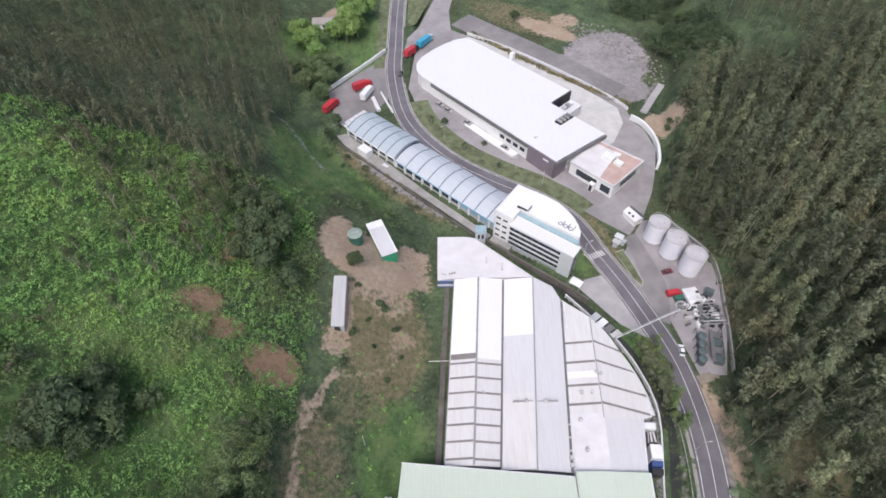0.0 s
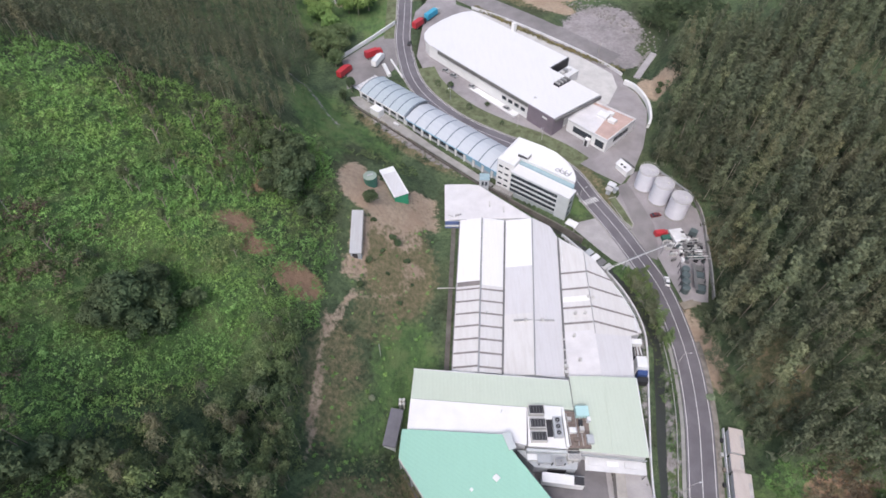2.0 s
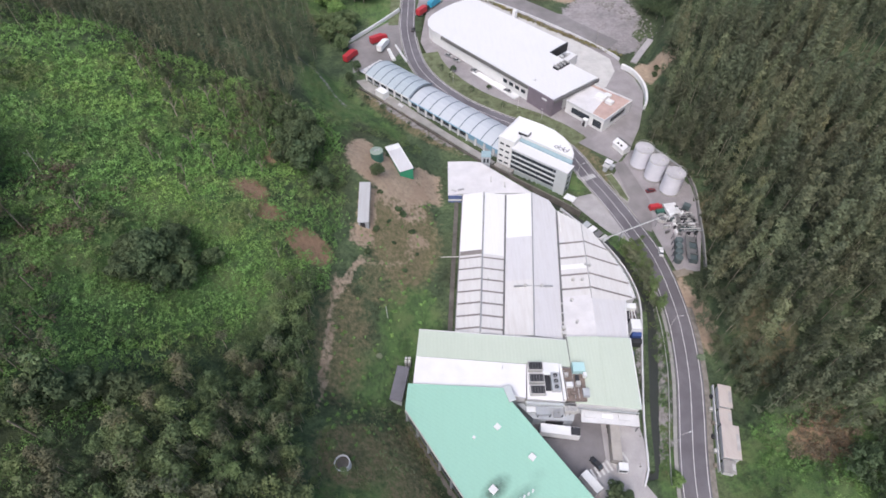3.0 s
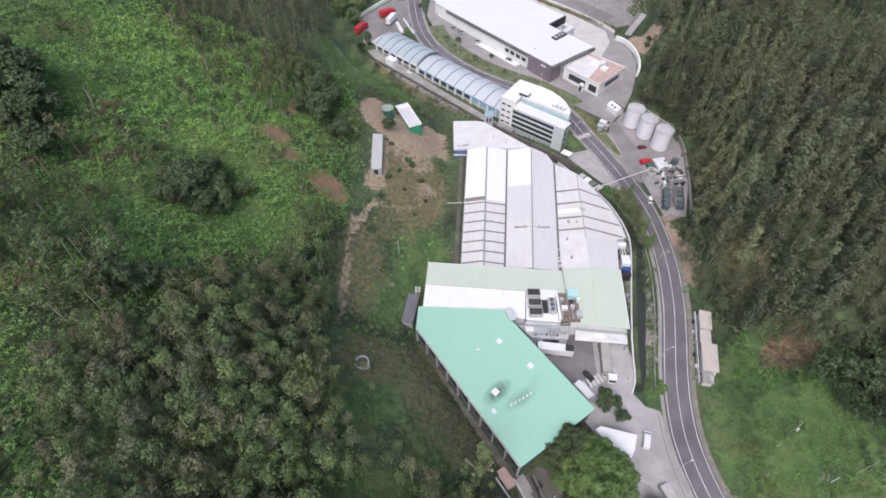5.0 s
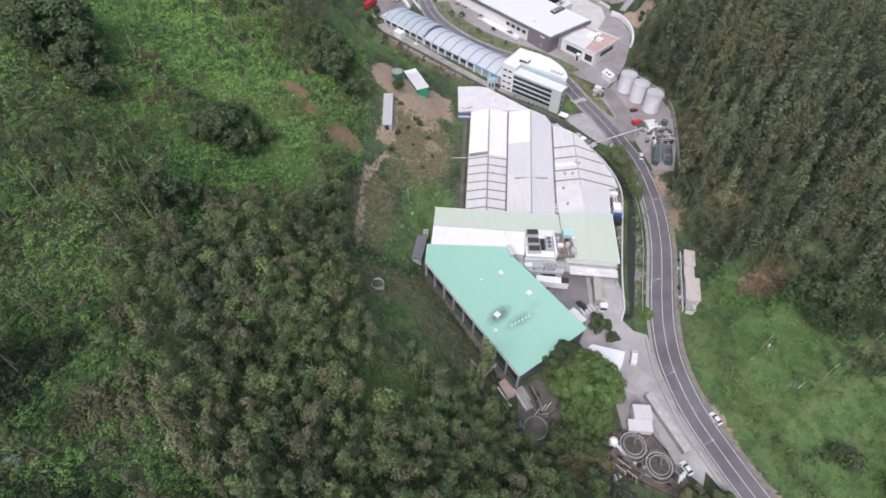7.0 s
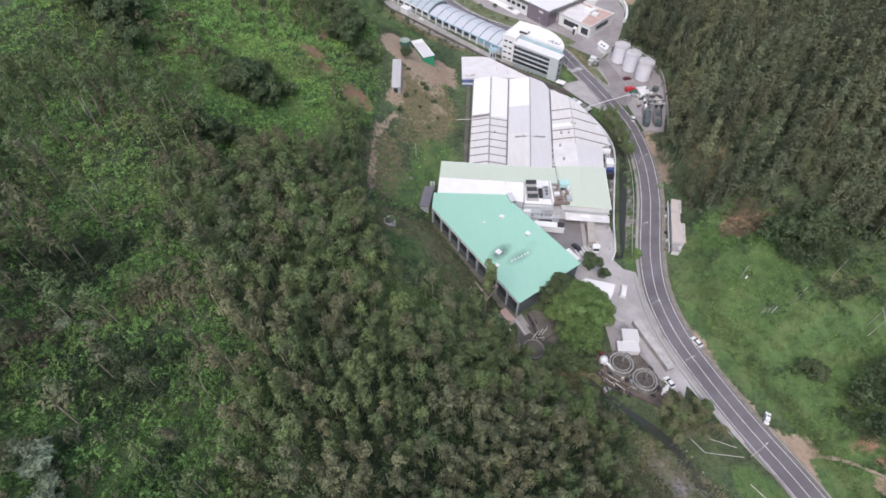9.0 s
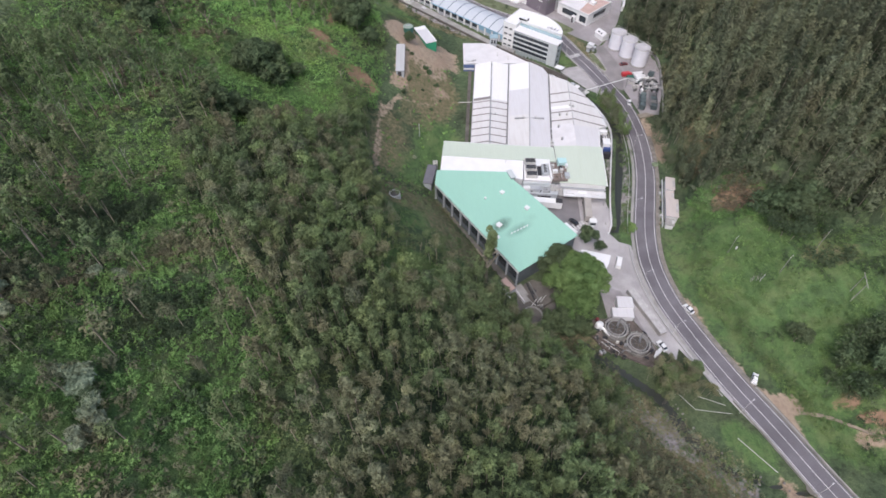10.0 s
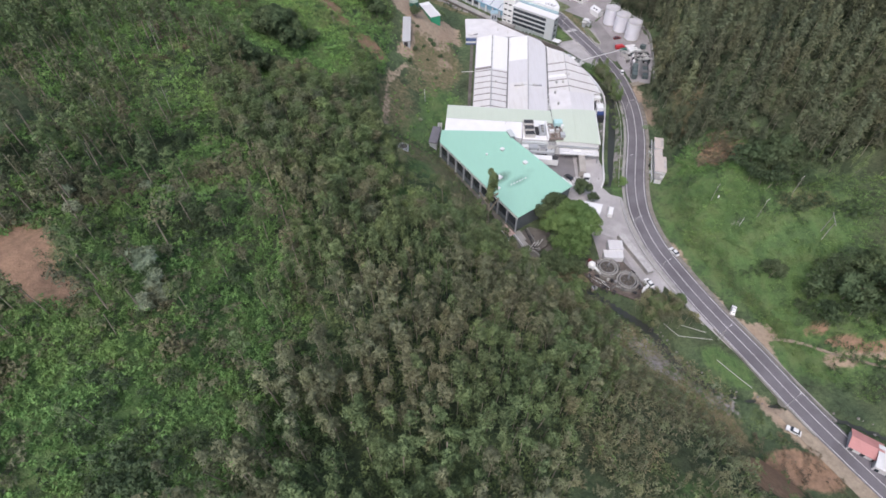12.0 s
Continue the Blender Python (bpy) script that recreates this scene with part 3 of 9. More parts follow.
# ---- road and paved yards ----
ROAD_LINE = curve_through([(-10, 420), (-22, 330), (-23.7, 286), (-23.1, 246), (-22.4, 223), (-17.6, 197), (-9.8, 180.5), (3.6, 165), (18.7, 154), (34.1, 145), (46.3, 134), (53.6, 118.5), (59.8, 105.5), (65, 92.5), (69.6, 79), (71.6, 64), (71.6, 51), (69.8, 36), (67.2, 24), (64.3, 12), (62.3, 1), (61.7, -11), (64.0, -25), (69.0, -38.5), (75.6, -53), (83, -67), (91, -83), (98.7, -96.5), (107, -110), (125, -140), (170, -210)])
road = thing("road", "two-lane asphalt road with painted edge and centre lines", "road", (60, 0, 0), kind="structure")
part("carriageway", ribbon(ROAD_LINE, 3.9, -3.9, -0.2, 0.06), ROAD, road)
part("edge_line", ribbon(ROAD_LINE, 3.42, 3.24, 0.05, 0.072), PAINT, road, "white painted edge line")
part("edge_line", ribbon(ROAD_LINE, -3.24, -3.42, 0.05, 0.072), PAINT, road, "white painted edge line")
part("centre_line", ribbon(ROAD_LINE, 0.09, -0.09, 0.05, 0.072), PAINT, road, "white painted centre line")


def stretch(line, lo, hi):
    return [p for p in line if lo <= p[1] <= hi]


tagged(lone("pavement", ribbon(stretch(ROAD_LINE, -50, 75), -4.1, -5.1, -0.1, 0.14), CONCRETE, "narrow concrete footway beside the road", "pavement", kind="structure"))
tagged(lone("verge", ribbon(stretch(ROAD_LINE, -75, 60), 5.4, 3.95, -0.1, 0.05), DUST, "dusty grey-brown verge beside the road", "verge", kind="structure"))


def paved(name, poly, material, label, dz=0.05):
    mb = Mb().prism(poly, lambda x, y: float(floor_z(y)) - 0.25, lambda x, y: float(floor_z(y)) + dz)
    return lone(name, mb, material, label, "pavement", kind="structure")


paved("yard_paving", [(14, 25), (33, 25), (51, 23), (52.5, 12), (49.5, 5), (52.5, 0.5), (56.5, -1), (57.5, -12), (59.8, -25), (64.5, -38), (61, -46), (55, -40), (49, -21), (42, -18), (36, -6)], LOT, "pale concrete loading yard")
paved("dock_paving", [(20, 23.5), (41, 24), (40.5, 11), (36, 4), (30, 5)], YARD, "dark asphalt patch of the loading yard", 0.062)
paved("hall_paving", [(-13, 243), (-15.5, 212), (-9.5, 194), (7, 177.5), (25.5, 162), (43, 146.5), (57, 134), (66, 127), (73, 136), (79, 148), (83, 160), (86, 172), (84, 183), (80, 190), (79, 199), (56, 221), (31, 242), (12, 254), (0, 262), (-10, 262)], MIDLOT, "grey paved apron round the big white hall")
paved("tank_paving", [(63, 120), (63.5, 108), (68, 99), (72, 92), (76, 74), (84, 74), (92, 100), (92, 119), (82, 134), (72, 134)], MIDLOT, "stained paved yard round the storage tanks")
paved("north_yard_paving", [(-26.5, 236), (-38, 224), (-52, 207), (-54, 194), (-46, 186), (-31, 192), (-24, 204), (-26, 220)], STRIP, "dark asphalt truck yard")
paved("works_paving", [(42, -18), (49, -21), (55, -40), (57.5, -45.5), (54.5, -38), (50.5, -31.5), (43, -32), (42.5, -24)], MIDLOT, "stained concrete ground beside the pump house", 0.042)
paved("gate_paving", [(44.5, 105), (47, 108), (57, 111), (66, 88), (64.5, 85.5), (56, 91)], LOT, "paved forecourt at the factory gate")
paved("junction_paving", [(64, 126), (65.4, 117), (66.6, 107.5), (64.4, 102.5), (67.4, 93), (71.5, 91), (73.2, 98), (74, 107), (71.5, 117), (68.4, 128)], STRIP, "asphalt lane joining the road at the junction", 0.056)
paved("west_path", [(-44, 180), (-40, 174), (-15, 152), (6, 133), (15, 125), (17, 127), (-5, 147), (-20, 162), (-40, 181)], CONCRETE, "narrow concrete service path beside the arched hall")
paved("side_road", [(-19.2, 236), (-17.5, 252), (-12.5, 261), (-6.5, 283), (-3, 296), (6, 333), (14, 330), (6, 296), (3, 277), (4, 258), (-8, 243)], MIDLOT, "short asphalt branch road", 0.070)
lone("gravel_strip", ribbon(curve_through([(8, 268), (18, 259.5), (36, 244.5), (56, 226.5), (68, 215), (77, 207)], 4), 9.5, 2.0, -0.6, 0.22, above=gz), STRIP, "dark packed gravel strip behind the boundary wall", "gravel strip", kind="structure")
lone("gravel_strip", ribbon(curve_through([(8, 268), (18, 259.5), (36, 244.5), (56, 226.5), (68, 215), (77, 207)], 4), 2.0, -2.0, -0.6, 0.22, above=gz), STRIP, "dark packed gravel strip behind the boundary wall", "gravel strip", kind="structure")
lone("gravel_strip", ribbon(curve_through([(8, 268), (18, 259.5), (36, 244.5), (56, 226.5), (68, 215), (77, 207)], 4), -2.0, -6.0, -0.6, 0.22, above=gz), STRIP, "dark packed gravel strip behind the boundary wall", "gravel strip", kind="structure")
lone("quarry_ramp", ribbon(curve_through([(86, 194.5), (92, 204), (98.5, 214)], 3), 1.5, -1.5, -1.0, 0.6, above=gz), LOT, "pale concrete ramp beside the quarry", "ramp", kind="structure")
lone("traffic_island", Mb().prism([(-17.9, 262.5), (-18.6, 292), (-6.8, 290), (-9.0, 281), (-13.6, 264.5)], lambda x, y: float(floor_z(y)) - 0.1, lambda x, y: float(floor_z(y)) + 0.2), MOWN, "grassed island between road and branch road", "traffic island", kind="structure")
lone("foot_trail", ribbon(curve_through([(91.5, -62.1), (97, -63.0), (101.5, -64.3), (107.5, -68.3), (117.3, -73.6), (128, -78)], 4), 0.55, -0.55, -0.3, 0.1, above=gz), SAND, "narrow trodden sand trail across the grass", "trail", kind="structure")
paved("back_apron", [(12.5, 244.2), (55.5, 200.8), (46, 192), (64.5, 172.4), (70, 176), (76, 188), (75.5, 198), (55.6, 219.6), (30.5, 240.6), (13, 253), (4, 250)], PALECONC, "bright concrete apron behind the white hall", 0.066)
lone("sand_verge", ribbon(stretch(ROAD_LINE, -116, -82), -3.95, -8.2, -0.3, 0.07, above=gz), SAND, "dusty sand lay-by between road and clay field", "verge", kind="structure")
lone("shoulder", Mb().prism([(62.2, -33), (64.4, -37.6), (71.6, -53), (78.0, -66), (77.2, -66), (69.6, -53.4), (61.6, -40.5), (59.6, -35)], lambda x, y: float(floor_z(y)) - 0.2, lambda x, y: float(floor_z(y)) + 0.056), LOT, "pale concrete shoulder tapering along the road", "pavement", kind="structure")
for a, b, lo, hi in ((-3.9, -4.4, 242, 320), (4.4, 3.9, 262, 320)):
    lone("kerb", ribbon(stretch(ROAD_LINE, lo, hi), a, b, -0.1, 0.18), KERB, "pale concrete kerb along the road", "kerb", kind="structure")
lone("verge", ribbon(stretch(ROAD_LINE, 226, 300), -4.4, -9.5, -0.1, 0.075), MOWN, "mown grass verge below the trees", "verge", kind="structure")
lone("verge", ribbon(stretch(ROAD_LINE, 134, 202), 12.2, 4.2, -0.1, 0.075), MOWN, "mown grass verge beside the road", "verge", kind="structure")
# ---- the factory: three long gabled halls side by side ----
def eave_w(y):
    return 0.4 + (y - 46.3) * 0.0558


def ridge_1(y):
    return 7.9 + (y - 46.3) * 0.060


def valley_1(y):
    return 14.9 + (y - 45.7) * 0.078


def ridge_2(y):
    return 24.0 + (y - 45.0) * 0.083


def valley_2(y):
    return 33.0 + (y - 44.5) * 0.082


def ridge_3(y):
    return 42.8 + (y - 45.0) * 0.045


EAVE, RIDGE = 5.0, 6.4


def pitch_between(lo, hi, z_lo=EAVE, z_hi=RIDGE):
    """Height of a roof slope that rises from the line x = lo(y) to x = hi(y)."""
    return lambda x, y: z_lo + (z_hi - z_lo) * (x - lo(y)) / (hi(y) - lo(y))


def across(lo, hi, y0, y1, cut=0.0):
    """The plan of a strip between two lines, kept cut metres inside them."""
    return [(lo(y0) + cut, y0), (hi(y0) - cut, y0), (hi(y1) - cut, y1), (lo(y1) + cut, y1)]


def band_strip(parent, lo, hi, y, width, low, high, label="aged brownish translucent roof strip"):
    a, b = (lo, hi)
    h = pitch_between(low, high)
    part("skylight_strip", Mb().sheet(across(a, b, y - width / 2, y + width / 2, 0.15), lambda x, yy: h(x, yy) + 0.035, 0.06), BAND, parent, label)


def ridge_run(parent, line, y0, y1, z, name="ridge_cap", w=0.22, material=None):
    n = 6
    pts = [(line(y0 + (y1 - y0) * i / n), y0 + (y1 - y0) * i / n) for i in range(n + 1)]
    part(name, ribbon(pts, w, -w, z - 0.15, z + 0.12, above=lambda x, y: 0.0), material or STEEL, parent)


def roof_vent(parent, x, y, z, r=0.42):
    v = part("roof_vent", Mb().ring(x, y, z - 0.4, z + 0.45, r * 0.75, 12), STEEL, parent, "small round turbine roof vent")
    part("cowl", Mb().dome(x, y, z + 0.45, r, r * 0.9, 12, 3), GALV, v)


def walls(parent, poly, z0, z1, material, label="", inset=0.25):
    c = np.mean(np.array(poly), axis=0)
    poly = [tuple(c + (np.array(p) - c) * (1 - inset / np.linalg.norm(np.array(p) - c))) for p in poly]
    return part("wall", Mb().prism(poly, z0, z1), material, parent, label)


h1 = thing("factory_hall", "long gabled factory hall, new white sheets and brown skylight strips", "factory hall", (10, 76, 0), "factory halls")
walls(h1, [(eave_w(105.6), 105.6), (valley_1(105.6), 105.6), (valley_1(46), 46), (eave_w(46), 46)], -0.5, 4.86, GREYWALL, "grey clad side wall")
for lo, hi in ((eave_w, ridge_1), (valley_1, ridge_1)):
    z = pitch_between(lo, hi)
    a, b = (lo, hi) if lo is eave_w else (hi, lo)
    part("roof_slope", Mb().sheet(across(a, b, 76.5, 105.7), lambda x, y, z=z: z(x, y) + 0.06), ROOF_NEW, h1, "bright new white roof sheets")
    part("roof_slope", Mb().sheet(across(a, b, 46.0, 76.5), z), ROOF_OLD, h1, "weathered pale roof sheets")
    for k in range(7):
        band_strip(h1, a, b, 75.2 - 4.55 * k + (0.0 if lo is eave_w else -0.25), 0.62, lo, hi)
part("skylight_strip", Mb().sheet(across(eave_w, ridge_1, 76.4, 78.2, 0.15), lambda x, y: pitch_between(eave_w, ridge_1)(x, y) + 0.11, 0.05), BAND, h1, "wide stained strip across the roof")
ridge_run(h1, ridge_1, 46.2, 105.6, RIDGE + 0.04, w=0.28)
ridge_run(h1, valley_1, 45.9, 105.4, EAVE + 0.15, "gutter", 0.3, GUTTER)
ridge_run(h1, lambda y: eave_w(y) - 0.15, 46.2, 105.5, EAVE - 0.05, "gutter", 0.16, GUTTER)
for y in (103, 96, 90, 84):
    roof_vent(h1, ridge_1(y), y, RIDGE + 0.2, 0.3)
roof_vent(h1, ridge_1(66) + 2.2, 66, 6.1)
part("service_pipe", Mb().rod((-4.2, 76.5, 4.3), (2.5, 76.5, 4.6), 0.12), GALV, h1, "thin white pipe bracket at the eaves")
for k in range(9):
    y = 50 + 6.2 * k
    part("wall_post", Mb().box(eave_w(y) - 0.12, y - 0.15, -0.4, eave_w(y) + 0.25, y + 0.15, 4.85), DARK, h1)

h2 = thing("factory_hall", "long gabled factory hall with greyish white roof sheets", "factory hall", (26, 76, 0), "factory halls")
P2 = [(valley_1(105.4), 105.4), (ridge_2(105.8), 105.8), (35.2, 102.6), (valley_2(97.5), 97.5), (valley_2(44.5), 44.5), (valley_1(45.4), 45.4)]
walls(h2, P2, -0.5, 4.86, GREYWALL)
z2w, z2e = pitch_between(valley_1, ridge_2), pitch_between(valley_2, ridge_2)
part("roof_slope", Mb().sheet(across(valley_1, ridge_2, 84.5, 105.6), lambda x, y: z2w(x, y) + 0.05), ROOF_NEW, h2, "bright new white roof sheets")
part("roof_slope", Mb().sheet(across(valley_1, ridge_2, 66, 84.5), z2w), ROOF_GREY, h2)
part("roof_slope", Mb().sheet(across(valley_1, ridge_2, 45.2, 66), lambda x, y: z2w(x, y) + 0.03), ROOF_OLD, h2)
part("roof_slope", Mb().sheet([(ridge_2(105.8), 105.8), (35.2, 102.6), (valley_2(97.5), 97.5), (valley_2(44.6), 44.6), (ridge_2(45), 45)], z2e), ROOF_GREY, h2)
ridge_run(h2, ridge_2, 45.1, 105.6, RIDGE + 0.03, w=0.2)
ridge_run(h2, valley_2, 44.7, 97.2, EAVE + 0.12, "gutter", 0.32, GUTTER)
for y, side in ((63.4, -1), (63.4, 1)):
    roof_vent(h2, ridge_2(y) + side * 2.6, y, 6.05, 0.6)
    part("vent_duct", Mb().slab((ridge_2(y) + side * 3.2, y), (1, 0.02), 3.0, 0.16, 5.7, 6.35), STEEL, h2, "flat grey duct on the roof")
for y in (50, 53.5, 57):
    roof_vent(h2, valley_2(y) - 0.1, y, 5.4, 0.3)
for y in (46.3, 48.2):
    part("roof_unit", Mb().box(valley_2(y) - 0.5, y - 0.5, 5.0, valley_2(y) + 0.6, y + 0.5, 6.2), GALV, h2, "pale metal box in the gutter")

h3 = thing("factory_hall", "factory hall with a curved wall and brown skylight strips", "factory hall", (45, 70, 0), "factory halls")
RIM = curve_through([(valley_2(97.5), 97.5), (43.2, 92.2), (48.6, 86.0), (52.2, 79.0), (55.2, 72.0), (57.0, 65.5), (57.7, 59.8)], 3.0)
RIM = [tuple(p) for p in RIM]
P3 = RIM + [(54.2, 58.6), (52.0, 44.2), (valley_2(44.6), 44.6)]
walls(h3, P3, -0.5, 4.86, CREAM, "pale curved outer wall")
z3w, z3e = pitch_between(valley_2, ridge_3), (lambda x, y: RIDGE - 0.12 * (x - ridge_3(y)))
split = [p for p in RIM if p[0] > ridge_3(p[1])]
lead = [p for p in RIM if p[0] <= ridge_3(p[1])]
meet = (ridge_3(90.5), 90.5)
part("roof_slope", Mb().sheet(lead + [meet, (ridge_3(60), 60), (valley_2(60), 60)], z3w), ROOF_OLD, h3)
part("roof_slope", Mb().sheet([(valley_2(60), 60), (ridge_3(60), 60), (ridge_3(44.4), 44.4), (valley_2(44.6), 44.6)], lambda x, y: z3w(x, y) + 0.03), ROOF_FLAT, h3, "paler roof sheets")
part("roof_slope", Mb().sheet([meet] + split + [(54.2, 58.6), (ridge_3(58.6), 58.6)], z3e), ROOF_OLD, h3)
part("roof_slope", Mb().sheet([(ridge_3(58.6), 58.6), (54.2, 58.6), (52.0, 44.2), (ridge_3(44.4), 44.4)], lambda x, y: z3e(x, y) + 0.03), ROOF_GREY, h3)


def rim_x(y):
    q = sorted((p[1], p[0]) for p in RIM)
    return float(np.interp(y, [a for a, _ in q], [b for _, b in q])) - 0.2


for y in (82.0, 75.6, 68.4, 62.8):
    part("skylight_strip", Mb().sheet(across(valley_2, ridge_3, y - 0.35, y + 0.35, 0.2), lambda x, yy: z3w(x, yy) + 0.05, 0.06), BAND, h3, "aged brownish translucent roof strip")
    part("skylight_strip", Mb().sheet([(ridge_3(y), y - 0.1), (ridge_3(y), y + 0.6), (rim_x(y - 3.1), y - 2.6), (rim_x(y - 3.6), y - 3.3)], lambda x, yy: z3e(x, yy) + 0.05, 0.06), BAND, h3, "aged brownish translucent roof strip")
part("roof_walkway", Mb().sheet(across(valley_2, ridge_3, 70.6, 72.6, 0.3), lambda x, y: z3w(x, y) + 0.12, 0.1), ROOF_NEW, h3, "pale service walkway with fans")
for x, y in ((43.5, 72.0), (44.8, 71.6), (41.5, 66), (38.5, 66), (37, 58), (37.5, 50)):
    roof_vent(h3, x, y, 6.2, 0.55)
ridge_run(h3, ridge_3, 58.7, 90, RIDGE + 0.03, w=0.14)
part("parapet", ribbon(RIM, 0.12, -0.18, EAVE - 0.6, EAVE + 0.28, above=lambda x, y: 0.0), CREAM, h3, "pale curved roof edge")
part("roof_pipe", Mb().rod((valley_2(97) + 0.6, 97, 5.5), (valley_2(88) + 1.0, 87, 5.6), 0.16), WHITE, h3, "white pipe along the gutter")
part("side_gutter", ribbon([(54.1, 58.6), (52.0, 44.2)], 0.25, -0.25, 4.9, 5.5, above=lambda x, y: 0.0), CREAM, h3)

# low flat-roofed block at the north end of the halls
mid = thing("flat_roof_block", "low flat-roofed factory block with pinkish white roof", "factory building", (12, 114, 0))
PM = [(-1.9, 123.6), (7.5, 123.8), (11.0, 123.2), (29.4, 106.6), (3.9, 105.9), (-1.8, 105.2)]
walls(mid, PM, -0.5, 5.1, WHITE)
part("roof", Mb().prism(PM, 5.1, 5.32), ROOF_FLAT, mid, "pinkish white roof membrane")
part("end_wall", Mb().box(-1.7, 104.9, 1.0, 3.7, 105.15, 5.0), plain("faded_blue_paint", (0.13, 0.18, 0.36), 0.6, var=0.35), mid, "faded blue painted end wall")
part("end_band", Mb().box(-1.75, 104.8, 2.6, 3.75, 104.93, 3.4), WHITE, mid, "white band on the blue wall")
for x, y in ((14.5, 113.5), (19.5, 110.6)):
    part("roof_hatch", Mb().slab((x, y), (0.05, 1), 1.3, 0.22, 5.3, 5.75), GALV, mid, "slim white roof duct")
for k in range(3):
    part("roof_fan", Mb().ring(2.2 + 0.8 * k, 107.4 + 0.3 * k, 5.3, 6.0, 0.28, 10), STEEL, mid)
part("roof_duct", Mb().rod((-0.5, 107.6, 5.6), (1.2, 106.9, 5.6), 0.2), STEEL, mid)
tower = thing("stair_tower", "small pale stair tower with a bluish top beside the office", "tower", (13, 124, 0))
part("wall", Mb().slab((13.0, 124.2), (0.05, 1), 1.6, 1.7, 0, 8.6), GREYWALL, tower)
part("roof", Mb().slab((13.0, 124.2), (0.05, 1), 1.8, 1.9, 8.6, 8.85), TINT, tower, "bluish roof panel")
for k in range(2):
    part("window", Mb().slab((12.3 + 1.3 * k, 122.55), (1, 0), 0.4, 0.06, 5.8, 7.8), GLASS, tower)

# pale green roofed blocks south of the halls
g1 = thing("green_roof_block", "wide factory block with pale green metal roof", "factory building", (10, 42, 0), "pale green blocks")
PG = [(-10.4, 46.2), (33.0, 42.8), (33.0, 34.2), (20.6, 35.0), (-11.0, 37.4)]
walls(g1, PG, -0.5, 6.9, GREYWALL)
part("roof", Mb().sheet(PG, lambda x, y: 7.4 + 0.03 * (46 - y), 0.25), ROOF_PALE, g1, "pale green sheeting")
part("verge_trim", ribbon([(-10.5, 46.3), (33.0, 42.9)], 0.15, -0.1, 6.95, 7.5, above=lambda x, y: 0.0), CREAM, g1)
g2 = thing("green_roof_block", "factory block with pale green gabled roof above the dock", "factory building", (42, 32, 0), "pale green blocks")
PG2 = [(33.2, 44.4), (52.0, 44.0), (50.4, 21.9), (33.0, 23.6)]
walls(g2, PG2, -0.5, 6.9, WHITE, "white clad wall")
part("roof_slope", Mb().sheet([(33.1, 44.4), (42.8, 44.2), (41.6, 22.6), (33.0, 23.6)], lambda x, y: 7.0 + 0.05 * (x - 33), 0.22), ROOF_PALE, g2)
part("roof_slope", Mb().sheet([(42.8, 44.2), (52.1, 44.0), (50.6, 21.8), (41.6, 22.6)], lambda x, y: 7.46 - 0.05 * (x - 42.3), 0.22), ROOF_PALE, g2)
part("ridge_cap", ribbon([(42.8, 44.1), (41.6, 22.7)], 0.16, -0.16, 7.4, 7.56, above=lambda x, y: 0.0), ROOF_PALE, g2)
part("side_gutter", ribbon([(52.2, 44), (50.7, 21.9)], 0.2, -0.2, 6.6, 6.95, above=lambda x, y: 0.0), WHITE, g2)
part("ridge_gutter", ribbon([(33.1, 44.2), (33.0, 30)], 0.2, -0.2, 7.2, 7.5, above=lambda x, y: 0.0), GUTTER, g2)
part("wall_band", Mb().prism([(33.4, 23.3), (50.5, 21.62), (50.5, 21.45), (33.4, 23.1)], 4.6, 5.5), GREYWALL, g2, "grey band along the dock wall")
part("canopy", Mb().prism([(35, 23.1), (50.6, 21.5), (50.2, 18.3), (34.6, 19.6)], 3.7, 4.0), CREAM, g2, "flat pale dock canopy")
part("dock_door", Mb().slab((44, 22.0), (1, -0.1), 1.8, 0.08, 0.3, 3.6), DARK, g2, "open dark dock door")
part("dock_door", Mb().slab((38, 22.8), (1, -0.1), 1.6, 0.08, 0.3, 3.6), GREYWALL, g2)
for k in range(3):
    part("canopy_box", Mb().slab((37.2 + 4.6 * k, 21.4 - 0.4 * k), (1, -0.1), 1.5, 0.7, 4.0, 4.4), (CREAM, WHITE, CREAM)[k], g2)
part("canopy_post", Mb().box(50.0, 18.4, 0, 50.3, 18.7, 3.7), STEEL, g2)
white_block = thing("white_roof_block", "factory block with bright white flat roof", "factory building", (5, 31, 0))
PW = [(-11.0, 37.3), (20.5, 34.9), (19.6, 24.8), (16, 25.5), (-11.6, 28.2)]
walls(white_block, PW, -0.5, 7.0, CREAM)
part("roof", Mb().sheet(PW, lambda x, y: 7.6 - 0.02 * (37 - y), 0.3), ROOF_BRIGHT, white_block, "bright white roof membrane")
part("lamp_post", Mb().rod((13.5, 33.5, 7.4), (13.5, 33.5, 9.2), 0.07), GALV, white_block)
store = thing("dark_storage_shed", "narrow dark-roofed store against the factory wall", "shed", (-15.5, 31, 0))
part("wall", Mb().slab((-15.6, 30.6), (-0.16, -1), 5.0, 1.5, gz(-15.6, 30.6) - 1.5, 3.9), GREYWALL, store)
part("roof", Mb().slab((-15.6, 30.6), (-0.16, -1), 5.3, 1.8, 3.9, 4.2), SLATE, store, "slate grey flat roof")
for k in range(4):
    part("barrel", Mb().ring(-14.2 + (k % 2) * 1.0, 37.6 + (k // 2) * 1.2, gz(-14, 37), gz(-14, 37) + 3.2, 0.42, 10), GALV, store, "pale upright gas cylinder")

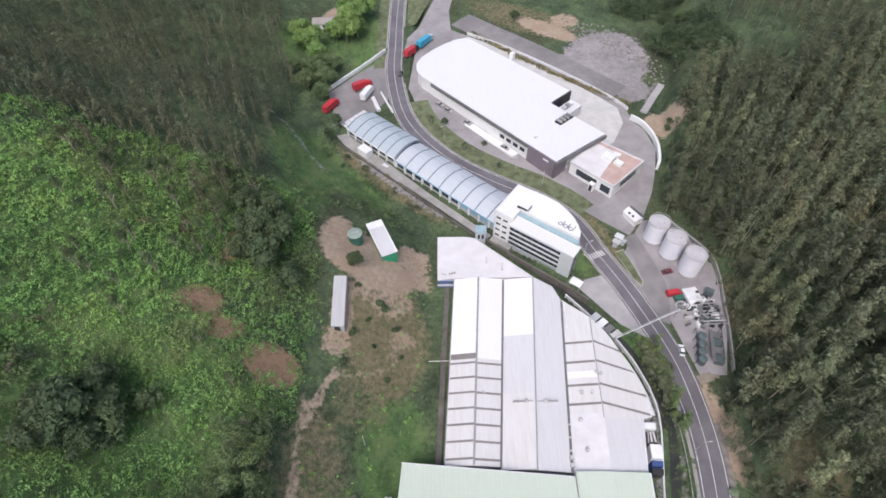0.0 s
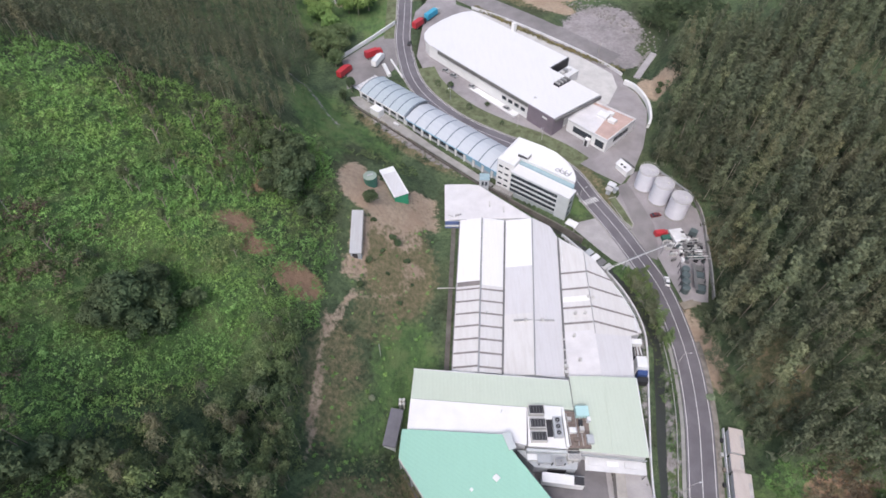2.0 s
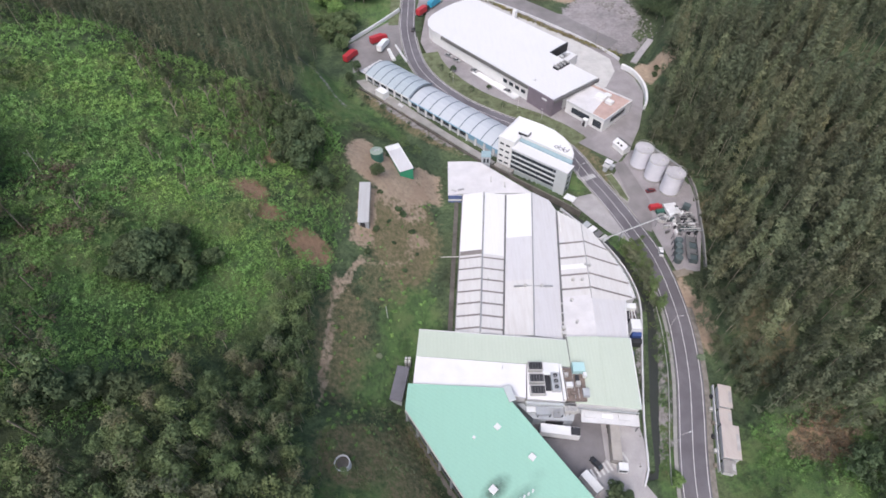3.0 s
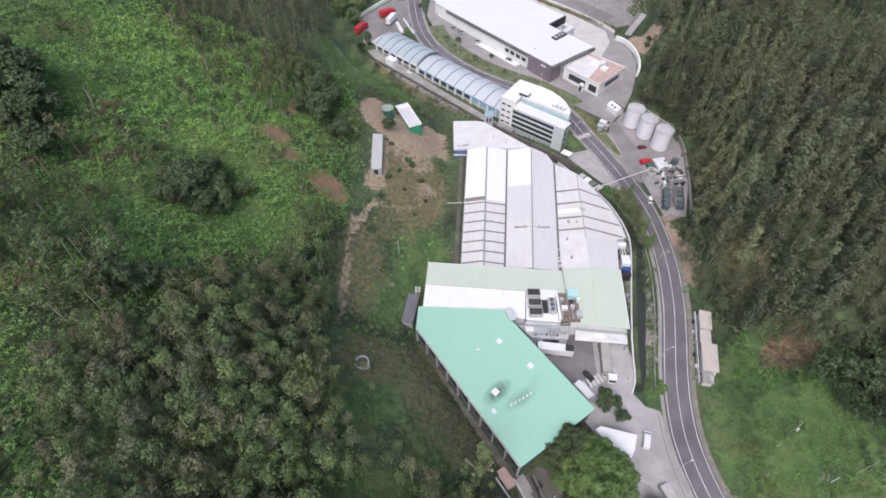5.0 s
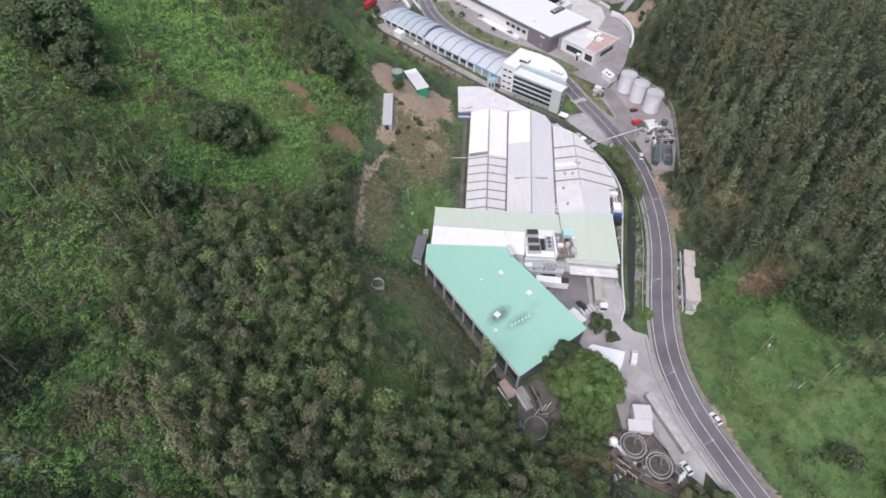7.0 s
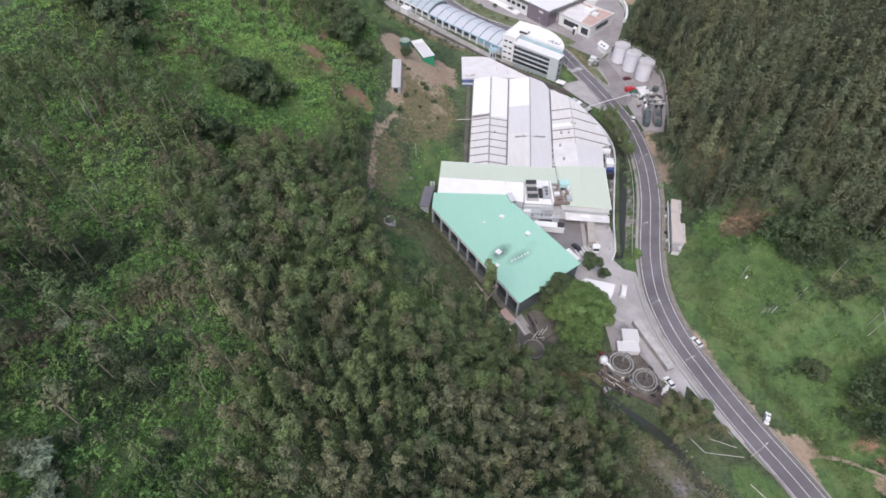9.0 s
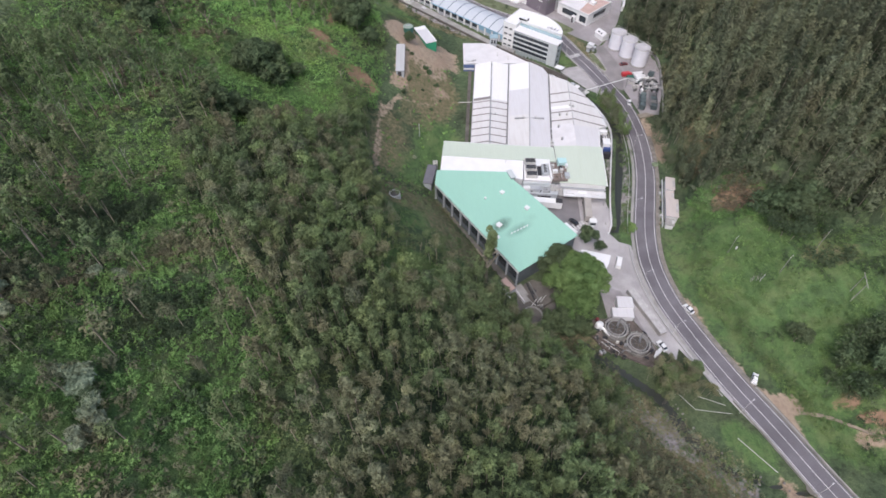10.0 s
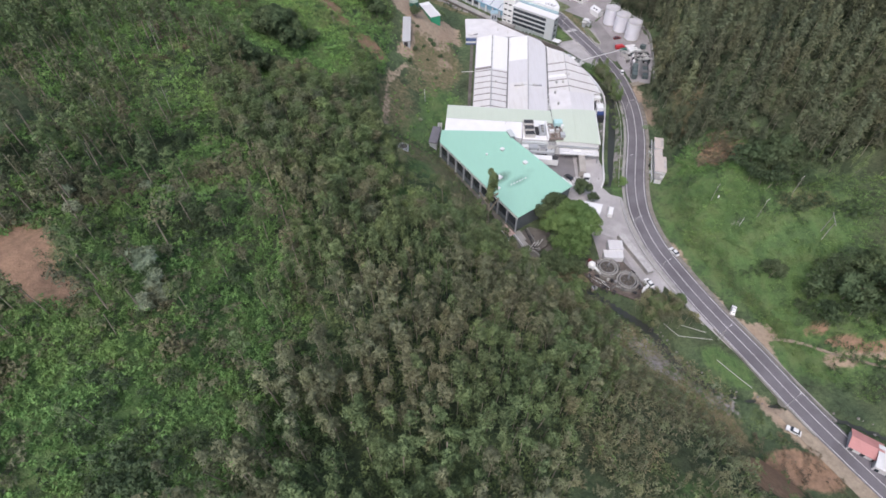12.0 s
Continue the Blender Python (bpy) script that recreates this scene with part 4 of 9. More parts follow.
# plant deck with cooling machines
deck = thing("plant_deck", "white rooftop plant deck with cooling machines", "plant deck", (25, 30, 0))
part("base", Mb().prism([(20.7, 35.3), (30.2, 34.6), (30.3, 24.0), (20.0, 24.7)], -0.3, 7.0), CREAM, deck)
part("floor", Mb().prism([(20.7, 35.3), (30.2, 34.6), (30.3, 24.0), (20.0, 24.7)], 7.0, 7.15), ROOF_BRIGHT, deck, "bright white deck floor")
part("screen_wall", Mb().prism([(29.6, 34.6), (30.3, 34.6), (30.4, 24.0), (29.7, 24.0)], 7.1, 8.6), WHITE, deck)
part("upper_slab", Mb().prism([(24.8, 35.2), (29.6, 34.8), (29.4, 31.2), (24.8, 31.4)], 8.0, 8.4), WHITE, deck, "raised white slab")


def condenser(x, y):
    c = part("condenser", Mb().box(x - 2.1, y - 1.3, 7.15, x + 2.1, y + 1.3, 8.7), GALV, deck, "grey condenser with dark louvred top")
    part("louvre_tray", Mb().box(x - 1.9, y - 1.1, 8.68, x + 1.9, y + 1.1, 8.76), DARK, c)
    for k in range(5):
        part("louvre", Mb().box(x - 1.66 + 0.78 * k, y - 1.05, 8.74, x - 1.54 + 0.78 * k, y + 1.05, 8.8), GUTTER, c)


for y in (33.9, 30.2, 26.7):
    condenser(22.9, y)
fan_bank = part("fan_bank", Mb().box(26.9, 26.6, 7.15, 29.3, 32.0, 8.6), GREYWALL, deck, "grey bank of three round dark fans")
for k in range(3):
    f = part("fan", Mb().pipe_wall(28.1, 27.6 + 1.7 * k, 8.6, 8.9, 0.72, 0.12, 16), STEEL, fan_bank)
    part("fan_well", Mb().ring(28.1, 27.6 + 1.7 * k, 8.58, 8.64, 0.62, 16), DARK, f)
    part("hub", Mb().ring(28.1, 27.6 + 1.7 * k, 8.6, 8.8, 0.2, 8), STEEL, f)
part("cable_tray", Mb().box(25.3, 27.0, 7.15, 26.8, 32.0, 7.5), DARK, deck)
for k in range(4):
    part("handrail", Mb().rod((20.9 + 2.4 * k, 35.0 - 0.1 * k, 7.1), (20.9 + 2.4 * k, 35.0 - 0.1 * k, 8.2), 0.05), STEEL, deck)

brown = thing("machine_deck", "brown stained machine deck with pipes and small tanks", "plant deck", (32, 28, 0))
part("base", Mb().prism([(30.4, 33.9), (36.6, 33.4), (36.2, 23.9), (30.3, 24.0)], -0.3, 7.3), DARKCONC, brown)
part("floor", Mb().prism([(30.4, 33.9), (36.6, 33.4), (36.2, 23.9), (30.3, 24.0)], 7.52, 7.66), RUSTY, brown, "rusty brown deck floor")
part("cabin", Mb().box(33.2, 31.9, 7.6, 36.6, 34.7, 9.4), TURQ, brown, "pale turquoise equipment cabin")
for x, y, sx, sy, h, mm in ((31.8, 28.3, 0.9, 0.7, 1.2, WHITE), (34.2, 28.6, 0.6, 0.6, 1.5, GALV), (36.4, 31.2, 0.45, 0.6, 1.5, WHITE), (36.0, 26.0, 0.9, 1.1, 1.3, GREYWALL), (32.6, 26.0, 0.7, 0.5, 0.9, RUSTY), (34.2, 30.4, 0.5, 0.8, 1.0, DARK), (31.3, 31.4, 0.5, 0.5, 1.1, GALV)):
    part("machine", Mb().box(x - sx, y - sy, 7.6, x + sx, y + sy, 7.6 + h), mm, brown)
for k in range(5):
    part("pipe", Mb().rod((30.8 + 1.1 * k, 33.0, 8.0 + 0.1 * k), (30.9 + 1.05 * k, 24.4, 8.0 + 0.1 * k), 0.09), (GALV, RUSTY, STEEL)[k % 3], brown)
lower = thing("dock_building", "grey two-level dock annexe with rooftop fans", "factory building", (27, 21, 0))
part("wall", Mb().prism([(17.5, 24.4), (33.5, 23.6), (32.2, 19.6), (21.5, 20.3)], -0.3, 4.4), GREYWALL, lower)
part("roof", Mb().prism([(17.3, 24.5), (33.6, 23.7), (32.3, 19.5), (21.4, 20.2)], 4.4, 4.6), GREYWALL, lower)
tray = part("fan_tray", Mb().box(30.0, 21.4, 4.6, 33.4, 23.8, 6.6), GALV, lower, "white tray of six small fans")
for k in range(6):
    part("fan", Mb().pipe_wall(30.7 + 1.0 * (k % 3), 22.0 + 1.15 * (k // 3), 6.6, 6.85, 0.42, 0.1, 12), STEEL, tray)
for x, y, sx, sy, h, mm in ((24, 21.8, 1.8, 1.0, 1.4, GREYWALL), (28, 21.2, 1.0, 0.8, 0.8, STEEL), (21.0, 22.4, 1.3, 0.8, 1.0, WHITE)):
    part("roof_unit", Mb().box(x - sx, y - sy, 4.6, x + sx, y + sy, 4.6 + h), mm, lower)
part("upper_wall", Mb().prism([(19.4, 24.3), (33.4, 23.5), (33.1, 22.9), (19.8, 23.6)], 4.6, 6.6), SHELF, lower, "pale stepped wall")
part("ledge", Mb().prism([(20.0, 23.5), (33.1, 22.8), (32.9, 22.4), (20.2, 23.1)], 5.4, 5.6), GREYWALL, lower)
for k in range(9):
    part("vent_pipe", Mb().rod((22.6 + 1.1 * k, 20.6 + 0.3 * (k % 3), 4.6), (22.9 + 1.1 * k, 20.9 + 0.3 * (k % 3), 5.2 + 0.3 * (k % 2)), 0.16, 6), (DARK, GALV, GUTTER)[k % 3], lower)
part("dock_opening", Mb().box(25.0, 19.75, 0.4, 31.5, 19.95, 3.6), DARK, lower, "dark open dock")

# sea-green roofed hall, with a glazed west side
teal = thing("sea_green_hall", "large hall with sea-green metal roof and dark west wall", "factory hall", (8, 6, 0))
TE = [(-12.9, 28.6), (14.2, 26.9), (15.6, 22.8), (35.6, -4.2), (14.7, -19.3), (-13.4, 21.4)]
T0, TN = Vector((-13.4, 21.4)), Vector((0.823, 0.568)).normalized()


def teal_z(x, y):
    d = (Vector((x, y)) - T0).dot(TN)
    return 7.9 + 0.045 * min(max(d, 0.0), 24.0)


walls(teal, TE, -0.8, 7.3, TEALWALL, "dark clad wall", 0.7)
ra, rb = (0.9, 27.75), (25.3, -11.8)
part("roof_slope", Mb().sheet([(-12.9, 28.6), ra, rb, (14.7, -19.3), (-13.4, 21.4)], teal_z, 0.25), ROOF_TEAL, teal, "sea-green metal sheets")
part("roof_slope", Mb().sheet([ra, (14.2, 26.9), (15.6, 22.8), (35.6, -4.2), rb], teal_z, 0.25), ROOF_TEAL, teal, "sea-green metal sheets")
part("sheet_lap", Mb().rod((ra[0], ra[1], teal_z(*ra) - 0.02), (rb[0], rb[1], teal_z(*rb) - 0.02), 0.04), ROOF_TEAL, teal)
ws = [Vector((-13.0, 21.2)) + (Vector((14.5, -19.0)) - Vector((-13.0, 21.2))) * (k / 9) for k in range(10)]
for k, p in enumerate(ws):
    part("column", Mb().slab(p - TN * 0.15, (0.568, -0.823), 0.2, 0.25, -0.6, 7.2), GREYWALL, teal, "pale wall column")
for k in range(9):
    q = (ws[k] + ws[k + 1]) / 2
    part("window", Mb().slab(q + TN * 0.28, (0.568, -0.823), 2.1, 0.12, 2.6, 6.2), GLASS, teal, "long dark window band")
part("gutter", Mb().slab((Vector((-13.2, 21.3)) + Vector((14.6, -19.2))) / 2 - TN * 0.15, (0.568, -0.823), 24.6, 0.14, 7.1, 7.45), GALV, teal)
part("plinth", Mb().slab((Vector((-13.2, 21.3)) + Vector((14.6, -19.2))) / 2 - TN * 1.4, (0.568, -0.823), 25.0, 1.1, -0.8, 0.5), DARKCONC, teal, "stained concrete ledge along the wall")
for x, y, s in ((11.1, 16.0, 0.62), (19.4, 8.2, 0.68), (8.5, -5.0, 0.5), (4.9, 13.3, 0.3), (9.2, 0.5, 0.75)):
    v = part("roof_vent", Mb().slab((x, y), (0.7, 0.7), s, s, teal_z(x, y) - 0.3, teal_z(x, y) + 0.55), CREAM, teal, "pale square roof vent")
    part("cap", Mb().slab((x, y), (0.7, 0.7), s * 1.2, s * 1.2, teal_z(x, y) + 0.55, teal_z(x, y) + 0.68), WHITE, v)
for k in range(6):
    x, y = 13.4 + 1.1 * k, -3.0 + 0.66 * k
    part("roof_mark", Mb().slab((x, y), (0.4, 1), 0.42, 0.22, teal_z(x, y), teal_z(x, y) + 0.05), CREAM, teal, "pale painted mark on the roof")
hutch = part("roof_hutch", Mb().slab((14.9, 25.0), (0.35, -1), 2.1, 0.85, 6.9, 9.7), FACADE, teal, "grey-green box housing at the roof's step")
part("cap", Mb().slab((14.9, 25.0), (0.35, -1), 2.25, 1.0, 9.7, 9.82), SHELF, hutch)
part("corner_cut", Mb().slab((32.0, -5.6), (0.83, 0.6), 1.5, 0.3, 7.4, 8.0), WHITE, teal, "white box at the roof edge")
part("corner_cut", Mb().slab((28.6, -8.2), (0.83, 0.6), 1.2, 0.3, 7.4, 8.0), WHITE, teal, "white box at the roof edge")

annex = thing("lean_to_annexe", "small weathered lean-to sheds at the hall's corner", "shed", (17, -23, 0))
part("shed", Mb().slab((11.4, -20.2), (0.568, -0.823), 2.5, 1.25, -0.5, 2.0), CREAM, annex)
part("roof", Mb().slab((11.4, -20.2), (0.568, -0.823), 2.7, 1.4, 2.0, 2.16), PINKROOF, annex, "faded pinkish flat roof")
part("ramp", Mb().slab((16.4, -22.4), (0.45, -0.89), 3.6, 1.5, -0.5, 0.5), CONCRETE, annex, "pale concrete ramp")
part("ramp_kerb", Mb().slab((15.1, -23.1), (0.45, -0.89), 3.6, 0.16, -0.5, 1.1), CREAM, annex)
part("pipe", Mb().rod((17.6, -20.0, 2.8), (20.6, -27.4, 1.2), 0.28, 8), DARK, annex)
part("pipe", Mb().rod((18.4, -19.8, 3.2), (21.6, -26.8, 1.6), 0.2, 8), GUTTER, annex)
part("platform", Mb().slab((22.5, -24.0), (0.8, 0.6), 3.6, 3.2, -0.4, 1.0), DARKCONC, annex)
for k in range(3):
    part("frame", Mb().rod((18.5 + 1.5 * k, -28.0 + 0.7 * k, 0.8), (20.6 + 1.5 * k, -25.9 + 0.7 * k, 2.6), 0.12), GALV, annex)
part("low_wall", Mb().rod((8.6, -20.6, gz(8.6, -20.6) + 0.4), (12.4, -25.2, gz(12.4, -25.2) + 0.4), 0.3, 4), CREAM, annex)
basin = thing("round_basin", "old round concrete basin with dark interior", "basin", (18.5, -31.5, 0))
part("basin_wall", Mb().pipe_wall(18.8, -31.2, gz(18.8, -31.2) - 2.5, gz(18.8, -31.2) + 1.0, 3.4, 0.35), CONCRETE, basin)
part("basin_floor", Mb().ring(18.8, -31.2, gz(18.8, -31.2) - 2.4, gz(18.8, -31.2) + 0.3, 3.05, 28), DARKCONC, basin)

lone("corner_paving", Mb().prism([(14.5, -20.5), (20, -16.5), (27, -19), (28.5, -28), (24, -36), (17.5, -35.5), (14.5, -28)], -0.6, 0.1), DARKCONC, "stained concrete ground at the hall's corner", "pavement", kind="structure")
rng0 = np.random.default_rng(8)
scrap = thing("scrap_frames", "pale steel frames and machine parts on concrete", "machinery", (21, -27, 0.1))
for k in range(16):
    x, y, a = 17.5 + rng0.uniform(0, 7.5), -33.0 + rng0.uniform(0, 11.0), rng0.uniform(0, 3.14)
    if math.hypot(x - 18.8, y + 31.2) < 3.9:
        continue
    if k % 2:
        part("bar", Mb().rod((x, y, 0.3 + rng0.uniform(0, 1.2)), (x + 2.2 * math.cos(a), y + 2.2 * math.sin(a), 0.4 + rng0.uniform(0, 1.6)), 0.1), (GALV, WHITE, STEEL)[k % 3], scrap)
    else:
        part("machine_block", Mb().slab((x, y), (math.cos(a), math.sin(a)), rng0.uniform(0.4, 1.1), rng0.uniform(0.3, 0.7), 0.1, 0.1 + rng0.uniform(0.5, 1.6)), (DARK, GALV, DARK, GUTTER)[(k // 2) % 4], scrap)

# side machines east of the third hall
side = thing("roof_plant_strip", "strip of white and blue machine housings beside the hall", "machinery", (55, 52, 0))
for y0, y1, z1, mm, lab in ((56.2, 58.0, 4.8, WHITE, "white housing"), (52.6, 55.8, 3.6, DARK, "dark pipework bay"), (48.4, 52.0, 5.0, WHITE, "white-roofed housing"), (46.8, 48.2, 3.6, BLUE, "blue clad housing"), (45.0, 46.6, 2.6, DARK, "dark machine bay")):
    part("housing", Mb().prism([(54.3, y0), (57.2, y0 - 0.2), (57.5, y1 - 0.2), (54.6, y1)], -0.3, z1), mm, side, lab)
for k in range(7):
    part("pipe", Mb().rod((54.8 + 0.35 * k, 52.8, 3.7 + 0.2 * (k % 3)), (55.1 + 0.3 * k, 55.6, 4.2 - 0.1 * k), 0.13), (GALV, RUSTY, WHITE)[k % 3], side)
for k in range(10):
    y = 44.0 - 1.7 * k
    part("pallet_stack", Mb().slab((53.6 - 0.11 * (44 - y) + 0.3 * (k % 2), y), (1, 0.3 * (k % 3)), 0.8, 0.5, -0.1, 0.7 + 0.5 * (k % 3)), (WOOD, BLUE, GALV, STEEL, DARK)[k % 5] if k else BLUE, side)
rng0 = np.random.default_rng(21)
# ---- the office block ----
OU, OV, OO = Vector((0.81, -0.587)), Vector((0.587, 0.81)), Vector((17.7, 127.4))


def off(u, v):
    p = OO + OU * u + OV * v
    return (p.x, p.y)


office = thing("office_block", "white five-storey office block with banded windows and a curved side", "office building", (30, 124, 1))
OC = [off(0, 0), off(6.8, 0), off(6.8, 5.4), off(28.6, 5.4), off(27.8, 7.6), off(26.0, 9.8), off(23.4, 12.0), off(20.0, 13.8), off(15.5, 15.3), off(10.0, 15.6), off(0, 14.8)]
part("wall", Mb().prism(OC, 0.5, 14.6), WHITE, office, "white rendered wall with curved side")
part("roof", Mb().prism(OC, 14.6, 14.75), ROOF_BRIGHT, office, "bright white flat roof")
for a, b in zip(OC, OC[1:] + OC[:1]):
    part("parapet", Mb().slab(((a[0] + b[0]) / 2, (a[1] + b[1]) / 2), (b[0] - a[0], b[1] - a[1]), math.dist(a, b) / 2, 0.14, 14.5, 15.15), WHITE, office)
part("glass_band", Mb().prism([off(6.9, 3.7), off(29.3, 3.5), off(29.0, 5.3), off(6.9, 5.3)], 0.6, 13.9), TINT, office, "sloping bluish glass strip")
LB = [off(6.6, -0.9), off(30.2, -0.9), off(30.2, 3.8), off(6.6, 3.8)]
part("front_wall", Mb().prism(LB, 0.5, 13.0), FACADE, office, "grey-green front wing")
part("front_roof", Mb().prism([off(6.4, -1.5), off(30.5, -1.5), off(30.5, 3.8), off(6.4, 3.8)], 13.0, 13.25), ROOF_HALL, office, "pale lavender metal roof with an overhang")
part("end_pier", Mb().prism([off(25.8, -1.1), off(30.35, -1.1), off(30.35, -0.85), off(25.8, -0.85)], 0.6, 12.9), SHELF, office, "plain pale end panel")
for k in range(4):
    z = 4.3 + 2.3 * k
    part("window_band", Mb().prism([off(6.8, -1.02), off(25.8, -1.02), off(25.8, -0.86), off(6.8, -0.86)], z - 0.72, z + 0.9), GLASS, office, "long dark strip window")
    part("sun_shelf", Mb().prism([off(6.7, -1.3), off(25.9, -1.3), off(25.9, -0.85), off(6.7, -0.85)], z + 0.95, z + 1.2), SHELF, office, "pale horizontal sun shelf")
    part("sill_band", Mb().prism([off(6.7, -1.12), off(25.9, -1.12), off(25.9, -0.85), off(6.7, -0.85)], z - 0.98, z - 0.74), SHELF, office, "pale sill band")
for k in range(8):
    part("window_mullion", Mb().slab(off(8.6 + 2.3 * k, -1.04), OU, 0.04, 0.05, 4.0, 12.2), GUTTER, office)
for r, z in enumerate((3.2, 6.0, 8.8, 11.8)):
    for c in range(2):
        part("window", Mb().slab(off(1.6 + 2.6 * c, -0.02), OU, 0.85, 0.08, z, z + 0.75), GLASS, office)
    part("window", Mb().slab(off(30.24, 1.2), OV, 0.8, 0.06, z, z + 0.8), GLASS, office)
    for c in range(4):
        part("window", Mb().slab(off(-0.02, 2.2 + 3.4 * c), OV, 1.0, 0.08, z, z + 0.9), GLASS, office)
pent = part("penthouse", Mb().prism([off(5.2, 5.5), off(9.2, 5.5), off(9.2, 8.2), off(5.2, 8.2)], 14.7, 16.2), WHITE, office, "low white roof housing")
part("louvre", Mb().prism([off(5.3, 5.38), off(9.1, 5.38), off(9.1, 5.5), off(5.3, 5.5)], 14.9, 16.0), DARK, pent)
part("louvre", Mb().prism([off(9.22, 5.6), off(9.32, 5.6), off(9.32, 8.1), off(9.22, 8.1)], 14.9, 16.0), GUTTER, pent)
for k in range(3):
    c = off(20.6 + 1.9 * k, 7.6 - 0.1 * k)
    m = part("roof_emblem", Mb().pipe_wall(c[0], c[1], 14.76, 14.82, 0.85, 0.3, 18), MARK, office, "grey curved shape painted on the roof")
    part("emblem_stroke", Mb().slab(off(21.5 + 1.9 * k, 8.5 - 0.1 * k), OV, 1.1, 0.14, 14.76, 14.82), MARK, m)
part("terrace", Mb().prism([off(0.5, -3.2), off(8.5, -3.2), off(8.5, -0.9), off(0.5, -0.9)], 0.3, 3.0), CONCRETE, office, "low concrete terrace")
for k in range(6):
    part("terrace_rail", Mb().rod((*off(0.8 + 1.45 * k, -3.1), 3.0), (*off(0.8 + 1.45 * k, -3.1), 4.0), 0.05), STEEL, office)
part("entrance_slab", Mb().prism([off(31.0, -2.0), off(36.0, -2.0), off(36.0, 2.0), off(31.0, 2.0)], 1.2, 1.6), CONCRETE, office)
kiosk = thing("entrance_canopy", "small flat white entrance canopy on thin posts", "canopy", (*off(33.8, -2.2), 1.2))
part("roof", Mb().slab(off(33.8, -2.4), OU, 2.0, 1.5, 3.6, 3.8), WHITE, kiosk)
for du, dv in ((-1.7, -1.2), (1.7, -1.2), (-1.7, 1.2), (1.7, 1.2)):
    p = off(33.8 + du, -2.4 + dv)
    part("post", Mb().rod((*p, 1.2), (*p, 3.6), 0.07), STEEL, kiosk)
canal_wall = [off(-4, -3.6), off(10, -4.4), off(30, -4.6), off(40, -5.2)]
lone("retaining_wall", ribbon(curve_through(canal_wall, 4), 0.3, -0.3, -2.5, 1.1), DARKCONC, "stained concrete wall along the stream", "wall", kind="structure")

# ---- arched hall ----
AU, AV, AO = Vector((0.742, -0.670)), Vector((0.670, 0.742)), Vector((-39.5, 180.5))


def arc(u, v):
    p = AO + AU * u + AV * v
    return (p.x, p.y)


arch = thing("arched_hall", "long hall with bluish grey arched roof and white columns", "hall", (-8, 160, 3.5))


def vault(u0, u1, wide, z0, rise, n=5):
    mb = Mb()
    verts, faces = [], []
    for u in (u0, u1):
        for i in range(n + 1):
            s = i / n
            for dz in (0.0, -0.18):
                verts.append((*arc(u, wide * s), z0 + rise * math.sin(math.pi * (0.06 + 0.88 * s)) - rise * math.sin(math.pi * 0.06) + dz))
    m = 2 * (n + 1)
    for i in range(n):
        faces += [(2 * i, 2 * i + 2, m + 2 * i + 2, m + 2 * i), (2 * i + 1, m + 2 * i + 1, m + 2 * i + 3, 2 * i + 3), (2 * i, 2 * i + 1, 2 * i + 3, 2 * i + 2), (m + 2 * i, m + 2 * i + 2, m + 2 * i + 3, m + 2 * i + 1)]
    faces += [(0, m, m + 1, 1), (2 * n, 2 * n + 1, m + 2 * n + 1, m + 2 * n)]
    return mb.add(verts, faces)


for u0, u1, z0, wide, ribs in ((0.0, 28.0, 7.6, 14.6, 6), (28.0, 80.0, 7.0, 14.0, 9)):
    base = float(floor_z(AO.y + AU.y * (u0 + u1) / 2))
    part("wall", Mb().prism([arc(u0 + 0.3, 0.4), arc(u1 - 0.2, 0.4), arc(u1 - 0.2, wide - 0.4), arc(u0 + 0.3, wide - 0.4)], base - 0.4, z0 - 0.1), GREYWALL, arch)
    part("arched_roof", vault(u0, u1, wide, z0, 2.6), ROOF_LILAC if u0 else ROOF_BLUE, arch, "bluish grey arched sheets")
    for k in range(ribs + 1):
        u = u0 + 0.25 + (u1 - u0 - 0.5) * k / ribs
        part("roof_rib", vault(u - 0.22, u + 0.22, wide, z0 + 0.09, 2.62), RIBM, arch, "dark arched roof rib")
    n = 6 if u0 == 0 else 11
    for k in range(n + 1):
        u = u0 + 0.4 + (u1 - u0 - 0.8) * k / n
        part("column", Mb().slab(arc(u, 0.15), AU, 0.25, 0.25, base - 0.3, z0), WHITE, arch, "white column")
    for k in range(n):
        u = u0 + 0.4 + (u1 - u0 - 0.8) * (k + 0.5) / n
        blue = u > 60
        part("window", Mb().slab(arc(u, 0.33), AU, 1.5, 0.1, base + 1.4, z0 - 0.9), PALEBLUE if blue else GLASS, arch, "pale blue panel" if blue else "dark window")
    part("eave_beam", Mb().slab(arc((u0 + u1) / 2, 0.05), AU, (u1 - u0) / 2, 0.22, z0 - 0.55, z0 - 0.05), PALEBLUE if u0 else WHITE, arch)
part("gable_step", vault(27.6, 28.5, 14.8, 7.9, 2.75), RIBM, arch, "dark step between the roof sections")
part("north_canopy", Mb().slab(arc(-3.2, 8.0), AV, 6.5, 2.4, 5.6, 5.9), CREAM, arch, "flat pale canopy of several bays")
for k in range(5):
    part("canopy_joint", Mb().slab(arc(-3.2, 2.8 + 2.6 * k), AU, 2.4, 0.07, 5.88, 5.96), GUTTER, arch)
box_unit = lone("white_container", Mb().slab((-31.0, 168.8), AU, 2.6, 1.7, 3.4, 6.8), WHITE, "white box container on the path", "container")
lone("parked_pallet", Mb().slab((-22.5, 161.8), AU, 1.3, 0.6, 3.2, 4.2), CREAM, "pale crate on the service path", "crate")
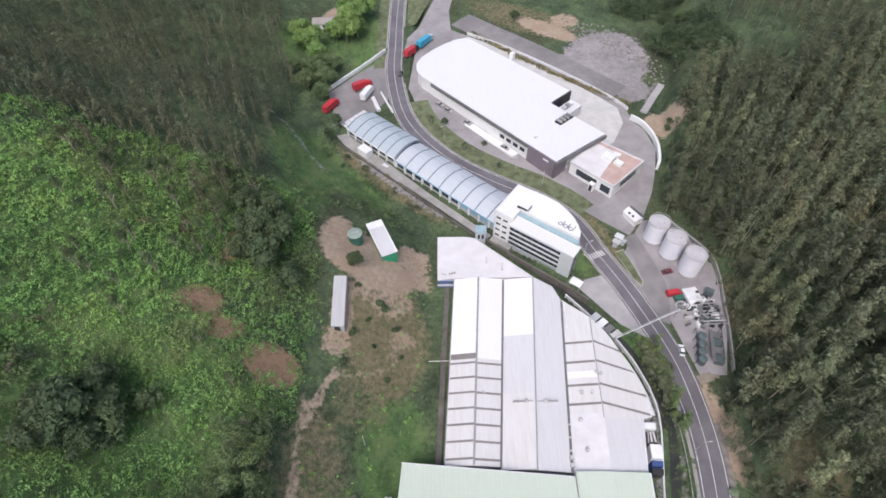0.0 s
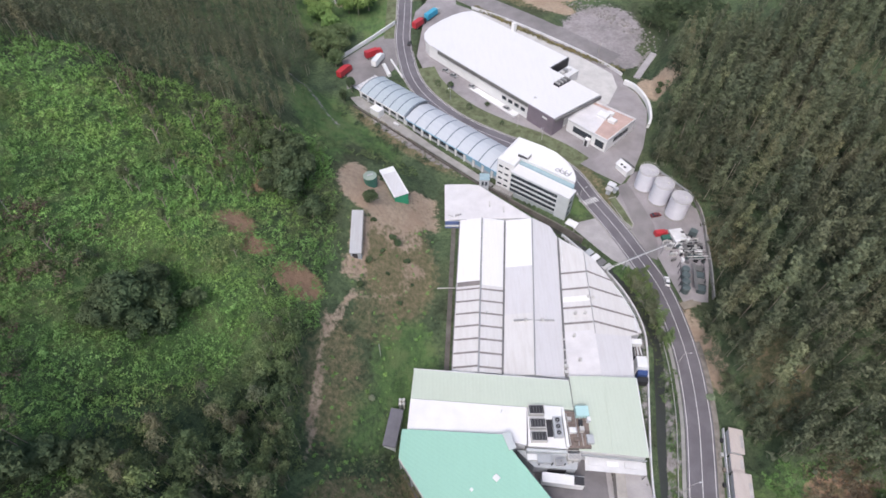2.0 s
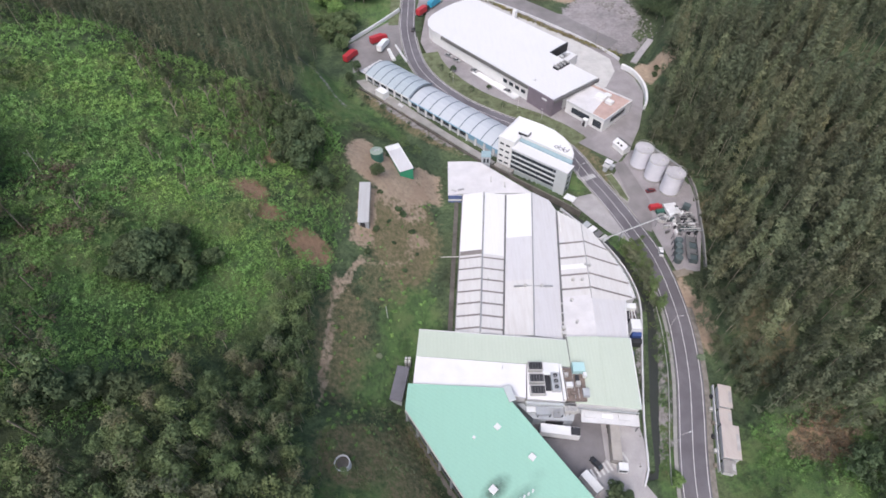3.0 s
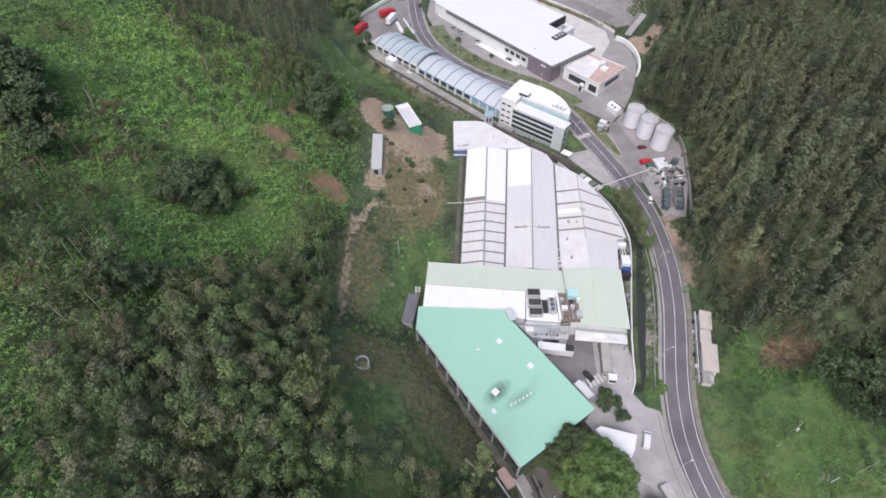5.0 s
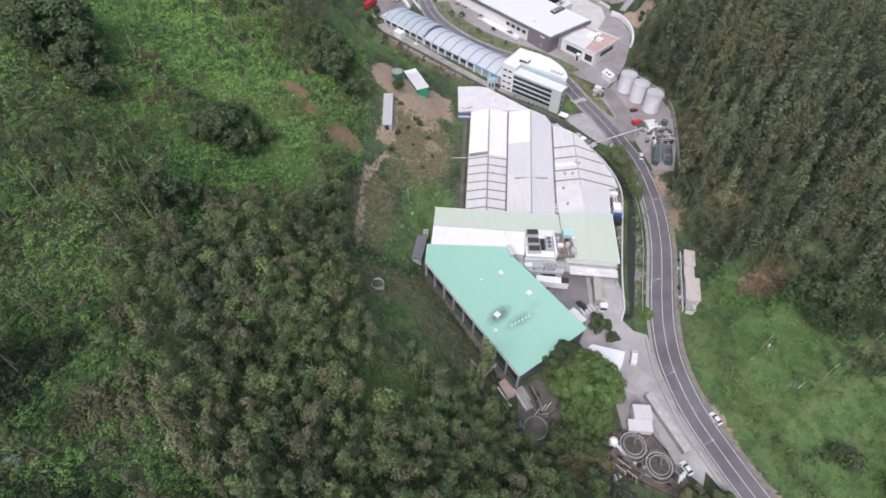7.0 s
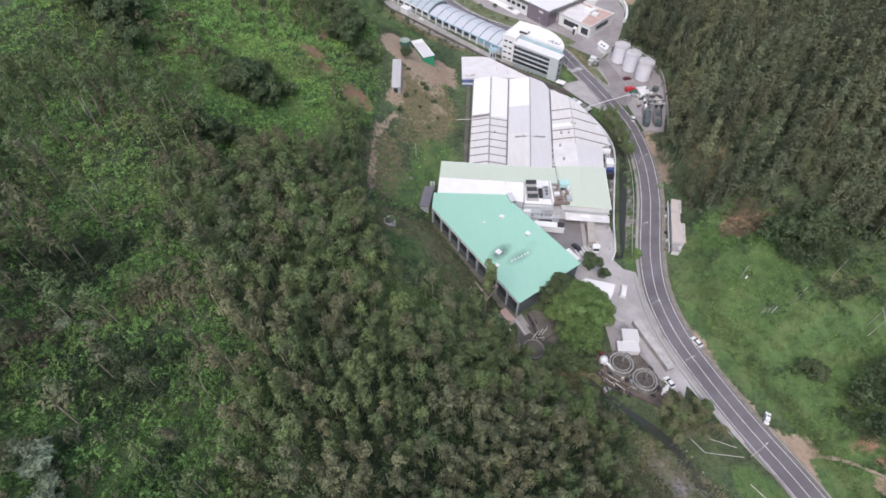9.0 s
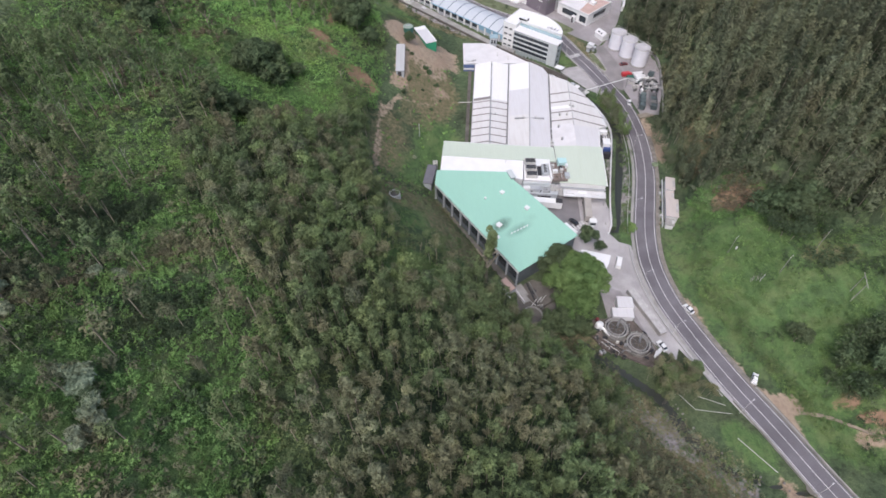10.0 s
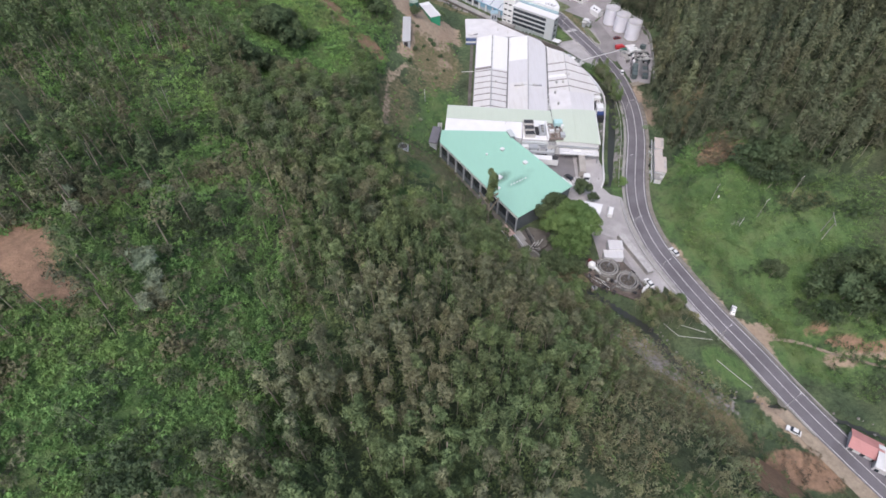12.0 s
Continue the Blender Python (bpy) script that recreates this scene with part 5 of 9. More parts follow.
lone("path_wall", ribbon(curve_through([(-42, 174), (-16, 151), (5, 132), (12, 126)], 5), 0.18, -0.18, -2.0, 0.9), DARKCONC, "low stained wall beside the service path", "wall", kind="structure")

# ---- big white hall with rounded corner ----
hall = thing("white_hall", "large white flat-roofed hall with a rounded corner", "warehouse", (25, 200, 5))
ZH = 11.6
HP = [(42.4, 155.6), (-9.8, 212.0), (-11.8, 216.5), (-12.0, 221.5), (-9.8, 227.0), (-4.5, 233.4), (1.8, 239.2), (7.0, 242.4), (11.8, 243.6), (54.4, 200.6), (45.2, 191.8), (63.8, 171.9)]
part("wall", Mb().prism([(p[0] * 0.985 + 0.35, p[1] * 0.985 + 2.95) for p in HP], 3.0, ZH - 0.3), WHITE, hall, "white hall wall")
part("roof", Mb().prism(HP, ZH - 0.3, ZH), ROOF_HALL, hall, "bright white roof membrane")
HU = Vector((-52.2, 56.4)).normalized()
HN = Vector((-HU.y, HU.x))


def hall_at(s, w):
    p = Vector((42.4, 155.6)) + HU * s + HN * w
    return (p.x, p.y)


# grey strip laid on the front as the roof edge's shade
part("front_shade_band", Mb().prism([hall_at(14, -0.1), hall_at(70, -0.1), hall_at(70, 0.35), hall_at(14, 0.35)], ZH - 1.9, ZH - 0.35), GUTTER, hall, "grey strip standing in for the shade under the roof edge")
part("front_annexe", Mb().prism([hall_at(18, 0.2), hall_at(72, 0.2), hall_at(72, 3.4), hall_at(18, 3.4)], 3.5, 4.5), WHITE, hall, "low white plinth along the front")
for k in range(12):
    part("wall_pilaster", Mb().prism([hall_at(20 + 4.2 * k, 3.42), hall_at(20.4 + 4.2 * k, 3.42), hall_at(20.4 + 4.2 * k, 3.6), hall_at(20 + 4.2 * k, 3.6)], 3.5, 4.42), CREAM, hall)
part("plum_front", Mb().prism([hall_at(0.2, 0.0), hall_at(13.5, 0.0), hall_at(13.5, 0.5), hall_at(0.2, 0.5)], 3.0, ZH - 0.1), PURPLE, hall, "plum grey entrance front")
part("plum_front", Mb().prism([hall_at(0.0, -6.5), hall_at(-0.5, -6.5), hall_at(-0.5, 0.5), hall_at(0.0, 0.5)], 3.0, ZH - 0.1), PURPLE, hall)
part("front_sign", Mb().prism([hall_at(3, 0.52), hall_at(5.6, 0.52), hall_at(5.6, 0.62), hall_at(3, 0.62)], 9.4, 10.2), WHITE, hall, "small white plate")
for k in range(4):
    part("window", Mb().prism([hall_at(15.0 + 3.6 * k, 0.36), hall_at(17.4 + 3.6 * k, 0.36), hall_at(17.4 + 3.6 * k, 0.46), hall_at(15.0 + 3.6 * k, 0.46)], 6.9, 8.5), GLASS, hall, "dark wide window")
part("raised_edge", Mb().prism([(45.0, 192.2), (54.4, 200.9), (54.8, 200.2), (45.6, 191.4)], 5.0, ZH + 0.1), DARK, hall, "dark end wall of the roof step")
part("end_band", Mb().prism([(42.6, 155.3), (64.0, 171.5), (64.4, 171.0), (43.0, 154.8)], ZH - 1.6, ZH - 0.1), GUTTER, hall, "grey band on the end wall")
part("chimney", Mb().slab((31.4, 225.0), HU, 0.9, 0.9, 5.0, 15.0), WHITE, hall, "white square chimney")
plant = thing("cooling_plant", "grey cooling machines in the recess of the hall's roof", "machinery", (52, 190, 5))
part("frame_base", Mb().prism([(47.5, 190.8), (54.5, 197.5), (58.5, 193.5), (51.5, 186.5)], 4.6, 9.5), CREAM, plant)
for k in range(3):
    part("machine", Mb().slab((50.6 + 1.6 * k, 190.6 + 1.5 * k), HU, 0.9, 0.7, 9.5, 10.8 + 0.3 * (k % 2)), (GALV, STEEL, WHITE)[k], plant)
skyl = thing("roof_machine", "dark framed machine on the white roof", "machinery", (49, 180, ZH))
part("tray", Mb().slab((48.9, 180.8), (0.75, 0.66), 4.0, 1.5, ZH, ZH + 0.8), DARK, skyl)
part("frame", Mb().slab((48.9, 180.8), (0.75, 0.66), 3.2, 0.9, ZH + 0.8, ZH + 1.3), GUTTER, skyl)
for k in range(4):
    part("rail", Mb().slab((46.4 + 1.6 * k, 178.6 + 1.4 * k), HU, 1.5, 0.1, ZH + 0.8, ZH + 1.5), GALV, skyl)

cafe = thing("canteen_block", "low white block with pinkish roof terrace", "building", (62, 158, 4))
CA, CB, CC, CD = (62.4, 144.8), (48.8, 158.4), (61.8, 170.8), (76.6, 158.6)
part("wall", Mb().prism([CA, CB, CC, CD], 3.0, 8.6), WHITE, cafe)
part("roof", Mb().prism([CA, CB, CC, CD], 8.6, 8.8), PINKROOF, cafe, "pinkish roof terrace")
part("roof_part", Mb().prism([(58.0, 149.4), CB, (60.5, 169.6), (67.5, 163.5)], 8.8, 8.95), ROOF_FLAT, cafe, "white part of the roof")
for a, b in ((CA, CB), (CB, CC), (CC, CD), (CD, CA)):
    part("parapet", Mb().slab(((a[0] + b[0]) / 2, (a[1] + b[1]) / 2), (b[0] - a[0], b[1] - a[1]), math.dist(a, b) / 2, 0.2, 8.5, 9.4), CREAM, cafe)
for x, y, s in ((63.6, 160.6, 1.7), (66.6, 157.0, 1.2), (66.8, 161.6, 1.0)):
    part("roof_box", Mb().slab((x, y), (1, -0.9), s * 1.3, s, 8.9, 10.2), WHITE, cafe, "white roof housing")
part("strip_window", Mb().slab((54.2, 152.75), (1, -1), 4.5, 0.1, 5.0, 7.6), GLASS, cafe, "dark strip window")
part("strip_window", Mb().slab((60.2, 146.75), (1, -1), 2.0, 0.1, 4.4, 7.4), GLASS, cafe)
part("porch", Mb().slab((56.0, 149.4), (1, -1), 1.0, 0.8, 3.2, 6.4), WHITE, cafe, "white entrance frame")
part("porch_opening", Mb().slab((55.4, 148.8), (1, -1), 0.6, 0.1, 3.2, 5.8), DARK, cafe)
part("side_window", Mb().slab((69.6, 151.4), (1, 0.97), 5.0, 0.12, 6.0, 7.8), GLASS, cafe, "dark side window band")

guard = thing("gatehouse", "small white gatehouse with dark gabled roof", "gatehouse", (68.6, 134.5, 2.6))
GU = Vector((2.4, -4.0)).normalized()
GW = Vector((-GU.y, GU.x))
gc = Vector((68.6, 134.6))
part("wall", Mb().slab(gc, GU, 3.0, 2.0, 2.2, 5.2), WHITE, guard)
for sgn in (-1, 1):
    a, b, c, d = gc - GU * 3.2 + GW * 2.4 * sgn, gc + GU * 3.2 + GW * 2.4 * sgn, gc + GU * 3.2, gc - GU * 3.2
    part("roof_slope", Mb().sheet([tuple(p) for p in (a, b, c, d)], lambda x, y: 6.6 - 0.6 * abs((Vector((x, y)) - gc).dot(GW)), 0.12), GUTTER if sgn > 0 else CREAM, guard, "grey roof slope" if sgn > 0 else "white roof slope")
for k in range(2):
    part("dormer", Mb().slab(gc + GU * (0.9 - 1.8 * k) - GW * 1.5, GU, 0.4, 0.3, 5.6, 6.1), DARK, guard)
gate = thing("gate_shelter", "grey gate shelter on the traffic island", "shelter", (60.4, 123.2, 2.0))
for k, (x, y, s, z) in enumerate(((60.0, 122.2, 1.3, 4.6), (61.4, 124.4, 1.5, 4.9), (62.6, 122.9, 1.0, 4.3))):
    part("canopy", Mb().slab((x, y), OU, s, s * 0.8, z, z + 0.2), (GALV, CREAM, GREYWALL)[k], gate)
    part("booth", Mb().slab((x, y), OU, s * 0.6, s * 0.5, 2.0, z), GREYWALL, gate)

# ---- storage tanks ----
def storage_tank(x, y, r, top):
    z0 = float(floor_z(y))
    t = thing("storage_tank", "tall white cylindrical storage tank with low domed roof", "tank", (x, y, z0), "storage tanks")
    part("shell", Mb().ring(x, y, z0, top, r, 40), TANKSHELL, t, "white painted steel shell")
    part("roof", Mb().dome(x, y, top, r, 0.45, 40, 3), TANKTOP, t, "dusty pale tank roof")
    part("hatch", Mb().ring(x + 1.2, y - 0.6, top + 0.2, top + 0.75, 0.45, 12), GALV, t)
    for k in range(16):
        a = k * math.pi / 8
        part("guard_post", Mb().rod((x + r * math.cos(a), y + r * math.sin(a), top), (x + r * math.cos(a), y + r * math.sin(a), top + 1.0), 0.035, 4), GALV, t)
    part("guard_rail", Mb().pipe_wall(x, y, top + 0.95, top + 1.02, r, 0.06, 40), GALV, t)
    part("rim", Mb().pipe_wall(x, y, top - 0.12, top + 0.12, r + 0.08, 0.16, 40), GALV, t)
    part("base_ring", Mb().pipe_wall(x, y, z0, z0 + 0.4, r + 0.35, 0.4, 40), CONCRETE, t)
    part("ladder", Mb().slab((x + r * 0.72, y + r * 0.72), (0.7, -0.7), 0.25, 0.06, z0, top), GALV, t)
    return t


for x, y in ((74.2, 126.0), (78.2, 119.2), (82.6, 112.0)):
    storage_tank(x, y, 3.55, 10.6)
bund = thing("tank_wall", "pale low wall and walkway behind the storage tanks", "wall", (86, 122, 2), kind="structure")
part("wall", ribbon(curve_through([(80, 133.5), (86, 126), (91.5, 117.5), (91.8, 108), (90.4, 100), (88.6, 88), (85.8, 75)], 4), 0.2, -0.2, -0.5, 1.9), CONCRETE, bund)
part("walkway", ribbon([(77.5, 130.2), (86.6, 117.0)], 0.35, -0.35, 8.6, 8.8, above=lambda x, y: 0.0), STEEL, bund, "thin steel walkway between the tank tops")

# ---- tank and pipe yard ----
for k in range(4):
    lone("round_tank", Mb().ring(79.4 - 0.75 * k * 0.9, 86.0 - 2.6 * k, 0.5, 3.0, 1.35, 18).dome(79.4 - 0.75 * k * 0.9, 86.0 - 2.6 * k, 3.0, 1.35, 0.35, 18, 2), TANKTEAL, "squat grey-green round tank", "tank", "green tanks")
for k in range(4):
    lone("square_tank", Mb().slab((84.2 - 0.55 * k, 86.4 - 2.7 * k), (0.25, 1), 1.15, 1.3, 0.5, 2.6), TANKTEAL if k % 2 else GUTTER, "grey-green rectangular steel vessel", "tank", "square vessels")
rack = thing("pipe_rack", "crowded rack of grey pipes and vessels", "machinery", (84, 95, 1))
for k in range(8):
    part("pipe", Mb().rod((79.5 + 0.3 * k, 98.5 - 1.2 * k, 2.6 + 0.2 * (k % 3)), (87.5 + 0.2 * k, 99.5 - 1.3 * k, 2.6 + 0.2 * (k % 3)), 0.2), (GALV, STEEL, GUTTER)[k % 3], rack)
for k in range(7):
    part("vessel", Mb().slab((80.6 + 1.15 * k, 96.6 - 1.5 * (k % 3)), (1, 0.15), 0.7, 1.0, 1.0, 2.4 + 0.4 * (k % 2)), (WHITE, GUTTER, GALV, DARK, STEEL)[k % 5], rack)
part("pale_slab", Mb().slab((80.8, 101.4), (1, 0.2), 2.4, 2.6, 1.2, 2.8), CREAM, rack, "pale concrete block")
part("green_cabin", Mb().slab((86.6, 102.4), (1, -0.6), 1.3, 1.0, 1.4, 3.6), TANKTEAL, rack, "grey-green cabin")
ringt = thing("open_ring_tank", "round open steel tank frame", "tank", (76.4, 97.4, 1.2))
part("shell", Mb().pipe_wall(76.4, 97.2, 1.2, 2.6, 1.9, 0.2), GALV, ringt)
part("floor", Mb().ring(76.4, 97.2, 1.2, 1.6, 1.75, 24), GUTTER, ringt)
for k in range(4):
    part("spoke", Mb().slab((76.4, 97.2), (math.cos(k * 0.785), math.sin(k * 0.785)), 1.8, 0.1, 2.3, 2.45), STEEL, ringt)
lone("green_skip", Mb().slab((76.4, 100.4), (1, 0.2), 1.5, 0.9, 1.4, 2.7), TANKGREEN, "dark green waste skip", "skip")
lone("timber_pile", Mb().slab((77.0, 72.8), (1, 0.3), 2.4, 1.3, 0.3, 1.1).slab((80.2, 73.6), (1, -0.2), 1.2, 0.5, 0.3, 0.9), WOOD, "pile of brown timber on bare earth", "timber pile")

# pipe bridge over the road
pb = thing("pipe_bridge", "pale pipe bridge spanning the road", "pipe bridge", (62, 88, 1))
pa, pz = Vector((51.6, 83.6, 6.2)), Vector((73.2, 93.6, 6.2))
part("beam", Mb().rod(pa, pz, 0.11, 6), STEEL, pb, "long pale beam")
part("pipe", Mb().rod(pa + Vector((0.2, -0.5, 0.3)), pz + Vector((0.2, -0.5, 0.3)), 0.12), WHITE, pb)
for p in (pa, pa.lerp(pz, 0.33), pz):
    part("post", Mb().rod((p.x, p.y, 0.3), (p.x, p.y, 6.2), 0.16), STEEL, pb)
shed_gate = thing("gate_canopy", "grey slatted canopies beside the factory gate", "canopy", (51, 89, 1))
for k in range(4):
    part("canopy", Mb().slab((47.6 + 1.8 * k, 92.4 - 2.1 * k), (0.62, -0.78), 1.1, 1.7, 3.2, 3.4), (GREYWALL, WHITE, GUTTER, GALV)[k], shed_gate)
    part("post", Mb().rod((47.6 + 1.8 * k, 92.4 - 2.1 * k, 0.4), (47.6 + 1.8 * k, 92.4 - 2.1 * k, 3.2), 0.1), STEEL, shed_gate)
canal = curve_through([(40, 102), (47, 93.5), (54, 84.5), (58.4, 75), (60.6, 66), (60.4, 58), (57.6, 44), (53.2, 22), (51.2, 8), (49.4, 4)], 4)
lone("canal_wall", ribbon(canal, 0.22, -0.22, -2.8, 0.6), CREAM, "pale concrete wall beside the stream", "wall", kind="structure")
lone("stone_bank", ribbon([tuple(p) for p in stretch(canal, 8, 60)], 1.9, 0.5, -1.6, 0.05), GROUND, "grassy bank between wall and stream", "bank", kind="structure")

# ---- hillside pad: sheds and water tank ----
gs = thing("green_shed", "long green shed with pale roof on a dirt pad", "shed", (-19, 112, gz(-19, 112)))
GSU = Vector((6.4, -14.0)).normalized()
gcen = (-20.0, 115.8)
zb = gz(*gcen)
part("wall", Mb().slab(gcen, GSU, 7.4, 2.5, zb - 2.5, zb + 2.9), GREENPAINT, gs, "bright green board wall")
part("roof", Mb().slab(gcen, GSU, 7.6, 2.7, zb + 2.9, zb + 3.1), ROOF_GREY, gs, "pale grey corrugated roof")
GSW = Vector((-GSU.y, GSU.x))
for sgn in (-1, 1):
    part("roof_trim", Mb().slab(Vector(gcen) + GSW * 2.5 * sgn, GSU, 7.6, 0.22, zb + 3.1, zb + 3.2), WHITE, gs, "white roof edge")
part("roof_end", Mb().slab(Vector(gcen) - GSU * 6.2, GSU, 1.4, 2.4, zb + 3.1, zb + 3.18), WHITE, gs, "white end sheets")
wt = thing("water_tank", "dark green round water tank with pale lid", "water tank", (-27.6, 112.6, gz(-27.6, 112.6)))
zw = gz(-27.6, 112.6)
part("shell", Mb().ring(-27.6, 112.6, zw - 0.5, zw + 3.6, 2.3, 28), TANKGREEN, wt)
part("lid", Mb().dome(-27.6, 112.6, zw + 3.6, 2.35, 0.35, 28, 2), LID, wt, "greenish grey lid")
for k in range(3):
    part("lid_panel", Mb().slab((-28.2 + 0.7 * k, 112.4 + 0.3 * k), (0.3, 1), 0.5, 0.25, zw + 3.85, zw + 4.0), STEEL, wt)
bn = thing("grey_barn", "narrow shed with weathered pale roof on the slope", "shed", (-30, 87, gz(-30, 87)))
def barn_z(x, y):
    return gz(-31.6, 80) + (gz(-31.6, 95) - gz(-31.6, 80)) * (y - 80) / 15

BU = Vector((0.4, -15.5)).normalized()
part("wall", Mb().prism([(-31.2, 80.8), (-27.9, 80.8), (-28.2, 95.0), (-31.5, 95.0)], lambda x, y: gz(x, y) - 0.6, lambda x, y: barn_z(x, y) + 1.3), GREYWALL, bn)
part("roof", Mb().prism([(-31.4, 80.6), (-27.7, 80.6), (-28.0, 95.2), (-31.7, 95.2)], lambda x, y: barn_z(x, y) + 1.3, lambda x, y: barn_z(x, y) + 1.48), ROOF_BARN, bn, "weathered pale roof")
part("roof_edge", Mb().prism([(-27.75, 80.6), (-27.5, 80.6), (-27.8, 95.2), (-28.05, 95.2)], lambda x, y: barn_z(x, y) + 1.0, lambda x, y: barn_z(x, y) + 1.56), GUTTER, bn)
part("front_opening", Mb().box(-30.6, 80.68, gz(-29.5, 80.8), -29.0, 80.78, barn_z(-29.5, 80.8) + 0.9), DARK, bn)
rg = thing("ring_well", "round concrete ring well in the grass", "well", (-26.1, 2.5, gz(-26.1, 2.5)))
zr = gz(-26.1, 2.5)
part("ring", Mb().pipe_wall(-26.1, 2.5, zr - 1.6, zr + 1.5, 1.85, 0.26), CREAM, rg)
part("floor", Mb().ring(-26.1, 2.5, zr - 0.9, zr + 1.0, 1.62, 24), DARKCONC, rg)
lone("slope_post", Mb().rod((-20.4, 51.5, gz(-20.4, 51.5)), (-20.4, 51.5, gz(-20.4, 51.5) + 6.5), 0.12), GALV, "slim pale post on the slope", "post")

# ---- roadside sheds east of the road ----
rs = thing("roadside_sheds", "row of low weathered roadside sheds", "shed", (74, 20, 0))
RU = Vector((-5.2, -22.6)).normalized()
RW = Vector((-RU.y, RU.x))
rc = Vector((75.6, 31.4))
for s0, s1, w, z, mm, lab in ((0, 6.8, 3.6, 3.0, SHEDTOP, "faded pinkish grey board roof"), (7.0, 11.6, 3.3, 2.4, SHEDTOP, "faded pinkish patched roof"), (11.8, 21.2, 4.6, 3.0, SHEDTOP, "faded pinkish grey board roof"), (21.5, 25.0, 3.2, 2.2, CONCRETE, "low grey slab roof")):
    c = rc + RU * (s0 + s1) / 2 + RW * w / 2
    r = part("roof", Mb().slab(c, RU, (s1 - s0) / 2, w / 2, z, z + 0.16), mm, rs, lab)
    part("wall", Mb().slab(c, RU, (s1 - s0) / 2 - 0.25, w / 2 - 0.3, -0.2, z), CREAM, rs)
    part("patch", Mb().slab(c + RW * (w / 2 - 0.5), RU, (s1 - s0) / 4, 0.4, z + 0.16, z + 0.24), WEATHERED, r)
part("front_rail", Mb().slab(rc + RU * 12 - RW * 0.5, RU, 12.5, 0.12, -0.1, 1.3), CREAM, rs)
for k in range(6):
    part("clutter", Mb().slab(rc + RU * (3 + 4 * k) - RW * (1.0 + 0.3 * (k % 2)), RU, 0.5, 0.35, 0, 0.9), (DARK, GALV, WOOD)[k % 3], rs)

# ---- lower yard: tent roof, water works ----
tent = thing("white_canopy_roof", "large white flat canopy over the yard", "canopy", (42, -10, 0))
part("roof", Mb().prism([(35.8, -8.4), (37.4, -7.4), (46.6, -9.8), (45.2, -13.6), (43.4, -16.6), (37.6, -12.8)], 5.0, 5.25), ROOF_BRIGHT, tent, "bright white sheet roof")
for x, y in ((38.6, -7.4), (45.8, -10.4), (43.0, -15.8), (36.6, -8.4)):
    part("post", Mb().rod((x, y, 0), (x, y, 5.0), 0.13), STEEL, tent)
lone("white_container", Mb().slab((35.2, 4.4), (0.6, -0.8), 2.9, 1.15, 0, 2.7), WHITE, "white freight container in the yard", "container")
ww = thing("works_house", "small white flat-roofed pump house", "pump house", (47.5, -26, 0))
part("wall", Mb().slab((48.4, -27.4), (1, -0.05), 2.4, 2.0, -0.2, 3.2), WHITE, ww)
part("roof", Mb().slab((48.4, -27.4), (1, -0.05), 2.5, 2.1, 3.2, 3.4), ROOF_GREY, ww, "pale grey-white roof")
part("annexe", Mb().slab((47.2, -31.0), (1, -0.05), 3.2, 1.6, -0.2, 2.6), CREAM, ww)
part("annexe_roof", Mb().slab((47.2, -31.0), (1, -0.05), 3.3, 1.7, 2.6, 2.75), ROOF_GREY, ww)


def clarifier(x, y, r, h):
    c = thing("clarifier", "round concrete settling tank with walkway and dark water", "settling tank", (x, y, 0), "settling tanks")
    part("outer_wall", Mb().pipe_wall(x, y, -0.3, h, r, 0.42, 36), CONCRETE, c)
    part("inner_wall", Mb().pipe_wall(x, y, -0.3, h + 0.15, r * 0.76, 0.28, 32), CONCRETE, c)
    part("inner_weir", Mb().pipe_wall(x, y, -0.3, h - 0.15, r * 0.45, 0.12, 28), DARK, c)
    part("trough", Mb().ring(x, y, -0.2, h - 0.6, r - 0.3, 36), DARK, c)
    part("catwalk_ring", Mb().pipe_wall(x, y, -0.3, h - 0.4, r + 0.75, 0.18, 40), STAINED, c, "concrete outer ring wall")
    for k in range(6):
        a = k * math.pi / 3 + 0.2
        part("scraper_arm", Mb().rod((x, y, h - 0.1), (x + r * 0.68 * math.cos(a), y + r * 0.68 * math.sin(a), h - 0.1), 0.045), GUTTER, c)
    part("water", Mb().ring(x, y, h - 0.36, h - 0.2, r * 0.72 - 0.25, 32), SLUDGE, c, "dark murky water")
    part("bridge", Mb().slab((x + 0.25 * r, y + 0.43 * r), (0.5, 0.86), r * 0.5, 0.28, h + 0.2, h + 0.32), GUTTER, c, "narrow steel walkway")
    part("hub", Mb().ring(x, y, h, h + 1.0, 0.35, 12), GUTTER, c)
    for k in range(12):
        a = k * math.pi / 6
        part("rail_post", Mb().rod((x + r * math.cos(a), y + r * math.sin(a), h), (x + r * math.cos(a), y + r * math.sin(a), h + 1.0), 0.05), GALV, c)


clarifier(44.3, -36.2, 3.6, 2.2)
clarifier(50.2, -41.3, 3.6, 1.8)
gasd = thing("white_dome_tank", "small white domed tank with a white duct", "tank", (39.2, -35, 0))
part("shell", Mb().ring(39.2, -35.2, -0.2, 2.2, 1.25, 24).dome(39.2, -35.2, 2.2, 1.25, 1.0, 24, 5), WHITE, gasd)
part("duct", Mb().rod((39.8, -36.0, 1.8), (42.0, -38.6, 1.6), 0.45, 10), WHITE, gasd)
lone("red_tank", Mb().ring(39.2, -32.4, -0.2, 1.2, 0.6, 18), DEEPRED, "small red round tank", "tank")
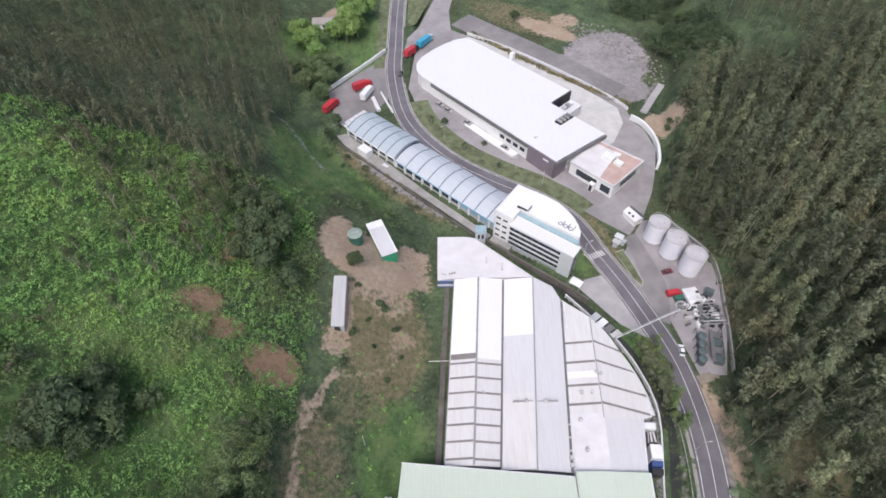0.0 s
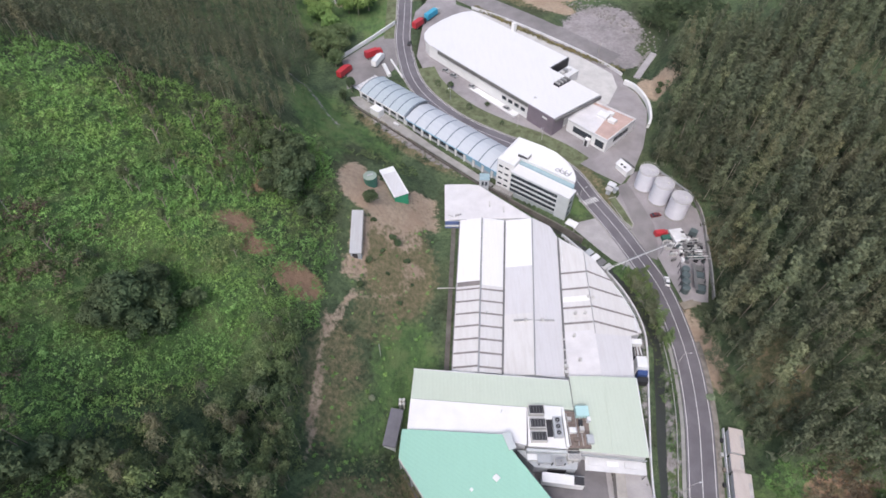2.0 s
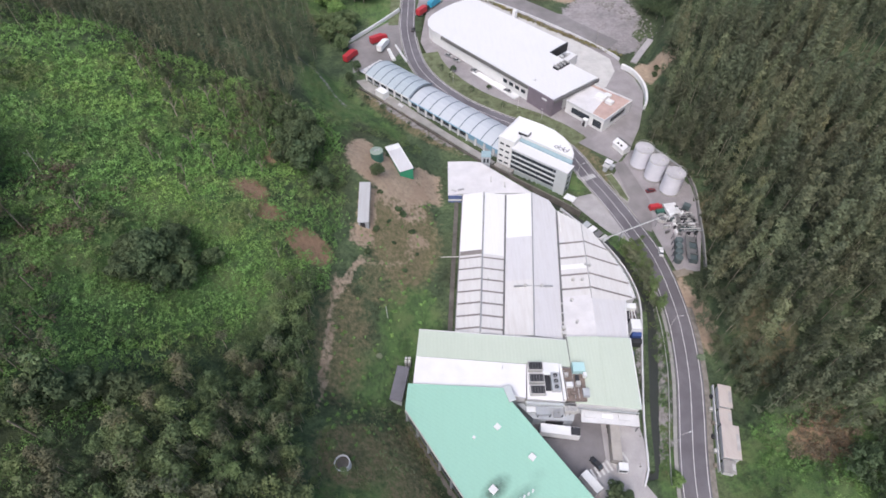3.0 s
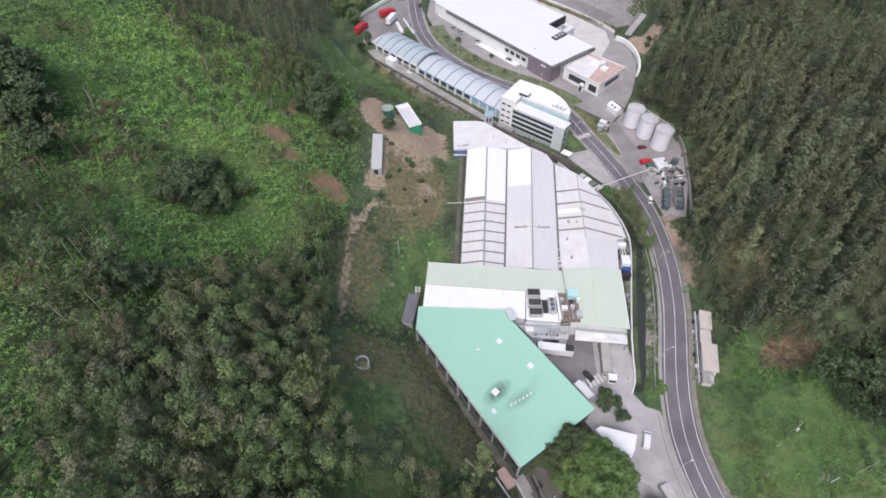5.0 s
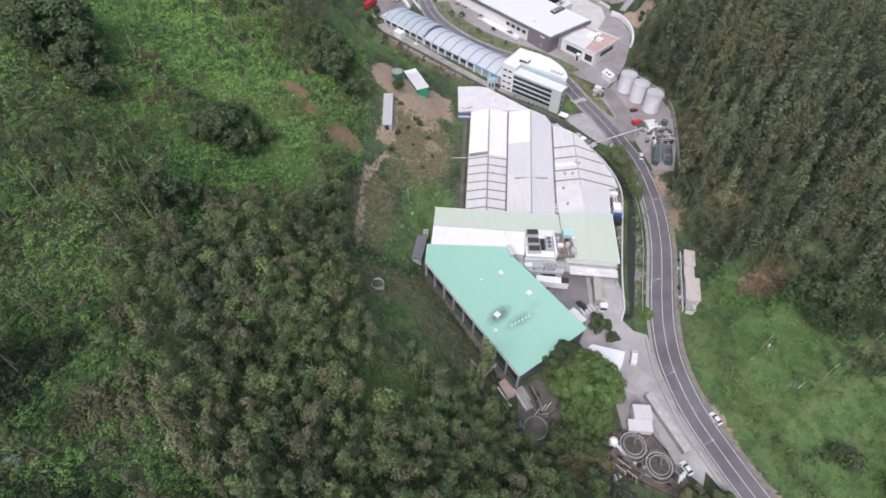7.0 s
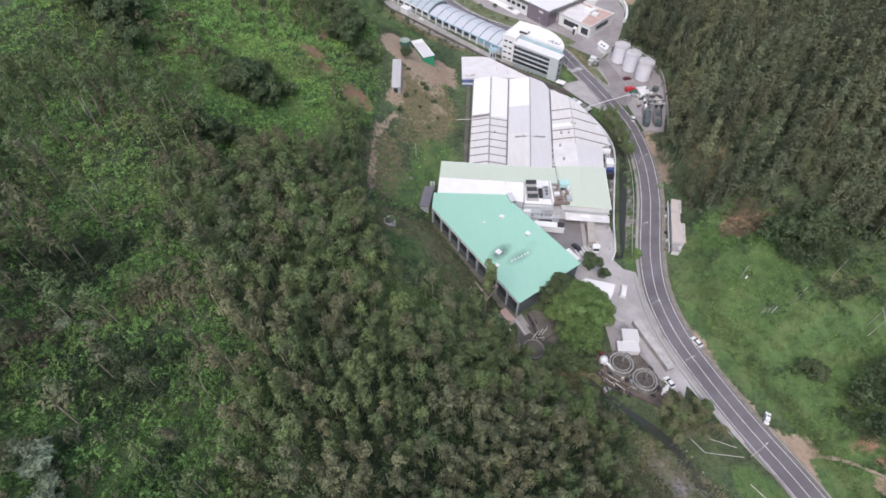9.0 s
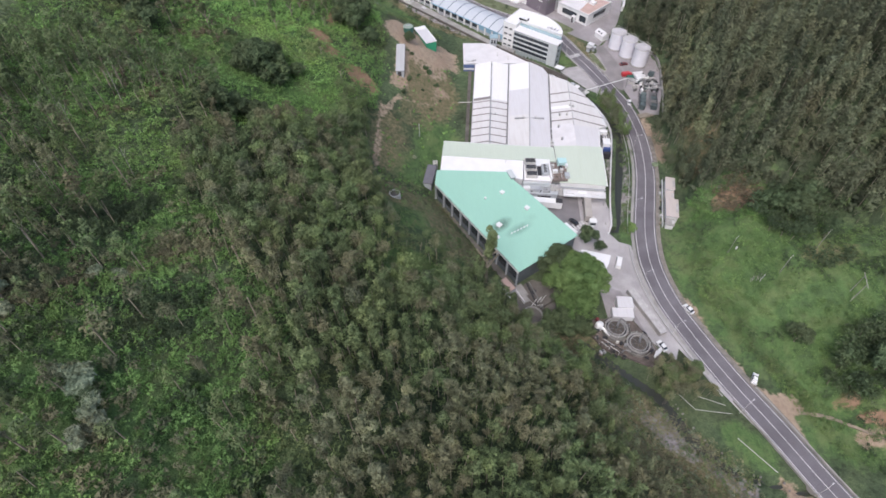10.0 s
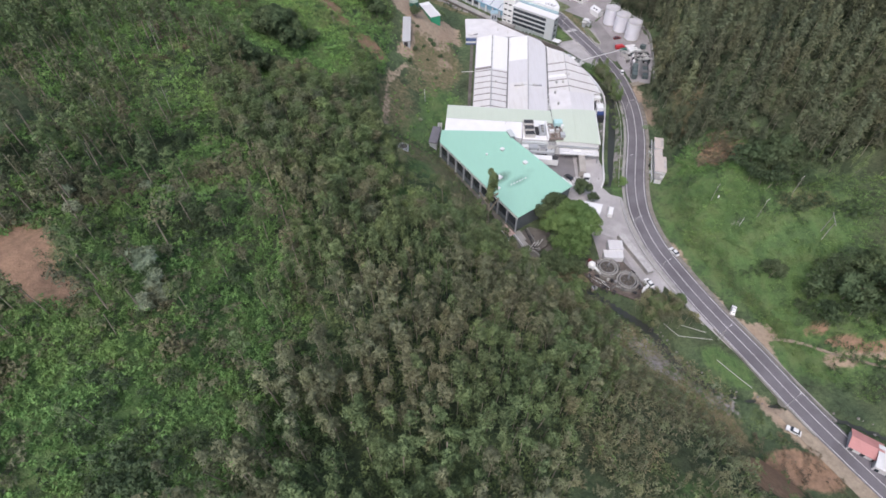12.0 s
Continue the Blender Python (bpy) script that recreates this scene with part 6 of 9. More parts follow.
lone("works_ledge", Mb().prism([(39.5, -42.5), (53.0, -49.0), (57, -45), (54, -38), (50, -32), (38, -32), (36.5, -38)], -0.3, 0.5), WORKS, "stained concrete floor of the water works", "pavement", kind="structure")
fr = thing("works_piping", "rusty pipe frame at the water works", "machinery", (43, -40, 0.5))
for k in range(6):
    part("pipe", Mb().rod((38.8 + 0.5 * k, -38.2 - 0.6 * k, 0.6), (41.0 + 1.6 * k, -41.5 - 0.7 * k, 1.4 + 0.2 * (k % 2)), 0.12), (RUSTY, GALV, DARK)[k % 3], fr)
for k in range(4):
    part("pump", Mb().ring(44.0 + 1.1 * k, -40.6 - 0.6 * k, 0.4, 1.6, 0.45, 10), (GALV, DARK, STEEL, DARK)[k], fr)
long_roof = thing("long_cover", "long pale concrete cover beside the yard", "cover", (55.5, -29, 0))
part("cover", Mb().slab((55.4, -29.4), (6.6, -15.6), 8.8, 1.15, 0, 1.5), CONCRETE, long_roof)
part("cover_sheet", Mb().slab((55.4, -29.4), (6.6, -15.6), 8.9, 1.3, 1.5, 1.62), WEATHERED, long_roof, "weathered grey concrete top of the cover")
part("kerb", Mb().slab((54.2, -29.6), (6.6, -15.6), 8.8, 0.12, 0, 1.8), CONCRETE, long_roof)
for k in range(3):
    lone("white_pipe", Mb().rod((54.4 + 0.9 * k, -45.6 + 0.7 * k, 0.7), (55.6 + 0.9 * k, -43.4 + 0.7 * k, 0.7), 0.3, 8), WHITE, "short thick white pipe", "pipe", "white pipes")

# ---- bridge parapets, walls and rails along the road ----
for o in (4.3, -4.3):
    lone("bridge_parapet", ribbon(stretch(ROAD_LINE, -92, -56), o + 0.2, o - 0.2, -1.2, 0.8), CONCRETE, "concrete bridge parapet", "parapet", kind="structure")
lone("guard_rail", ribbon(stretch(ROAD_LINE, -56, -2), -6.2, -6.32, 0.4, 0.85), GALV, "steel guard rail at the road's edge", "guard rail", kind="structure")
lone("guard_rail", ribbon(stretch(ROAD_LINE, 2, 60), -6.3, -6.42, 0.4, 0.85), GALV, "steel guard rail at the road's edge", "guard rail", kind="structure")
lone("kerb", ribbon(stretch(ROAD_LINE, 95, 215), 4.2, 3.9, -0.1, 0.2), KERB, "pale concrete kerb", "kerb", kind="structure")
lone("kerb", ribbon(stretch(ROAD_LINE, 100, 240), -3.9, -4.2, -0.1, 0.2), KERB, "pale concrete kerb", "kerb", kind="structure")
lone("white_wall", ribbon(curve_through([(79.4, 190.5), (83.0, 187.2), (85.6, 181), (86.6, 173), (85.2, 164), (83.4, 160)], 2), 0.5, -0.5, -0.6, 2.2), WHITE, "thick white curved retaining wall", "wall", kind="structure")
lone("back_wall", ribbon(curve_through([(12, 255), (31, 242.4), (56, 221.6), (74, 204), (79.6, 196.5)], 4), 0.25, -0.25, -0.4, 1.4), CREAM, "long cream boundary wall", "wall", kind="structure")
lone("yard_wall", ribbon(curve_through([(-27.5, 240), (-38, 226), (-52.5, 208)], 3), 0.3, -0.3, -0.3, 1.8), WHITE, "white boundary wall of the truck yard", "wall", kind="structure")
lone("yard_wall", ribbon(curve_through([(-27.5, 208), (-24, 200), (-21.5, 194.5)], 3), 0.3, -0.3, -0.2, 1.0), WHITE, "low white wall beside the bend", "wall", kind="structure")
isl = [(59.8, 119.5), (62.4, 120.4), (64.6, 114), (66.4, 107.0), (65.6, 105.2), (63.0, 109.5)]
lone("traffic_island", Mb().prism(isl, lambda x, y: float(floor_z(y)) - 0.1, lambda x, y: float(floor_z(y)) + 0.2), MOWN, "grassed traffic island with pale kerb", "traffic island", kind="structure")
for a, b in zip(isl, isl[1:] + isl[:1]):
    lone("island_kerb", Mb().slab(((a[0] + b[0]) / 2, (a[1] + b[1]) / 2), (b[0] - a[0], b[1] - a[1]), math.dist(a, b) / 2 + 0.1, 0.16, float(floor_z(a[1])) - 0.1, float(floor_z(a[1])) + 0.28), KERB, "pale island kerb", "kerb", kind="structure")
cross = thing("zebra_crossing", "white striped zebra crossing across the road", "zebra crossing", (52, 118.6, 2), kind="structure")
for k in range(7):
    c = Vector((49.6, 117.4)) + Vector((0.92, 0.38)) * (0.98 * k)
    zc2 = float(floor_z(c.y)) + 0.075
    part("stripe", Mb().slab(c, (-0.5, 0.86), 1.6, 0.24, zc2 - 0.02, zc2 + 0.01), PAINT, cross)
dockx = thing("zebra_crossing", "white striped crossing in the loading yard", "zebra crossing", (44, 9, 0), kind="structure")
for k in range(10):
    c = Vector((35.4, 6.4)) + Vector((0.90, 0.43)) * (1.3 * k)
    part("stripe", Mb().slab(c, (-0.45, 0.9), 1.4, 0.28, 0.06, 0.085), PAINT, dockx)

# ---- houses by the bridge and up the valley ----
def gable_house(name, label, c, u, hu, hv, z0, eave, ridge, wall_m, roof_m):
    h = thing(name, label, "house", (c[0], c[1], z0), "houses")
    c, u = Vector(c), Vector(u).normalized()
    w = Vector((-u.y, u.x))
    part("wall", Mb().slab(c, u, hu - 0.3, hv - 0.35, z0 - 1, eave), wall_m, h)
    for s in (-1, 1):
        quad = [tuple(p) for p in (c - u * hu + w * hv * s, c + u * hu + w * hv * s, c + u * hu, c - u * hu)]
        part("roof_slope", Mb().sheet(quad, lambda x, y: ridge - (ridge - eave) / hv * abs((Vector((x, y)) - c).dot(w)), 0.15), roof_m, h)
    for k in range(3):
        part("window", Mb().slab(c - u * (hu - 1.2) + u * (k * (hu - 1.2)) - w * (hv - 0.32), u, 0.5, 0.06, z0 + 1.0, z0 + 2.1), GLASS, h)
    return h


gable_house("red_roof_house", "small house with faded red roof beside the road", (103.2, -95.8), (0.83, -0.56), 4.0, 3.0, -1, 1.8, 2.8, CREAM, REDROOF)
gable_house("pale_house", "low pale-roofed house beside the road", (107.8, -100.8), (0.83, -0.56), 4.0, 3.6, -1, 2.4, 2.9, CREAM, CREAM)
gable_house("hill_house", "small house with brownish roof among trees", (-60, 263), (1, 0.1), 5.5, 3.6, gz(-60, 263), gz(-60, 263) + 2.8, gz(-60, 263) + 4.2, CREAM, GREYROOF)

for k in range(46):
    a = rng0.uniform(0, 6.28)
    x, y = 46.5 + rng0.uniform(-8.5, 8), -41.0 + rng0.uniform(-5, 6.5)
    if math.hypot(x - 44.3, y + 36.2) < 4.2 or math.hypot(x - 50.2, y + 41.3) < 4.2:
        continue
    part("fitting", Mb().slab((x, y), (math.cos(a), math.sin(a)), rng0.uniform(0.3, 0.9), rng0.uniform(0.15, 0.4), 0.3, 0.3 + rng0.uniform(0.5, 1.4)), (DARK, GUTTER, STEEL, RUSTY, DARK)[k % 5], fr)
for k in range(9):
    part("hand_rail", Mb().rod((38.0 + 1.7 * k, -43.2 - 0.75 * k, 0.4), (38.0 + 1.7 * k, -43.2 - 0.75 * k, 1.5), 0.05), RUSTY, fr)
part("top_rail", Mb().rod((38.0, -43.2, 1.5), (51.6, -49.2, 1.5), 0.05), RUSTY, fr)
for k in range(7):
    x, y = 38.6 + 0.9 * k, -41.0 - 0.5 * k
    part("trestle", Mb().rod((x, y, 0.4), (x - 0.8, y - 1.6, 3.0 - 0.2 * k), 0.09), (GALV, RUSTY, WOOD)[k % 3], fr)
    part("trestle", Mb().rod((x - 1.0, y + 0.2, 2.4), (x + 1.4, y - 1.9, 2.2), 0.08), (WOOD, GALV, DARK)[k % 3], fr)
for k in range(70):
    x, y = 76.5 + rng0.uniform(0, 11.5), 89.5 + rng0.uniform(0, 13)
    a = rng0.uniform(0, 6.28)
    part("yard_fitting", Mb().slab((x, y), (math.cos(a), math.sin(a)), rng0.uniform(0.3, 1.1), rng0.uniform(0.2, 0.5), 1.0, 1.2 + rng0.uniform(0.4, 1.8)), (DARK, GALV, DARK, WHITE, GUTTER, TANKTEAL, DARK)[k % 7], rack)
for k in range(10):
    part("frame_post", Mb().rod((77.6 + (k % 2) * 7.8 - 0.55 * (k // 2), 88.0 - 2.6 * (k // 2), 0.5), (77.6 + (k % 2) * 7.8 - 0.55 * (k // 2), 88.0 - 2.6 * (k // 2), 4.0), 0.1), DARK, rack)
for k in range(2):
    part("frame_beam", Mb().rod((77.6 + k * 7.8, 88.0, 4.0), (75.4 + k * 7.8, 77.6, 4.0), 0.1), DARK, rack)
part("walk_plate", Mb().slab((81.3, 82.5), (0.2, 1), 5.6, 0.5, 3.2, 3.35), GUTTER, rack)
# ---- vehicles ----
def profile(rows, half):
    """A body lofted across the vehicle from a side outline of (x, z) points, narrowed towards the top."""
    mb = Mb()
    n = len(rows)
    top = max(z for _, z in rows)
    verts = []
    for s in (-1, 1):
        verts += [(x, s * half * (1 - 0.16 * max(0.0, (z - 0.75 * top) / (0.25 * top))), z) for x, z in rows]
    return mb.add(verts, [tuple(range(n)), tuple(range(2 * n - 1, n - 1, -1))] + [(i, n + i, n + (i + 1) % n, (i + 1) % n) for i in range(n)])


def wheels(root, xs, half, r):
    for x in xs:
        for s in (-1, 1):
            t = part("wheel", Mb().rod((x, s * (half - 0.2), r), (x, s * half, r), r, 12), TYRE, root)
            part("rim", Mb().rod((x, s * (half - 0.05), r), (x, s * (half + 0.015), r), r * 0.55, 10), GALV, t)


def car_template(paint, label):
    c = thing("car", label, "car", group="cars")
    part("body", profile([(-1.95, 0.28), (-2.0, 0.7), (-1.87, 0.9), (-1.4, 0.94), (0.9, 0.9), (1.8, 0.72), (1.95, 0.56), (1.9, 0.28)], 0.80), paint, c)
    part("cabin_glass", profile([(-1.6, 0.9), (-1.05, 1.32), (0.32, 1.32), (0.95, 0.88)], 0.73), GLASS, c, "dark car windows")
    part("roof", Mb().box(-1.02, -0.60, 1.30, 0.29, 0.60, 1.36), paint, c)
    wheels(c, (-1.23, 1.23), 0.80, 0.30)
    for s in (-0.55, 0.55):
        part("headlight", Mb().box(1.83, s - 0.18, 0.53, 1.96, s + 0.18, 0.67), GALV, c)
        part("tail_light", Mb().box(-2.02, s - 0.16, 0.64, -1.95, s + 0.16, 0.78), DEEPRED, c)
    return c


def van_template(paint, label):
    c = thing("van", label, "van", group="vans")
    part("body", profile([(-2.5, 0.35), (-2.55, 1.9), (-2.4, 2.05), (1.1, 2.05), (1.75, 1.35), (2.45, 1.1), (2.55, 0.35)], 0.95), paint, c)
    part("windscreen", Mb().add([(1.16, -0.78, 2.0), (1.16, 0.78, 2.0), (1.80, 0.82, 1.36), (1.80, -0.82, 1.36)], [(0, 1, 2, 3)]), GLASS, c)
    wheels(c, (-1.5, 1.6), 0.95, 0.36)
    return c


def truck_template(cab, load, label, length=9.0):
    c = thing("truck", label, "truck", group="trucks")
    part("cargo_box", Mb().box(-length / 2 - 1.2, -1.25, 1.0, length / 2 - 1.2, 1.25, 3.7), load, c)
    k = length / 2 - 0.9
    part("cab", profile([(k, 0.5), (k, 2.9), (k + 0.5, 3.1), (k + 1.8, 2.9), (k + 2.1, 1.7), (k + 2.15, 0.5)], 1.2), cab, c)
    part("windscreen", Mb().box(k + 1.92, -1.0, 1.75, k + 2.12, 1.0, 2.7), GLASS, c)
    part("chassis", Mb().box(-length / 2 - 1.0, -0.5, 0.6, k + 1.8, 0.5, 1.0), DARK, c)
    wheels(c, (-length / 2, -length / 2 + 1.3, k + 1.0), 1.2, 0.5)
    return c


def park(template, spots):
    for n, (x, y, turn) in enumerate(spots):
        m = pose(x, y, max(gz(x, y), float(floor_z(y))) + 0.06, 0, 0, turn)
        if n == 0:
            template.matrix_basis = m
        else:
            copy_thing(template, m)


park(car_template(WHITE, "white saloon car parked on the road verge"), [(69.4, -28.0, 118), (82.2, -52.2, 60), (86.0, -91.5, 148), (57.6, -41.6, 115), (72.4, 81.8, 80), (46, 90.5, 130)])
park(car_template(DEEPRED, "dark red car parked in the tank yard"), [(75.4, 111.0, 15)])
park(car_template(DARK, "dark car in the loading yard"), [(37.6, 9.6, 130), (-19.5, 222, 85)])
park(car_template(STEEL, "silver car parked beside the white hall"), [(-1.5, 199.5, -40), (2.2, 195.6, -40), (10.4, 187.6, -44), (25.0, 172.0, -44)])
park(van_template(WHITE, "white delivery van in the yard"), [(50.4, -9.4, 72)])
park(van_template(RED, "red van standing in the tank yard"), [(75.2, 102.2, 10)])
park(truck_template(RED, RED, "red box truck in the truck yard", 6.5), [(-36.0, 211.5, 35), (-48.2, 197.0, 62)])
park(truck_template(WHITE, WHITE, "white box truck in the yard", 7.0), [(-33.4, 206.0, 70)])
park(truck_template(GALV, CYAN, "blue tarpaulin truck by the branch road", 8.5), [(-8.6, 246.6, 55)])
park(truck_template(DARK, RED, "red flatbed truck by the branch road", 6.5), [(-15.0, 238.0, 55)])
trailer = thing("white_trailer", "long white refrigerated trailer at the dock", "trailer", (29, 17.6, 0))
part("cargo_box", Mb().slab((28.6, 17.4), (1, -0.12), 5.3, 1.25, 1.0, 3.8), WHITE, trailer)
part("cooling_unit", Mb().slab((32.6, 16.9), (1, -0.12), 1.2, 1.0, 3.8, 4.2), DARK, trailer)
part("chassis", Mb().slab((28.6, 17.4), (1, -0.12), 5.0, 0.5, 0.5, 1.0), DARK, trailer)
for k in range(3):
    part("wheel", Mb().slab((25.0 + 1.3 * k, 17.9 - 0.15 * k), (1, -0.12), 0.45, 1.2, 0.0, 0.95), TYRE, trailer)
trail2 = thing("long_trailer", "long grey-roofed trailer backed to the dock", "trailer", (43.6, 15, 0))
part("cargo_box", Mb().slab((43.2, 15.6), (-0.1, -1), 6.2, 1.25, 1.0, 3.7), plain("dusty_grey_tarpaulin", (0.40, 0.37, 0.34), 0.8, var=0.25), trail2)
part("chassis", Mb().slab((43.2, 15.6), (-0.1, -1), 6.0, 0.5, 0.5, 1.0), DARK, trail2)
part("cab", Mb().slab((44.0, 8.0), (-0.1, -1), 1.0, 1.2, 0.6, 3.2), WHITE, trail2, "white driver's cab")
part("windscreen", Mb().slab((43.9, 7.0), (1, -0.1), 1.0, 0.06, 1.7, 2.8), GLASS, trail2)
for k in range(3):
    part("wheel", Mb().slab((43.5, 19.6 - 1.3 * k), (-0.1, -1), 0.45, 1.2, 0.0, 0.95), TYRE, trail2)
for k in range(5):
    lone("white_bale", Mb().slab((-30.5 + 0.7 * k, 203.5 - 1.9 * k), (0.5, -0.8), 0.8, 0.7, float(floor_z(200)), float(floor_z(200)) + 1.3), WHITE, "white wrapped bale beside the wall", "bale", "white bales")

# ---- street lamps and power poles ----
WOODPALE = plain("bleached_pole_wood", (0.36, 0.345, 0.31), 0.85, var=0.3)

def street_lamp():
    s = thing("street_lamp", "slim pale street lamp with a long arm over the road", "street lamp", group="street lamps")
    part("pole", Mb().ring(0, 0, 0, 6.4, 0.08, 8, 0.05), GALV, s)
    part("arm", Mb().rod((0, 0, 6.3), (1.6, 0, 6.8), 0.045), GALV, s)
    part("lamp_head", Mb().box(1.5, -0.13, 6.74, 2.1, 0.13, 6.86), CREAM, s)
    return s


lamp = street_lamp()
spots = [(56.9, -17.5, 20), (62.2, -37.0, 20), (74.5, -62.6, 35), (60.4, 15.5, 12), (68.2, 52.0, 0), (86.6, -84.5, 35), (28.6, 160.5, 235), (0.5, 178.5, 235), (48.4, 118.2, 25), (38.0, 152.5, 235)]
for n, (x, y, turn) in enumerate(spots):
    m = pose(x, y, float(floor_z(y)), 0, 0, turn)
    if n == 0:
        lamp.matrix_basis = m
    else:
        copy_thing(lamp, m)


def power_pole():
    s = thing("power_pole", "pale wooden power pole with a crossarm", "power pole", group="power poles")
    part("pole", Mb().ring(0, 0, -0.5, 9.0, 0.10, 8, 0.07), WOODPALE, s)
    part("crossarm", Mb().box(-0.8, -0.05, 8.3, 0.8, 0.05, 8.42), WOODPALE, s)
    for x in (-0.7, 0, 0.7):
        part("insulator", Mb().ring(x, 0, 8.42, 8.65, 0.07, 6), CREAM, s)
    return s


pp = power_pole()
spots = [(84.3, -10.7, 40), (96.0, -21.1, 35), (108.4, -14.2, 40), (36.0, 169.0, 10), (94.5, 138.0, 20), (115, 92, 10), (70.2, 209.0, 0)]
for n, (x, y, turn) in enumerate(spots):
    m = pose(x, y, gz(x, y), 0, 0, turn)
    if n == 0:
        pp.matrix_basis = m
    else:
        copy_thing(pp, m)
hf = thing("pole_frame", "pale two-legged power pole frame with a crossbeam", "power pole", (111.8, -31.6, gz(111.8, -31.6)))
for x, y in ((112.2, -30.1), (111.3, -33.2)):
    part("leg", Mb().rod((x, y, gz(x, y) - 0.4), (x + 0.1, y, gz(111.8, -31.6) + 8.0), 0.11, 8), WOODPALE, hf)
part("crossbeam", Mb().rod((112.7, -28.9, gz(111.8, -31.6) + 7.9), (111.0, -34.6, gz(111.8, -31.6) + 7.9), 0.11, 6), WOODPALE, hf)
pile = thing("post_pile", "pale concrete posts stacked in the grass", "posts", (89, -21, gz(89, -21)))
for k in range(6):
    x, y = 88.0 + 0.55 * k, -21.4 + 0.25 * (k % 3)
    part("post", Mb().rod((x, y - 0.9, gz(x, y) + 0.35), (x + 1.0, y + 0.9, gz(x, y) + 0.5 + 0.25 * (k % 2)), 0.08, 5), WOODPALE, pile)
lone("short_post", Mb().rod((90.6, -22.4, gz(90.6, -22.4) - 0.3), (90.9, -22.3, gz(90.6, -22.4) + 3.6), 0.1), CREAM, "short pale concrete post in the meadow", "post")
lone("short_post", Mb().rod((87.0, -9.6, gz(87, -9.6) - 0.3), (87.2, -9.5, gz(87, -9.6) + 1.0), 0.3), CREAM, "small pale marker post in the meadow", "post")
rails = thing("stream_pipes", "thin pale pipes crossing beside the bridge", "pipe", (66, -61, 0))
for p, q in (((58.5, -57.5, 0.8), (62.0, -62.0, 0.8)), ((62.0, -62.0, 0.8), (72.0, -63.2, 0.9)), ((64.0, -58.0, 0.6), (71.0, -60.6, 0.7)), ((71.5, -70.0, 0.5), (79.0, -79.0, 0.5))):
    part("pipe", Mb().rod(p, q, 0.09), GALV, rails)
spoil = Mb()
rng = np.random.default_rng(4)
for k in range(170):
    a, d = rng.uniform(0, 6.28), rng.uniform(0, 1) ** 0.5
    x, y, s = 92.6 + 2.4 * d * math.cos(a) + 5.0 * d * math.sin(a), 207 + 10.0 * d * math.sin(a), rng.uniform(0.25, 0.7)
    z = gz(x, y)
    spoil.ring(x, y, z - 0.3, z + s * 0.7, s, 6, s * rng.uniform(0.3, 0.7))
ob = lone("rubble_heap", spoil, STONE, "heap of grey rubble at the quarry's edge", "rubble", kind="stuff")
crag = Mb()
for k in range(300):
    t = rng.uniform(0, 1)
    x, y, s = 66 + 34 * t + rng.normal(0, 3), 258 - 40 * t * t + rng.normal(0, 4), rng.uniform(0.2, 0.8)
    crag.ring(x, y, gz(x, y) - 0.4, gz(x, y) + s * rng.uniform(0.3, 1.0), s, 6, s * rng.uniform(0.3, 0.7))
lone("quarry_stones", crag, STONE, "scattered grey stones round the quarry floor", "stones", kind="stuff")
bed = Mb()
for k in range(260):
    y = rng.uniform(8, 52) if k % 2 else rng.uniform(-100, -58)
    x = float(np.interp(y, *STREAM)) + rng.normal(0, 2.2)
    s = rng.uniform(0.15, 0.5)
    z = gz(x, y) - float(stream_depth(x, y))
    bed.ring(x, y, z - 0.2, z + s * 0.8, s, 5, s * 0.5)
lone("stream_stones", bed, STONE, "pale stones strewn along the stream banks", "stones", kind="stuff")
# ---- plants: crowns of many leaf sprays ----
def spray_cloud(rng, clumps, count, size, up=0.75):
    """Leaf sprays on the shells of clumps (x, y, z, radius, flatness): places, and two half axes for each."""
    w = np.array([c[3] ** 2 for c in clumps])
    pick = rng.choice(len(clumps), count, p=w / w.sum())
    c = np.array(clumps)[pick]
    d = rng.normal(size=(count, 3))
    d[:, 2] += up
    d /= np.linalg.norm(d, axis=1)[:, None]
    rad = c[:, 3] * rng.uniform(0.72, 1.08, count)
    at = c[:, :3] + d * rad[:, None] * np.stack([np.ones(count), np.ones(count), c[:, 4]], -1)
    n = d + rng.normal(size=(count, 3)) * 0.55
    n /= np.linalg.norm(n, axis=1)[:, None]
    a = np.cross(n, rng.normal(size=(count, 3)))
    a /= np.linalg.norm(a, axis=1)[:, None]
    b = np.cross(n, a)
    s = size * rng.uniform(0.6, 1.35, count)[:, None]
    return at, a * s, b * s * 0.62


